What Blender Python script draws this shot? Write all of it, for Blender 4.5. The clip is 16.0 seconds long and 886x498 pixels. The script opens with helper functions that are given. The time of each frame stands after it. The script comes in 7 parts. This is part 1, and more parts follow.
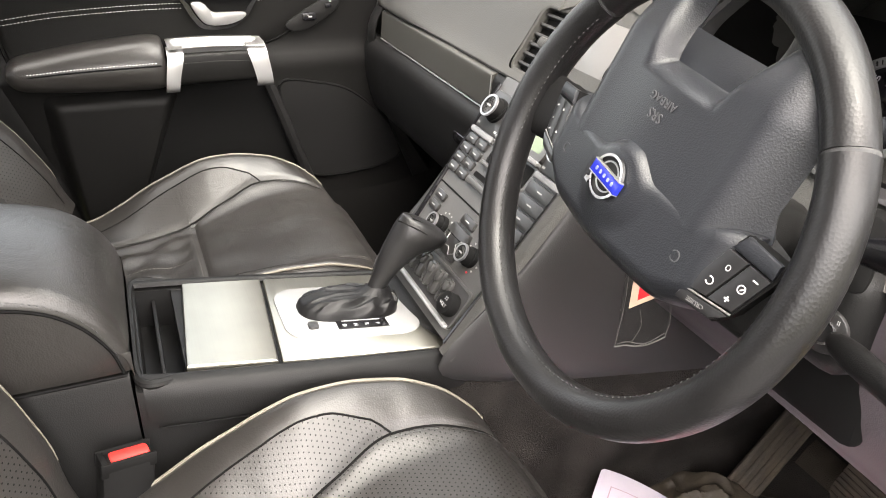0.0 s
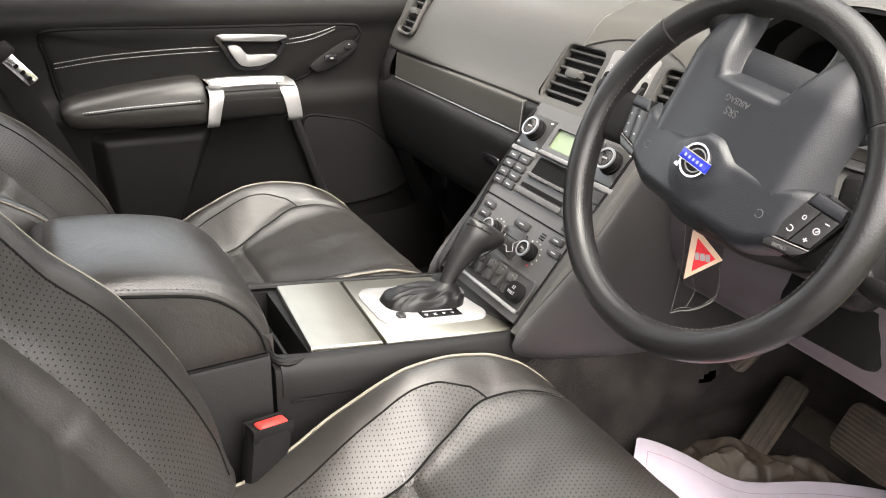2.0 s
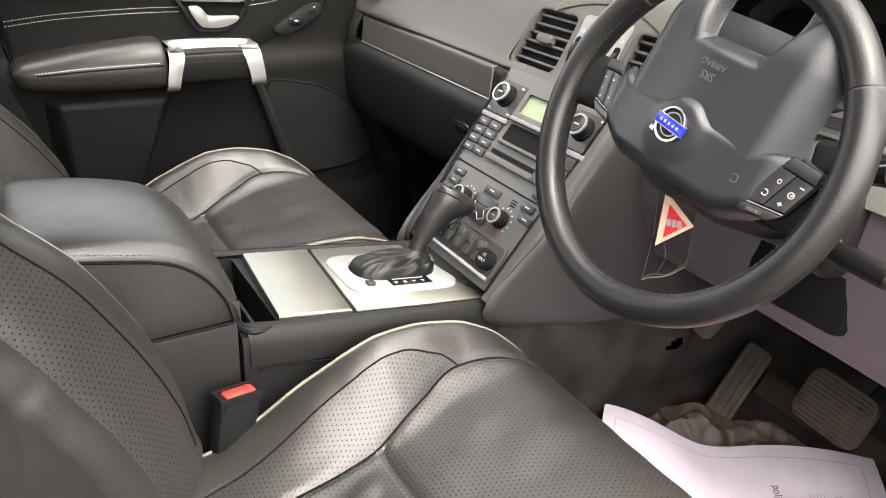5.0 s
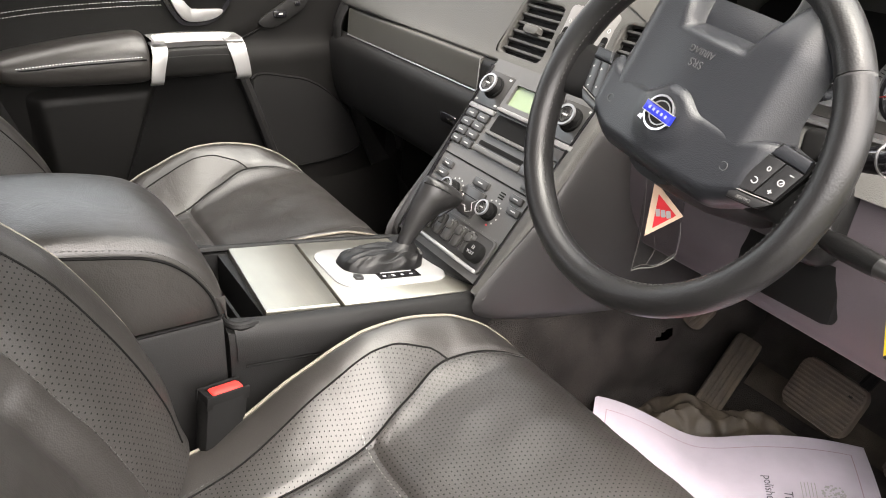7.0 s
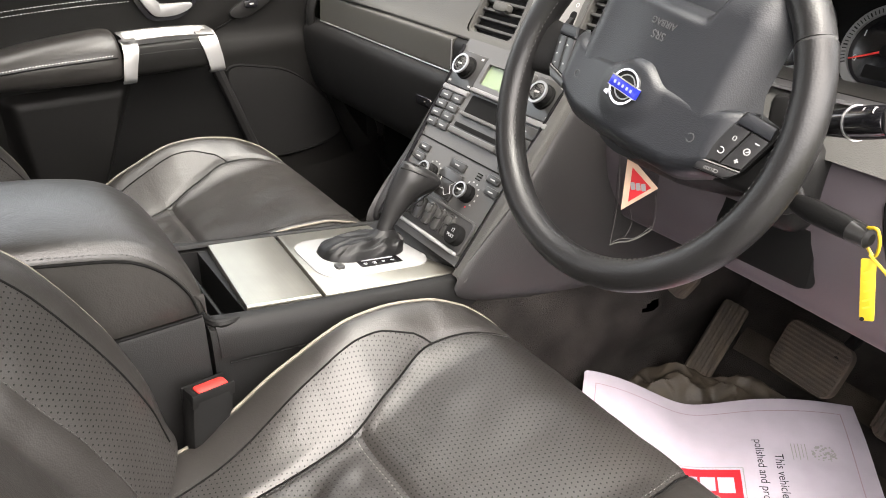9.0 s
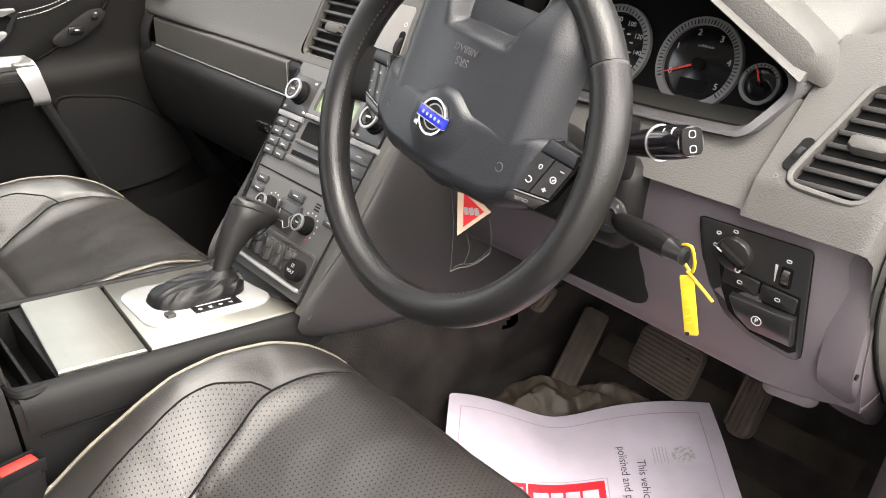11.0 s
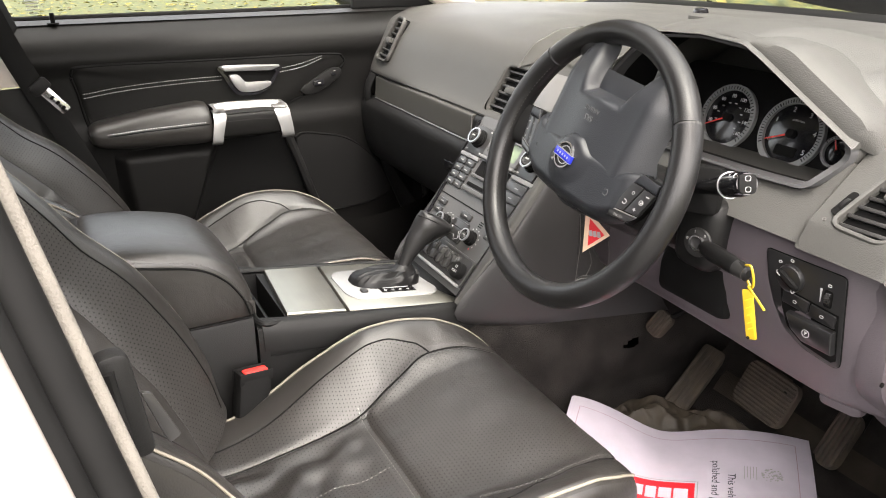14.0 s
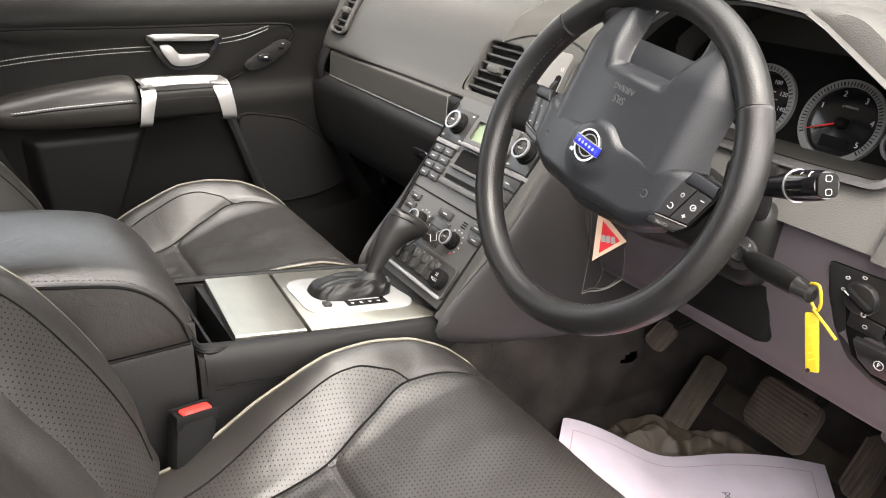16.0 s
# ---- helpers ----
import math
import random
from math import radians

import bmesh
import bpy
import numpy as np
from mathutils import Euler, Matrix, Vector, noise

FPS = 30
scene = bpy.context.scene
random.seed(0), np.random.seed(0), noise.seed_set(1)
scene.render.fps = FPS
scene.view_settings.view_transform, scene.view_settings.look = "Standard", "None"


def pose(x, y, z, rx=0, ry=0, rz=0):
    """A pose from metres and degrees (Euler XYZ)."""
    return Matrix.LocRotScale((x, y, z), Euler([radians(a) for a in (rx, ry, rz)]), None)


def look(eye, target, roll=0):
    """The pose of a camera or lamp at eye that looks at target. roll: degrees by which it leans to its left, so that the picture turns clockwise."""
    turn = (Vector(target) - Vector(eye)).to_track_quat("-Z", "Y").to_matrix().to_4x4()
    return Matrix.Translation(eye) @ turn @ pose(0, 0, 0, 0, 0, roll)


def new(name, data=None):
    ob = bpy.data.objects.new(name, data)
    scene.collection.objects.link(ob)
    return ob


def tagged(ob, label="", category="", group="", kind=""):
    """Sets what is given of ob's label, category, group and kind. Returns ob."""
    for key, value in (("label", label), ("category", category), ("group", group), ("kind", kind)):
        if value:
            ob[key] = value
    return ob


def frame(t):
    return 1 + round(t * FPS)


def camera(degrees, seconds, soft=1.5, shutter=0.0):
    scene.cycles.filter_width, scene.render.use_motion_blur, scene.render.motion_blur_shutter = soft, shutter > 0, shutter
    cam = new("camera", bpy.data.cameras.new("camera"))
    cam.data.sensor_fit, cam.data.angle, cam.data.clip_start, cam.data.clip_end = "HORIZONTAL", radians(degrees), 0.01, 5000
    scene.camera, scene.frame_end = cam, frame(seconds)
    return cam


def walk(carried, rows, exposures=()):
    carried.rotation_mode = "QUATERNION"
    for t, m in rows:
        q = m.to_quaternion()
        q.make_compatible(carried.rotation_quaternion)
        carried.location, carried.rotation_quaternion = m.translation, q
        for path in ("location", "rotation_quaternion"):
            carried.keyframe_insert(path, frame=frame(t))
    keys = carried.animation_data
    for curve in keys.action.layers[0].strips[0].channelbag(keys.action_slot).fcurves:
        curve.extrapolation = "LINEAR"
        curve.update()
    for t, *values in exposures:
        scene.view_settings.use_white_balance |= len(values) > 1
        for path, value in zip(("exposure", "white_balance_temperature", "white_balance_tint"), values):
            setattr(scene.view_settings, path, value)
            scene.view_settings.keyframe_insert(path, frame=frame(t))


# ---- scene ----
cam = camera(60.9, 16.0, soft=1.0)
PATH = [
    (0, (0.758, 0.291, 1.336), (-0.856, 1.004, 0.395), 2.0),
    (0.2, (0.786, 0.270, 1.341), (-0.808, 1.019, 0.396), 1.6),
    (0.5, (0.807, 0.234, 1.328), (-0.775, 1.024, 0.393), 0.9),
    (0.8, (0.821, 0.170, 1.315), (-0.743, 1.001, 0.385), 0.4),
    (1, (0.832, 0.12, 1.305), (-0.712, 0.994, 0.382), 0.5),
    (1.5, (0.82, 0.078, 1.317), (-0.702, 1.029, 0.433), 2.3),
    (2, (0.822, 0.058, 1.337), (-0.76, 0.965, 0.516), 2.4),
    (2.5, (0.829, 0.046, 1.329), (-0.73, 0.973, 0.485), 2.4),
    (3, (0.826, 0.049, 1.328), (-0.707, 1.006, 0.472), 2.8),
    (3.5, (0.826, 0.051, 1.328), (-0.7, 1.016, 0.467), 3.1),
    (4, (0.817, 0.045, 1.322), (-0.703, 1.013, 0.456), 3.4),
    (4.5, (0.814, 0.052, 1.323), (-0.7, 1.026, 0.45), 3.7),
    (4.7, (0.812, 0.054, 1.325), (-0.697, 1.027, 0.445), 3.7),
    (6.8, (0.805, 0.060, 1.317), (-0.685, 1.057, 0.432), 3.9),
    (7, (0.805, 0.061, 1.318), (-0.68, 1.059, 0.425), 3.6),
    (7.5, (0.806, 0.074, 1.324), (-0.672, 1.075, 0.422), 2.9),
    (8, (0.817, 0.069, 1.327), (-0.656, 1.067, 0.412), 1.9),
    (8.2, (0.817, 0.072, 1.324), (-0.653, 1.069, 0.405), 1.4),
    (10.3, (0.809, 0.119, 1.325), (-0.615, 1.130, 0.351), -0.8),
    (10.5, (0.817, 0.145, 1.333), (-0.566, 1.224, 0.371), -0.6),
    (10.8, (0.823, 0.171, 1.342), (-0.501, 1.335, 0.402), -0.3),
    (11, (0.824, 0.172, 1.337), (-0.48, 1.37, 0.407), 0.1),
    (11.2, (0.821, 0.171, 1.332), (-0.466, 1.391, 0.405), 0.6),
    (11.5, (0.825, 0.204, 1.334), (-0.452, 1.432, 0.405), 1.1),
    (12, (0.882, 0.173, 1.339), (-0.439, 1.358, 0.417), 1.7),
    (12.5, (1.002, 0.099, 1.353), (-0.442, 1.161, 0.465), 0.5),
    (13, (1.067, 0.02, 1.386), (-0.482, 0.995, 0.579), -0.1),
    (13.5, (1.068, 0.01, 1.38), (-0.538, 0.906, 0.593), 0.2),
    (14, (1.076, 0.044, 1.386), (-0.552, 0.906, 0.608), 0.4),
    (14.5, (1.072, 0.055, 1.383), (-0.564, 0.911, 0.613), 0.6),
    (15, (1.052, 0.041, 1.367), (-0.579, 0.907, 0.6), 0.9),
    (15.2, (1.037, 0.055, 1.348), (-0.585, 0.938, 0.580), 1.2),
    (15.5, (0.982, 0.07, 1.341), (-0.594, 1.013, 0.551), 1.7),
    (15.7, (0.935, 0.081, 1.339), (-0.624, 1.043, 0.535), 1.8),
    (16, (0.882, 0.084, 1.337), (-0.65, 1.08, 0.524), 2.4),
]
walk(cam, [(t, look(eye, target, roll)) for t, eye, target, roll in PATH], [(0, 3.49, 7000, 13), (9.5, 3.48, 7000, 13), (11, 3.39, 7000, 13), (12, 3.4, 7000, 13), (13.2, 3.2, 7000, 13), (15.2, 3.2, 7000, 13), (16, 3.35, 7000, 13)])

# ---- light ----
SUN_AZ, SUN_EL = 92.0, 63.0
world = bpy.data.worlds.new("sky")
scene.world = world
world.use_nodes = True
wn = world.node_tree
sky = wn.nodes.new("ShaderNodeTexSky")
sky.sky_type, sky.sun_disc = "NISHITA", False
sky.sun_elevation, sky.sun_rotation = radians(SUN_EL), radians(SUN_AZ)
sky.air_density, sky.dust_density, sky.ozone_density = 1.0, 4.0, 1.0
bg = wn.nodes["Background"]
bg.inputs[1].default_value = 0.15
haze = wn.nodes.new("ShaderNodeHueSaturation")
haze.inputs["Saturation"].default_value = 0.30
wn.links.new(sky.outputs[0], haze.inputs["Color"])
wn.links.new(haze.outputs[0], bg.inputs[0])
sun_data = bpy.data.lights.new("sun", "SUN")
sun_data.energy, sun_data.angle, sun_data.color = 1.25, radians(105), (1.0, 0.95, 0.88)
sun = new("sun", sun_data)
_az, _el = radians(SUN_AZ), radians(SUN_EL)
sun.matrix_basis = look((30 * math.sin(_az) * math.cos(_el), 30 * math.cos(_az) * math.cos(_el), 30 * math.sin(_el)), (0, 0, 0))

# ---- materials ----
def mat(name, color, rough=0.5, metal=0.0, grain=0.0, grain_scale=400.0, mottle=0.15, mottle_scale=6.0, coat=0.0, spec=0.5, coords="Object", crease=0.0):
    """A painted, moulded or covered surface: base colour with broad mottling, roughness variation and a fine grain in relief."""
    m = bpy.data.materials.new(name)
    m.use_nodes = True
    t = m.node_tree
    b = t.nodes["Principled BSDF"]
    b.inputs["Metallic"].default_value = metal
    b.inputs["Specular IOR Level"].default_value = spec
    b.inputs["Coat Weight"].default_value = coat
    tc = t.nodes.new("ShaderNodeTexCoord")
    broad = t.nodes.new("ShaderNodeTexNoise")
    broad.inputs["Scale"].default_value = mottle_scale
    broad.inputs["Detail"].default_value = 6
    t.links.new(tc.outputs[coords], broad.inputs["Vector"])
    ramp = t.nodes.new("ShaderNodeMapRange")
    ramp.inputs["From Min"].default_value, ramp.inputs["From Max"].default_value = 0.3, 0.7
    ramp.inputs["To Min"].default_value, ramp.inputs["To Max"].default_value = 1 - mottle, 1 + mottle
    t.links.new(broad.outputs["Fac"], ramp.inputs["Value"])
    mul = t.nodes.new("ShaderNodeVectorMath")
    mul.operation = "SCALE"
    mul.inputs[0].default_value = color
    t.links.new(ramp.outputs["Result"], mul.inputs["Scale"])
    t.links.new(mul.outputs["Vector"], b.inputs["Base Color"])
    rr = t.nodes.new("ShaderNodeMapRange")
    rr.inputs["From Min"].default_value, rr.inputs["From Max"].default_value = 0.3, 0.7
    rr.inputs["To Min"].default_value, rr.inputs["To Max"].default_value = max(rough - 0.06, 0.02), min(rough + 0.06, 1)
    t.links.new(broad.outputs["Fac"], rr.inputs["Value"])
    t.links.new(rr.outputs["Result"], b.inputs["Roughness"])
    if grain:
        cell = t.nodes.new("ShaderNodeTexVoronoi")
        cell.inputs["Scale"].default_value = grain_scale
        t.links.new(tc.outputs[coords], cell.inputs["Vector"])
        bump = t.nodes.new("ShaderNodeBump")
        bump.inputs["Strength"].default_value = grain
        bump.inputs["Distance"].default_value = 0.0008
        t.links.new(cell.outputs["Distance"], bump.inputs["Height"])
        t.links.new(bump.outputs["Normal"], b.inputs["Normal"])
        if crease:
            fold = t.nodes.new("ShaderNodeTexNoise")
            fold.inputs["Scale"].default_value, fold.inputs["Detail"].default_value, fold.inputs["Distortion"].default_value = 22.0, 5, 1.2
            t.links.new(tc.outputs[coords], fold.inputs["Vector"])
            wave = t.nodes.new("ShaderNodeBump")
            wave.inputs["Strength"].default_value, wave.inputs["Distance"].default_value = crease, 0.004
            t.links.new(fold.outputs["Fac"], wave.inputs["Height"])
            t.links.new(wave.outputs["Normal"], bump.inputs["Normal"])
    return m


def perforated(name, color, rough, pitch=0.0060, radius=0.15):
    """Leather with staggered rows of punched holes, laid out in metres by the UV map."""
    m = mat(name, color, rough, grain=0.18, grain_scale=560, spec=0.42, crease=0.25)
    t = m.node_tree
    b = t.nodes["Principled BSDF"]
    uv = t.nodes.new("ShaderNodeUVMap")
    sep = t.nodes.new("ShaderNodeSeparateXYZ")
    t.links.new(uv.outputs[0], sep.inputs[0])

    def op(kind, a, c=None):
        n = t.nodes.new("ShaderNodeMath")
        n.operation = kind
        for i, v in enumerate((a, c)):
            if v is None:
                continue
            if isinstance(v, (int, float)):
                n.inputs[i].default_value = v
            else:
                t.links.new(v, n.inputs[i])
        return n.outputs[0]

    gx, gy = op("DIVIDE", sep.outputs[0], pitch), op("DIVIDE", sep.outputs[1], pitch * 0.87)
    row = op("FLOOR", gy)
    gx = op("ADD", gx, op("MULTIPLY", op("MODULO", row, 2.0), 0.5))
    dx, dy = op("SUBTRACT", op("FRACT", gx), 0.5), op("SUBTRACT", op("FRACT", gy), 0.5)
    dist = op("SQRT", op("ADD", op("MULTIPLY", dx, dx), op("MULTIPLY", dy, dy)))
    hole = op("LESS_THAN", dist, radius)
    mix = t.nodes.new("ShaderNodeMix")
    mix.data_type = "RGBA"
    old = b.inputs["Base Color"].links[0].from_socket
    t.links.new(hole, mix.inputs["Factor"])
    t.links.new(old, mix.inputs[6])
    mix.inputs[7].default_value = (0.004, 0.004, 0.004, 1)
    t.links.new(mix.outputs[2], b.inputs["Base Color"])
    dull = op("MULTIPLY", op("SUBTRACT", 1.0, op("MULTIPLY", hole, 0.65)), b.inputs["Specular IOR Level"].default_value)
    t.links.new(dull, b.inputs["Specular IOR Level"])
    old_n = b.inputs["Normal"].links[0].from_socket
    pit = t.nodes.new("ShaderNodeBump")
    pit.inputs["Strength"].default_value, pit.inputs["Distance"].default_value = 0.06, 0.001
    edge = t.nodes.new("ShaderNodeMapRange")
    edge.inputs["From Min"].default_value, edge.inputs["From Max"].default_value = radius * 0.6, radius * 1.6
    t.links.new(dist, edge.inputs["Value"])
    t.links.new(edge.outputs["Result"], pit.inputs["Height"])
    t.links.new(old_n, pit.inputs["Normal"])
    t.links.new(pit.outputs["Normal"], b.inputs["Normal"])
    return m


def brushed(name, color, rough, along="y", metal=1.0):
    """Metal or film with fine parallel scratches."""
    m = mat(name, color, rough, metal=metal, mottle=0.06, mottle_scale=20)
    t = m.node_tree
    b = t.nodes["Principled BSDF"]
    tc = t.nodes.new("ShaderNodeTexCoord")
    mp = t.nodes.new("ShaderNodeMapping")
    mp.inputs["Scale"].default_value = {"x": (6, 500, 500), "y": (500, 6, 500)}[along]
    t.links.new(tc.outputs["Object"], mp.inputs["Vector"])
    n = t.nodes.new("ShaderNodeTexNoise")
    n.inputs["Scale"].default_value, n.inputs["Detail"].default_value = 1.0, 4
    t.links.new(mp.outputs[0], n.inputs["Vector"])
    r = t.nodes.new("ShaderNodeMapRange")
    r.inputs["To Min"].default_value, r.inputs["To Max"].default_value = rough - 0.1, rough + 0.14
    t.links.new(n.outputs["Fac"], r.inputs["Value"])
    t.links.new(r.outputs["Result"], b.inputs["Roughness"])
    bump = t.nodes.new("ShaderNodeBump")
    bump.inputs["Strength"].default_value, bump.inputs["Distance"].default_value = 0.12, 0.0004
    t.links.new(n.outputs["Fac"], bump.inputs["Height"])
    t.links.new(bump.outputs["Normal"], b.inputs["Normal"])
    return m


def glass(name, tint=(1, 1, 1), rough=0.0, alpha_like=0.9):
    m = bpy.data.materials.new(name)
    m.use_nodes = True
    t = m.node_tree
    out = t.nodes["Material Output"]
    t.nodes.remove(t.nodes["Principled BSDF"])
    clear, gloss, mix, fr = t.nodes.new("ShaderNodeBsdfTransparent"), t.nodes.new("ShaderNodeBsdfGlossy"), t.nodes.new("ShaderNodeMixShader"), t.nodes.new("ShaderNodeFresnel")
    clear.inputs[0].default_value = (*tint, 1)
    gloss.inputs["Roughness"].default_value = rough
    fr.inputs[0].default_value = 1.5
    t.links.new(fr.outputs[0], mix.inputs[0])
    t.links.new(clear.outputs[0], mix.inputs[1])
    t.links.new(gloss.outputs[0], mix.inputs[2])
    t.links.new(mix.outputs[0], out.inputs["Surface"])
    return m


LEATHER = mat("black_leather", (0.0165, 0.0154, 0.0144), 0.36, grain=0.18, grain_scale=560, mottle=0.18, mottle_scale=9, spec=0.48, crease=0.25)
LEATHER_PERF = perforated("perforated_leather", (0.0170, 0.0158, 0.0148), 0.40)
LEATHER_RIM = mat("steering_leather", (0.0075, 0.0074, 0.0076), 0.37, grain=0.15, grain_scale=480, mottle=0.2, mottle_scale=14, spec=0.34)
LEATHER_SOFT = mat("gaiter_leather", (0.004, 0.004, 0.0042), 0.42, grain=0.1, grain_scale=500, spec=0.25)
DASH = mat("dash_soft_plastic", (0.040, 0.0395, 0.0365), 0.56, grain=0.34, grain_scale=600, mottle=0.07, mottle_scale=5, spec=0.42)
DASH_LOW = mat("lower_dash_plastic", (0.058, 0.049, 0.056), 0.55, grain=0.22, grain_scale=700, mottle=0.08)
TRIM_DARK = mat("dark_trim_plastic", (0.0075, 0.0075, 0.0075), 0.46, grain=0.16, grain_scale=750, mottle=0.12, spec=0.15)
TRIM_HUB = mat("hub_plastic", (0.0100, 0.0110, 0.0132), 0.40, grain=0.20, grain_scale=800, mottle=0.06, spec=0.36)
BUTTON_DARK = mat("dark_button_plastic", (0.009, 0.009, 0.0095), 0.36, mottle=0.06)
PALE_BLUE = mat("pale_blue_enamel", (0.16, 0.18, 0.50), 0.3, mottle=0.05)
TRIM_MID = mat("charcoal_plastic", (0.015, 0.0145, 0.0148), 0.46, grain=0.14, grain_scale=700, mottle=0.1)
DOOR_VINYL = mat("door_vinyl", (0.0050, 0.0049, 0.0047), 0.45, grain=0.14, grain_scale=750, mottle=0.12, spec=0.14)
STRIP = mat("matt_strip_plastic", (0.034, 0.033, 0.029), 0.5, grain=0.1, grain_scale=900, mottle=0.05)
PANEL = mat("stack_panel_plastic", (0.046, 0.0455, 0.0445), 0.40, grain=0.12, grain_scale=900, mottle=0.05)
BUTTON = mat("button_plastic", (0.016, 0.0158, 0.0156), 0.30, mottle=0.06)
LEDGE = mat("pale_ledge_plastic", (0.13, 0.13, 0.13), 0.36, metal=0.2, mottle=0.05)
KNOB_RING = mat("knob_ring", (0.32, 0.32, 0.325), 0.34, metal=0.9, mottle=0.04)
BUTTON_LIGHT = mat("grey_button_plastic", (0.11, 0.108, 0.105), 0.38, mottle=0.06)
GLOSS_BLACK = mat("gloss_black", (0.006, 0.006, 0.007), 0.12, mottle=0.05)
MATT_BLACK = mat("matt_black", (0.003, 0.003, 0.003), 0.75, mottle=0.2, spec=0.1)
RUBBER = mat("black_rubber", (0.0045, 0.0045, 0.0045), 0.7, mottle=0.25, mottle_scale=30, spec=0.12)
PEDAL_RUBBER = mat("worn_dusty_rubber", (0.033, 0.025, 0.0175), 0.85, grain=0.3, grain_scale=250, mottle=0.45, mottle_scale=35)
MAT_RUBBER = mat("brown_mat_rubber", (0.036, 0.029, 0.021), 0.6, grain=0.2, grain_scale=300, mottle=0.4, mottle_scale=25, spec=0.3)
CARPET = mat("charcoal_carpet", (0.0145, 0.0130, 0.0122), 0.95, grain=1.0, grain_scale=500, mottle=0.55, mottle_scale=16, spec=0.1)
MAT_CARPET = mat("dusty_floor_mat", (0.024, 0.020, 0.0165), 0.95, grain=1.0, grain_scale=800, mottle=0.5, mottle_scale=12, spec=0.1)
ALU = brushed("brushed_aluminium", (0.37, 0.36, 0.315), 0.36, "x")
SATIN = mat("satin_silver", (0.34, 0.34, 0.34), 0.42, metal=0.85, mottle=0.04)
SILVER_PLATE = mat("silver_paint_plate", (0.27, 0.272, 0.272), 0.40, metal=0.4, mottle=0.04)
DIAL_RING = mat("dial_ring", (0.15, 0.15, 0.15), 0.35, metal=0.3, mottle=0.05)
BEZEL = mat("grey_satin_bezel", (0.050, 0.050, 0.052), 0.40, metal=0.1, mottle=0.05)
CHROME = mat("chrome", (0.58, 0.58, 0.59), 0.16, metal=1.0, mottle=0.03)
PIPING = mat("cream_piping", (0.13, 0.118, 0.094), 0.6, mottle=0.15, mottle_scale=40)
THREAD_PALE = mat("pale_thread", (0.55, 0.54, 0.52), 0.8)
THREAD = mat("grey_thread", (0.11, 0.107, 0.10), 0.8)
THREAD_DARK = mat("dark_thread", (0.035, 0.035, 0.035), 0.8)
WHITE_INK = mat("white_print", (0.30, 0.30, 0.30), 0.6, mottle=0.02)
GREY_INK = mat("grey_print", (0.28, 0.28, 0.27), 0.6, mottle=0.02)
BLACK_INK = mat("black_print", (0.03, 0.03, 0.035), 0.7, mottle=0.05)
RED_INK = mat("red_print", (0.62, 0.02, 0.03), 0.5, mottle=0.05)
PINK_INK = mat("faded_print_line", (0.30, 0.22, 0.25), 0.7)
PAPER = mat("white_paper", (0.43, 0.395, 0.455), 0.75, mottle=0.12, mottle_scale=11)
RED_PLASTIC = mat("red_plastic", (0.62, 0.030, 0.025), 0.35, mottle=0.08)
YELLOW = mat("yellow_tag_plastic", (0.38, 0.265, 0.012), 0.45, mottle=0.05)
BLUE = mat("blue_enamel", (0.012, 0.020, 0.30), 0.25, mottle=0.05)
LCD = mat("green_lcd", (0.125, 0.165, 0.095), 0.25, mottle=0.03)
BODY = mat("silver_car_paint", (0.16, 0.158, 0.155), 0.32, metal=0.2, mottle=0.02, coat=0.5)
SEAL = mat("pale_flocked_seal", (0.10, 0.092, 0.080), 0.9, grain=0.5, grain_scale=600, mottle=0.15, mottle_scale=40)
SEAL_GREY = mat("dark_grey_seal", (0.022, 0.020, 0.0195), 0.7, mottle=0.15, mottle_scale=30)
FLANGE = mat("taupe_flange_paint", (0.24, 0.215, 0.20), 0.4, mottle=0.05)
PILLAR = mat("pale_pillar_trim", (0.42, 0.38, 0.34), 0.7, grain=0.4, grain_scale=500)
HEADLINER = mat("pale_headliner", (0.5, 0.48, 0.45), 0.9, mottle=0.06)
CARDBOARD = mat("pale_card", (0.62, 0.45, 0.33), 0.7, mottle=0.1, mottle_scale=40)
GLASS = glass("window_glass", (0.86, 0.90, 0.88))
FILM = glass("clear_film", (0.86, 0.86, 0.86), 0.10)
TOGGLE = mat("rocker_plastic", (0.030, 0.0298, 0.0292), 0.24, mottle=0.05)
SLAT = mat("vent_slat_plastic", (0.020, 0.0195, 0.019), 0.45, grain=0.1, grain_scale=700, mottle=0.05)
EMBOSS = mat("embossed_grey", (0.045, 0.045, 0.047), 0.5, mottle=0.05)

# ---- building helpers ----
def thing(name, at, label, category, group="", kind=""):
    ob = new(name)
    ob.empty_display_size = 0.02
    ob.location = at
    return tagged(ob, label, category, group, kind)


def mesh_object(name, bm, material, sharp=38):
    bmesh.ops.remove_doubles(bm, verts=bm.verts, dist=1e-6)
    bmesh.ops.recalc_face_normals(bm, faces=bm.faces)
    for face in bm.faces:
        face.smooth = True
    for e in bm.edges:
        if len(e.link_faces) == 2 and e.calc_face_angle(0) > radians(sharp):
            e.smooth = False
    me = bpy.data.meshes.new(name)
    bm.to_mesh(me)
    bm.free()
    me.materials.append(material)
    return new(name, me)


def under(ob, parent):
    ob.parent = parent
    if parent.type == "EMPTY":
        ob.matrix_parent_inverse = Matrix.Translation(-Vector(parent.location))
    return ob


def part(name, bm, material, parent, label="", kind=""):
    return tagged(under(mesh_object(name, bm, material), parent), label, kind=kind)


def structure(name, bm, material, label, category):
    return tagged(mesh_object(name, bm, material), label, category, kind="structure")


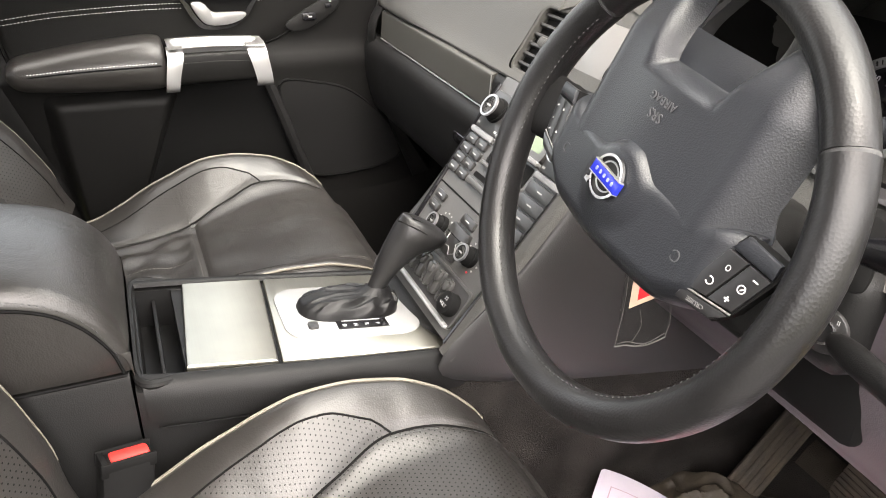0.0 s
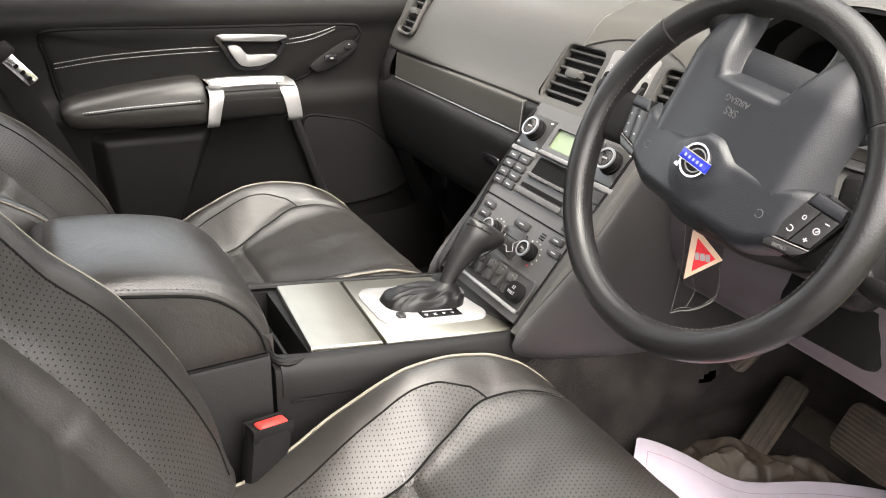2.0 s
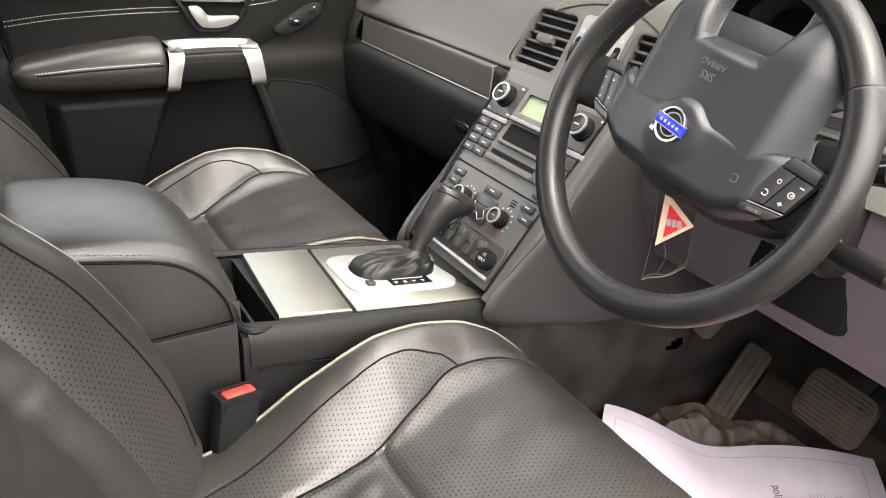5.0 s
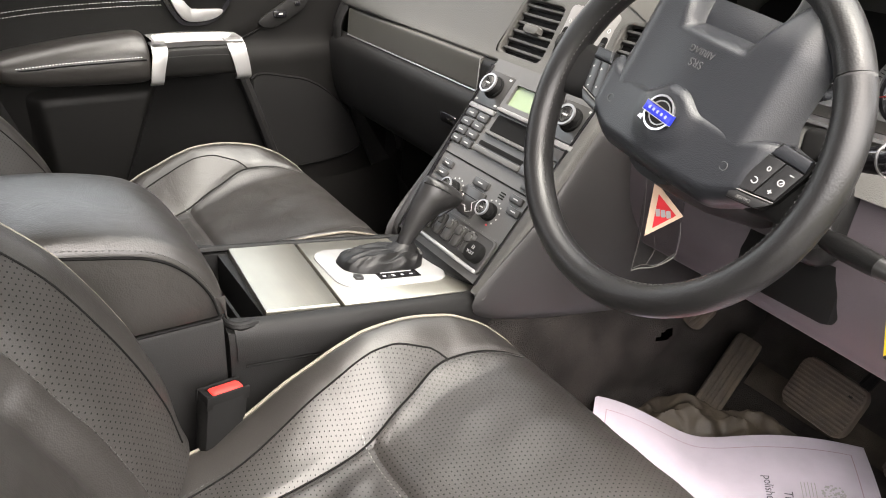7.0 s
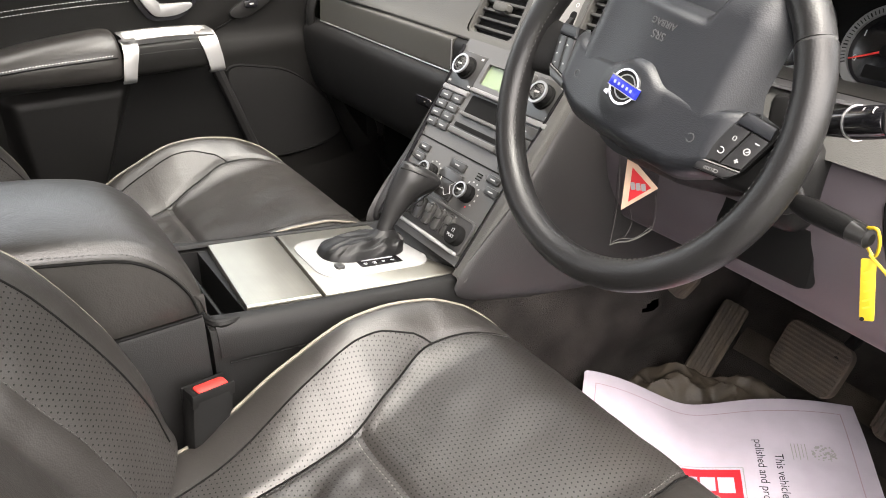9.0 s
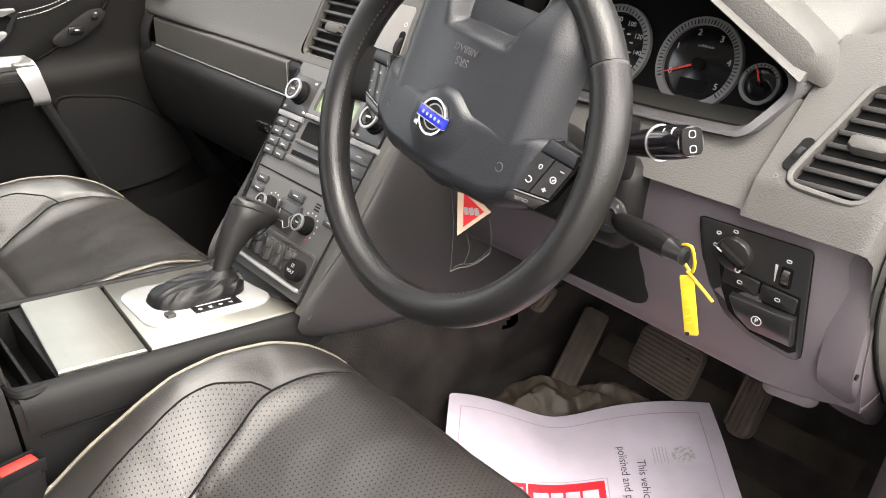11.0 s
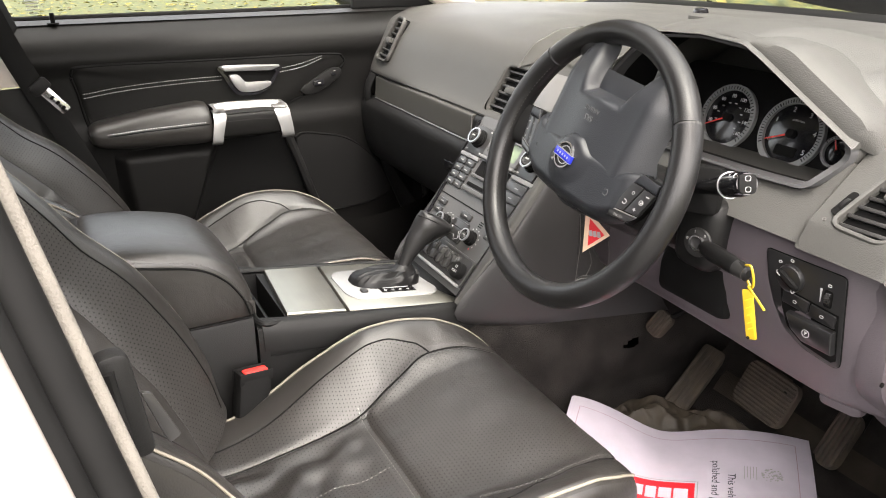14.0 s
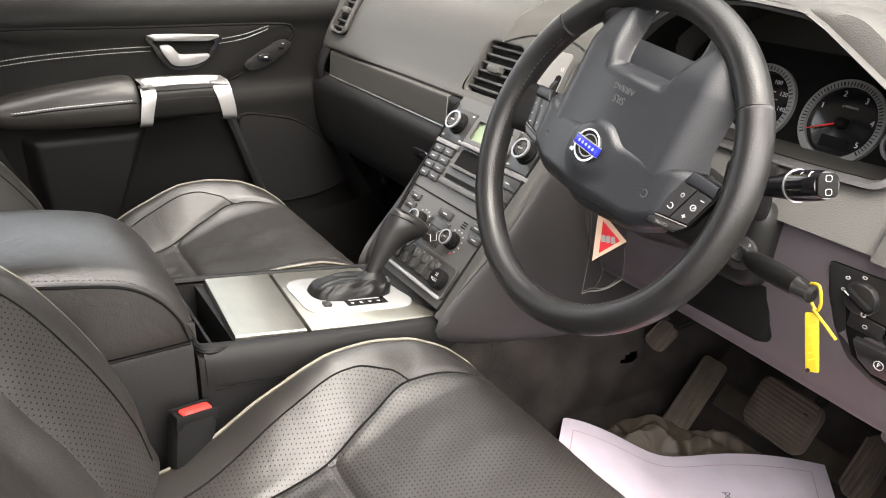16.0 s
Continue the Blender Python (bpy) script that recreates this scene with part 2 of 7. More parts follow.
def merge(*bms):
    """Joins several bmeshes into the first."""
    base = bms[0]
    for b in bms[1:]:
        me = bpy.data.meshes.new("tmp")
        b.to_mesh(me)
        base.from_mesh(me)
        bpy.data.meshes.remove(me)
        b.free()
    return base


def box(cx, cy, cz, sx, sy, sz, bevel=0.0, m=None, seg=2):
    bm = bmesh.new()
    bmesh.ops.create_cube(bm, size=1)
    for v in bm.verts:
        v.co = Vector((cx + v.co.x * sx, cy + v.co.y * sy, cz + v.co.z * sz))
    if bevel:
        bmesh.ops.bevel(bm, geom=bm.edges[:], offset=bevel, segments=seg, affect="EDGES", profile=0.5)
    if m is not None:
        bm.transform(m)
    return bm


def rounded(w, h, r, n=4):
    """A rounded rectangle about the origin, counter-clockwise."""
    pts = []
    for cx, cy, a in ((w / 2 - r, h / 2 - r, 0), (-w / 2 + r, h / 2 - r, 90), (-w / 2 + r, -h / 2 + r, 180), (w / 2 - r, -h / 2 + r, 270)):
        for i in range(n + 1):
            b = radians(a + 90 * i / n)
            pts.append((cx + r * math.cos(b), cy + r * math.sin(b)))
    return pts


def circle(r, n=32, cx=0.0, cy=0.0):
    return [(cx + r * math.cos(2 * math.pi * i / n), cy + r * math.sin(2 * math.pi * i / n)) for i in range(n)]


def slab(outline, z0, z1, m=None, bevel=0.0, crown=0.0):
    """A plate with the outline from z0 up to z1 in its own frame, top edge bevelled, set by the pose m."""
    bm = bmesh.new()
    n = len(outline)
    c = Vector((sum(p[0] for p in outline) / n, sum(p[1] for p in outline) / n))
    rings = [(1.0, z0), (1.0, z1 - bevel)]
    if bevel:
        rings += [(None, z1 - bevel * 0.3), (None, z1)]
    made = []
    for k, (s, z) in enumerate(rings):
        ring = []
        for i, p in enumerate(outline):
            q = Vector(p)
            if s is None:
                a, b = Vector(outline[i - 1]), Vector(outline[(i + 1) % n])
                t = (b - a)
                nrm = Vector((-t.y, t.x)).normalized() if t.length else Vector((0, 0))
                if nrm.dot(c - q) < 0:
                    nrm = -nrm
                q = q + nrm * bevel * (0.3 if k == 2 else 1.0)
            ring.append(bm.verts.new((q.x, q.y, z)))
        made.append(ring)
    for a, b in zip(made, made[1:]):
        for i in range(n):
            bm.faces.new((a[i], a[(i + 1) % n], b[(i + 1) % n], b[i]))
    if crown:
        top = bm.verts.new((c.x, c.y, made[-1][0].co.z + crown))
        for i in range(n):
            bm.faces.new((made[-1][i], made[-1][(i + 1) % n], top))
    else:
        bm.faces.new(made[-1])
    bm.faces.new(made[0])
    if m is not None:
        bm.transform(m)
    return bm


def frame_slab(outer, inner, z0, z1, m=None):
    """A flat frame between two outlines with the same number of points."""
    bm = bmesh.new()
    n = len(outer)
    rings = [[bm.verts.new((p[0], p[1], z)) for p in o] for o, z in ((outer, z0), (outer, z1), (inner, z1), (inner, z0))]
    for a, b in zip(rings, rings[1:] + rings[:1]):
        for i in range(n):
            bm.faces.new((a[i], a[(i + 1) % n], b[(i + 1) % n], b[i]))
    if m is not None:
        bm.transform(m)
    return bm


def spline(pts, n=8, closed=False):
    """Catmull-Rom through the points."""
    p = [Vector(q) for q in pts]
    k = len(p)
    out = []
    for i in range(k if closed else k - 1):
        a, b, c, d = (p[(i + j) % k] if closed else p[min(max(i + j, 0), k - 1)] for j in (-1, 0, 1, 2))
        for s in range(n):
            t = s / n
            out.append(0.5 * (2 * b + (c - a) * t + (2 * a - 5 * b + 4 * c - d) * t * t + (3 * b - a - 3 * c + d) * t ** 3))
    if not closed:
        out.append(p[-1].copy())
    return out


def tube(pts, r, n=8, closed=False, flat=1.0, up=(0, 0, 1)):
    """A round bar along the points; r is a radius or a function of 0..1."""
    bm = bmesh.new()
    k = len(pts)
    rings = []
    for i, p in enumerate(pts):
        p = Vector(p)
        a, b = (Vector(pts[(i - 1) % k]), Vector(pts[(i + 1) % k])) if closed else (Vector(pts[max(i - 1, 0)]), Vector(pts[min(i + 1, k - 1)]))
        t = (b - a).normalized()
        side = t.cross(Vector(up))
        if side.length < 1e-4:
            side = t.cross(Vector((1, 0, 0)))
        side.normalize()
        lift = side.cross(t)
        rad = r(i / max(k - 1, 1)) if callable(r) else r
        rings.append([bm.verts.new(p + side * rad * math.cos(2 * math.pi * j / n) + lift * rad * flat * math.sin(2 * math.pi * j / n)) for j in range(n)])
    for a, b in list(zip(rings, rings[1:])) + ([(rings[-1], rings[0])] if closed else []):
        for j in range(n):
            bm.faces.new((a[j], a[(j + 1) % n], b[(j + 1) % n], b[j]))
    if not closed:
        bm.faces.new(rings[0])
        bm.faces.new(rings[-1])
    return bm


def loft(sections, closed=False, caps=False):
    """A skin over sections, each a list of points of the same count; closed: the sections are rings."""
    bm = bmesh.new()
    rows = [[bm.verts.new(p) for p in s] for s in sections]
    k = len(rows[0])
    for a, b in zip(rows, rows[1:]):
        for j in range(k if closed else k - 1):
            quad = (a[j], a[(j + 1) % k], b[(j + 1) % k], b[j])
            if len({tuple(round(x, 6) for x in v.co) for v in quad}) == 4:
                bm.faces.new(quad)
            else:
                uniq = []
                for v in quad:
                    if all((v.co - w.co).length > 1e-6 for w in uniq):
                        uniq.append(v)
                if len(uniq) == 3:
                    bm.faces.new(uniq)
    if caps:
        bm.faces.new(rows[0])
        bm.faces.new(rows[-1])
    return bm


def skin(sections, n_across=6, n_along=6, thick=0.0):
    """A smooth surface through a few sections (splined both ways)."""
    rows = [spline(s, n_along) for s in sections]
    cols = [spline([r[j] for r in rows], n_across) for j in range(len(rows[0]))]
    grid = [[c[i] for c in cols] for i in range(len(cols[0]))]
    bm = loft(grid)
    if thick:
        bmesh.ops.recalc_face_normals(bm, faces=bm.faces)
        bmesh.ops.solidify(bm, geom=bm.faces[:], thickness=thick)
    return bm


def patch(fn, nu, nv, depth=0.0, uv=None):
    """A surface fn(u, v) over 0..1 squared, with UVs in metres, and a skirt of the given depth below its rim."""
    bm = bmesh.new()
    layer = bm.loops.layers.uv.new("UVMap")
    g = [[bm.verts.new(fn(i / nu, j / nv)) for j in range(nv + 1)] for i in range(nu + 1)]
    lu = [[0.0] * (nv + 1) for _ in range(nu + 1)]
    for j in range(nv + 1):
        for i in range(1, nu + 1):
            lu[i][j] = lu[i - 1][j] + (g[i][j].co - g[i - 1][j].co).length
        mid = lu[nu // 2][j]
        for i in range(nu + 1):
            lu[i][j] -= mid
    lv = [0.0]
    for j in range(1, nv + 1):
        lv.append(lv[-1] + (g[nu // 2][j].co - g[nu // 2][j - 1].co).length)
    for i in range(nu):
        for j in range(nv):
            face = bm.faces.new((g[i][j], g[i + 1][j], g[i + 1][j + 1], g[i][j + 1]))
            for loop, (a, b) in zip(face.loops, ((i, j), (i + 1, j), (i + 1, j + 1), (i, j + 1))):
                loop[layer].uv = (lu[a][b], lv[b])
    return bm


def dashes(pts, length, gap, r, lift=(0, 0, 0)):
    """Stitches along a line of points."""
    pts = [Vector(p) + Vector(lift) for p in pts]
    acc = [0.0]
    for a, b in zip(pts, pts[1:]):
        acc.append(acc[-1] + (b - a).length)

    def at(s):
        for i in range(1, len(acc)):
            if s <= acc[i]:
                k = (s - acc[i - 1]) / max(acc[i] - acc[i - 1], 1e-9)
                return pts[i - 1].lerp(pts[i], k)
        return pts[-1].copy()

    verts, faces, s = [], [], 0.0
    while s + length < acc[-1]:
        a, b = at(s), at(s + length)
        t = (b - a).normalized()
        w = t.cross(Vector((0, 0, 1)))
        w = w.normalized() * r if w.length > 1e-4 else Vector((r, 0, 0))
        h = w.cross(t).normalized() * r
        base = len(verts)
        mid = (a + b) / 2
        verts += [a, mid + w, mid + h, mid - w, mid - h, b]
        for i in range(4):
            faces += [(base, base + 1 + i, base + 1 + (i + 1) % 4), (base + 5, base + 1 + (i + 1) % 4, base + 1 + i)]
        s += length + gap
    bm = bmesh.new()
    vs = [bm.verts.new(v) for v in verts]
    for f in faces:
        bm.faces.new([vs[i] for i in f])
    return bm


def wording(text, size, m, depth=0.0003, align="CENTER"):
    """Raised lettering in the built-in font, centred on the pose m."""
    cu = bpy.data.curves.new("wording", "FONT")
    cu.body, cu.size, cu.align_x, cu.align_y, cu.extrude, cu.resolution_u = text, size, align, "CENTER", depth, 3
    ob = bpy.data.objects.new("wording", cu)
    scene.collection.objects.link(ob)
    me = bpy.data.meshes.new_from_object(ob)
    bpy.data.objects.remove(ob)
    bpy.data.curves.remove(cu)
    bm = bmesh.new()
    bm.from_mesh(me)
    bpy.data.meshes.remove(me)
    bm.transform(m)
    return bm


def plane_frame(origin, tilt, turn=0.0):
    """The pose of a panel that faces -y, leaned back by tilt degrees: x to the right, y up along it, z out of it."""
    return Matrix.Translation(origin) @ pose(0, 0, 0, 0, 0, turn) @ pose(0, 0, 0, 90 - tilt, 0, 0)


def at2(m, u, v, h=0.0, spin=0.0):
    return m @ pose(u, v, h, 0, 0, spin)


def soft(outline, r, n=4):
    """The outline with its corners rounded off over the length r."""
    out = []
    k = len(outline)
    for i in range(k):
        p, a, b = Vector(outline[i]), Vector(outline[i - 1]), Vector(outline[(i + 1) % k])
        u, w = a - p, b - p
        s, e = p + u.normalized() * min(r, u.length * 0.45), p + w.normalized() * min(r, w.length * 0.45)
        for j in range(n + 1):
            t = j / n
            q = s * (1 - t) ** 2 + p * 2 * t * (1 - t) + e * t * t
            out.append((q.x, q.y))
    return out


def smooth_step(a, b, x):
    t = min(max((x - a) / (b - a), 0), 1)
    return t * t * (3 - 2 * t)


def curve_at(table, x):
    """Smooth interpolation in a short table of (x, value)."""
    xs, ys = [p[0] for p in table], [p[1] for p in table]
    if x <= xs[0]:
        return ys[0]
    for i in range(1, len(xs)):
        if x <= xs[i]:
            t = (x - xs[i - 1]) / (xs[i] - xs[i - 1])
            y0, y1 = ys[max(i - 2, 0)], ys[min(i + 1, len(ys) - 1)]
            a, b = ys[i - 1], ys[i]
            return 0.5 * (2 * a + (b - y0) * t + (2 * y0 - 5 * a + 4 * b - y1) * t * t + (3 * a - y0 - 3 * b + y1) * t ** 3)
    return ys[-1]

# ---- outside and car shell ----
def gnd_material():
    m = mat("leafy_grass", (0.10, 0.12, 0.03), 0.9, grain=0.8, grain_scale=40, mottle=0.5, mottle_scale=1.5)
    t = m.node_tree
    b = t.nodes["Principled BSDF"]
    tc, n = t.nodes.new("ShaderNodeTexCoord"), t.nodes.new("ShaderNodeTexNoise")
    n.inputs["Scale"].default_value, n.inputs["Detail"].default_value = 7.0, 8
    t.links.new(tc.outputs["Object"], n.inputs["Vector"])
    r = t.nodes.new("ShaderNodeValToRGB")
    r.color_ramp.elements[0].position, r.color_ramp.elements[0].color = 0.38, (0.014, 0.024, 0.003, 1)
    r.color_ramp.elements[1].position, r.color_ramp.elements[1].color = 0.62, (0.055, 0.052, 0.003, 1)
    t.links.new(n.outputs["Fac"], r.inputs[0])
    t.links.new(r.outputs[0], b.inputs["Base Color"])
    return m


GRASS = gnd_material()
bm = bmesh.new()
bmesh.ops.create_grid(bm, x_segments=40, y_segments=40, size=400)
structure("ground", bm, GRASS, "grassy ground strewn with fallen yellow autumn leaves", "ground")

# fallen leaves on the verge that the passenger window looks out on
def fallen_leaves():
    rnd = random.Random(11)
    verts, faces = [], []
    for _ in range(5200):
        x, y = -2.2 - 16 * rnd.random() ** 1.3, -4 + 16 * rnd.random()
        a, s, t = rnd.random() * 6.283, 0.03 + 0.05 * rnd.random(), 0.25 + 0.3 * rnd.random()
        c, d = Vector((math.cos(a), math.sin(a), 0)) * s, Vector((-math.sin(a), math.cos(a), 0)) * s * 0.55
        o = Vector((x, y, 0.012 + 0.02 * rnd.random()))
        b = len(verts)
        verts += [o - c, o + d + Vector((0, 0, s * t)), o + c + Vector((0, 0, s * t * 0.5)), o - d + Vector((0, 0, s * t * rnd.random()))]
        faces += [(b, b + 1, b + 2), (b, b + 2, b + 3)]
    me = bpy.data.meshes.new("fallen_leaves")
    me.from_pydata(verts, [], faces)
    m = mat("autumn_leaf", (0.3, 0.22, 0.02), 0.7)
    nt = m.node_tree
    geo, ramp = nt.nodes.new("ShaderNodeNewGeometry"), nt.nodes.new("ShaderNodeValToRGB")
    nt.links.new(geo.outputs["Random Per Island"], ramp.inputs[0])
    for pos, col in ((0.0, (0.10, 0.075, 0.004, 1)), (0.45, (0.135, 0.105, 0.006, 1)), (0.75, (0.035, 0.052, 0.004, 1)), (1.0, (0.05, 0.026, 0.006, 1))):
        e = ramp.color_ramp.elements[0] if pos == 0.0 else (ramp.color_ramp.elements[-1] if pos == 1.0 else ramp.color_ramp.elements.new(pos))
        e.position, e.color = pos, col
    nt.links.new(ramp.outputs[0], m.node_tree.nodes["Principled BSDF"].inputs["Base Color"])
    me.materials.append(m)
    tagged(new("fallen_leaves", me), "yellow and green autumn leaves scattered over the grass", "leaves", kind="stuff")


fallen_leaves()

# tarmac under the car
ASPHALT = mat("asphalt", (0.05, 0.05, 0.05), 0.9, grain=0.8, grain_scale=120, mottle=0.3, mottle_scale=3)
bm = slab(rounded(5.2, 6.5, 0.3), 0.004, 0.03)
bm.transform(pose(1.6, -1.6, 0))
structure("road", bm, ASPHALT, "grey tarmac parking surface under the car", "road")

# cabin floor, tunnel, bulkhead, roof and the closed sides
bm = merge(box(0, 0.2, 0.47, 1.56, 2.6, 0.10))
structure("floor", bm, CARPET, "dark charcoal carpeted car floor", "floor")
bm = skin([[(x, 1.00, 0.50), (x, 1.19, 0.56), (x, 1.27, 0.72), (x, 1.30, 1.0), (x, 1.34, 1.14)] for x in (-0.76, -0.3, 0.0, 0.3, 0.76)], thick=0.02)
structure("bulkhead", bm, CARPET, "dark carpeted bulkhead at the front of the footwells", "wall")
bm = skin([[(x, -1.1, z - 0.02), (x, -0.6, z + 0.02), (x, 0.1, z + 0.01), (x, 0.40, z - 0.04)] for x, z in ((-0.62, 1.62), (-0.3, 1.66), (0, 1.67), (0.3, 1.66), (0.62, 1.62))], thick=0.03)
structure("ceiling", bm, HEADLINER, "pale grey fabric car headliner", "ceiling")
bm = box(0, -1.1, 0.92, 1.5, 0.06, 0.9)
structure("wall_rear", bm, TRIM_DARK, "dark rear end of the cabin", "wall")


def pillar(name, pts, w, d, material, label):
    bm = tube(spline(pts, 6), w, n=10, flat=d, up=(1, 0, 0))
    return structure(name, bm, material, label, "pillar")


pillar("a_pillar_passenger", [(-0.80, 1.12, 1.16), (-0.748, 0.88, 1.33), (-0.66, 0.42, 1.60)], 0.045, 0.7, PILLAR, "pale fabric windscreen pillar trim on the passenger side")
pillar("a_pillar_driver", [(0.82, 1.12, 1.14), (0.765, 0.88, 1.33), (0.67, 0.42, 1.60)], 0.045, 0.7, PILLAR, "pale windscreen pillar trim on the driver side")

def rear_edge(z):
    return 0.205 - 0.30 * (z - 0.52)


structure("b_pillar_passenger", skin([[(-0.715 + (0.10 * max(z - 1.25, 0)), rear_edge(z) - 0.022, z), (-0.705 + 0.1 * max(z - 1.25, 0), rear_edge(z) - 0.05, z), (-0.70 + 0.1 * max(z - 1.25, 0), rear_edge(z) - 0.14, z), (-0.72, rear_edge(z) - 0.30, z)] for z in (1.085, 1.2, 1.35, 1.5, 1.62)], 4, 4, thick=0.01), PILLAR, "pale plastic upper pillar trim behind the passenger door", "pillar")
structure("lower_pillar_passenger", skin([[(-0.715, rear_edge(z) - 0.022, z), (-0.703, rear_edge(z) - 0.05, z), (-0.698, rear_edge(z) - 0.14, z), (-0.72, rear_edge(z) - 0.5, z), (-0.72, -0.9, z)] for z in (0.52, 0.8, 1.0, 1.083)], 4, 4, thick=0.01), TRIM_DARK, "black lower pillar trim behind the passenger door", "pillar")
structure("door_gap_passenger", skin([[(-0.76, rear_edge(z) + 0.01, z), (-0.74, rear_edge(z) - 0.006, z), (-0.735, rear_edge(z) - 0.03, z)] for z in (0.52, 0.8, 1.0, 1.25)], 4, 4, thick=0.006), RUBBER, "black rubber seal in the passenger door gap", "seal")
structure("quarter_panel_passenger", box(-0.76, -0.6, 0.90, 0.04, 1.1, 0.70), TRIM_DARK, "dark rear side panel", "wall")
structure("quarter_panel_driver", box(0.80, -0.75, 0.90, 0.04, 0.8, 0.70), TRIM_DARK, "dark rear side panel", "wall")

for name, x in (("kick_panel_passenger", -0.745), ("kick_panel_driver", 0.735)):
    structure(name, box(x, 1.12, 0.84, 0.02, 0.42, 0.66, 0.004), TRIM_DARK, "dark plastic kick panel beside the footwell", "panel")

structure("door_seal_passenger", tube(spline([(-0.705, 0.86, 0.90), (-0.700, 0.897, 0.801), (-0.700, 0.927, 0.735), (-0.700, 0.920, 0.664), (-0.698, 0.885, 0.604), (-0.695, 0.80, 0.562), (-0.695, 0.60, 0.545)], 8), 0.009, 10), TRIM_MID, "black rubber seal round the passenger door opening", "seal")

# glass
def pane(name, quad, label):
    bm = bmesh.new()
    bm.faces.new([bm.verts.new(p) for p in quad])
    bmesh.ops.solidify(bm, geom=bm.faces[:], thickness=0.004)
    ob = structure(name, bm, GLASS, label, "window")
    ob.visible_shadow = False
    return ob


pane("window_1", [(-0.80, 0.02, 1.20), (-0.80, 1.02, 1.20), (-0.66, 0.45, 1.60), (-0.66, -0.06, 1.60)], "passenger door window glass")
pane("window_2", [(-0.80, 1.90, 1.19), (0.80, 1.90, 1.19), (0.64, 0.42, 1.62), (-0.64, 0.42, 1.62)], "raked windscreen glass")

# body side at the driver's door: sill, pillars, seals
def body_side():
    b = thing("car_body", (0.80, 0.3, 0.40), "pale silver painted car body side round the open driver door", "car body", kind="structure")
    # B-pillar: flocked edge, broad rubber seal, painted flange and outer skin; it leans
    def edge(z, dx, dy):
        return (0.656 - 0.22 * (z - 1.2) + dx, 0.030 - 0.22 * (z - 1.2) + dy, z)

    zs = (0.50, 0.65, 0.8, 1.0, 1.2, 1.35, 1.5)
    part("b_pillar", skin([[edge(z, 0.36, -0.42), edge(z, 0.28, -0.20), edge(z, 0.17, -0.092), edge(z, 0.115, -0.066), edge(z, 0.100, -0.062)] for z in zs], 4, 4, thick=0.004), BODY, b, "pale silver painted door pillar")
    part("flange", skin([[edge(z, 0.102, -0.062), edge(z, 0.080, -0.040), edge(z, 0.058, -0.025), edge(z, 0.046, -0.029)] for z in zs], 4, 4, thick=0.004), FLANGE, b, "taupe painted flange in the door opening")
    part("rubber_seal", tube(spline([edge(z, 0.036, -0.030) for z in zs], 8), 0.011, 12), RUBBER, b, "black rubber door seal")
    part("seal_lip", tube(spline([edge(z, 0.0165, -0.016) for z in zs], 8), 0.014, 12), RUBBER, b, "dark grey seal lip")
    part("flocked_seal", tube(spline([edge(z, 0.0015, -0.001) for z in zs], 8), 0.0054, 10), SEAL, b, "pale flocked edge trim")
    part("pillar_trim", skin([[edge(z, 0.004, -0.006), edge(z, -0.02, -0.03), edge(z, -0.03, -0.14), edge(z, -0.02, -0.36)] for z in zs], 4, 4, thick=0.006), TRIM_DARK, b)
    # sill
    part("sill", skin([[(0.96, y, 0.40), (0.955, y, 0.50), (0.92, y, 0.555), (0.86, y, 0.565), (0.80, y, 0.57)] for y in (-0.3, 0.2, 0.7, 1.2)], 4, 4, thick=0.004), BODY, b, "pale painted door sill")
    part("sill_trim", skin([[(0.83, y, 0.575), (0.78, y, 0.60), (0.735, y, 0.60), (0.72, y, 0.53)] for y in (-0.3, 0.2, 0.6, 0.95)], 4, 4, thick=0.006), TRIM_DARK, b, "black plastic sill cover")
    # front door post and its seal, curving down into the sill
    path = [(0.785, 1.14), (0.789, 1.01), (0.797, 0.955), (0.817, 0.89), (0.806, 0.82), (0.765, 0.765), (0.68, 0.72), (0.50, 0.69), (0.20, 0.67)]
    part("front_seal", tube(spline([(0.752, y, z) for y, z in path], 8), 0.014, 10), SEAL_GREY, b, "grey rubber door seal")
    rows = []
    for y, z in [(0.822, 1.14), (0.830, 1.00), (0.846, 0.900), (0.846, 0.83), (0.822, 0.765), (0.72, 0.700), (0.48, 0.66), (0.20, 0.64)]:
        rows.append([(0.765, y - 0.012, z), (0.80, y, z - 0.004), (0.85, y + 0.006, z - 0.012), (0.90, y + 0.02, z - 0.03), (0.93, y + 0.06, z - 0.09)])
    part("front_post", skin(rows, 5, 4, thick=0.004), BODY, b, "pale painted door frame curving into the sill")
    part("kick_trim", skin([[(0.752, y, z) for y, z in ((0.80, 0.92), (0.775, 0.85), (0.72, 0.79), (0.62, 0.73))], [(0.735, y, z) for y, z in ((0.815, 0.915), (0.79, 0.84), (0.73, 0.775), (0.62, 0.71))], [(0.715, y, z) for y, z in ((0.87, 0.90), (0.84, 0.80), (0.80, 0.70), (0.70, 0.60))], [(0.70, y, z) for y, z in ((0.95, 0.86), (0.92, 0.75), (0.88, 0.62), (0.80, 0.53))]], 5, 4, thick=0.004), SEAL_GREY, b, "dark grey kick panel trim")
    return b


body_side()

# ---- passenger door ----
def poly2(pts, n=4):
    return [(p.x, p.y) for p in spline([(*q, 0) for q in pts], n, closed=True)]


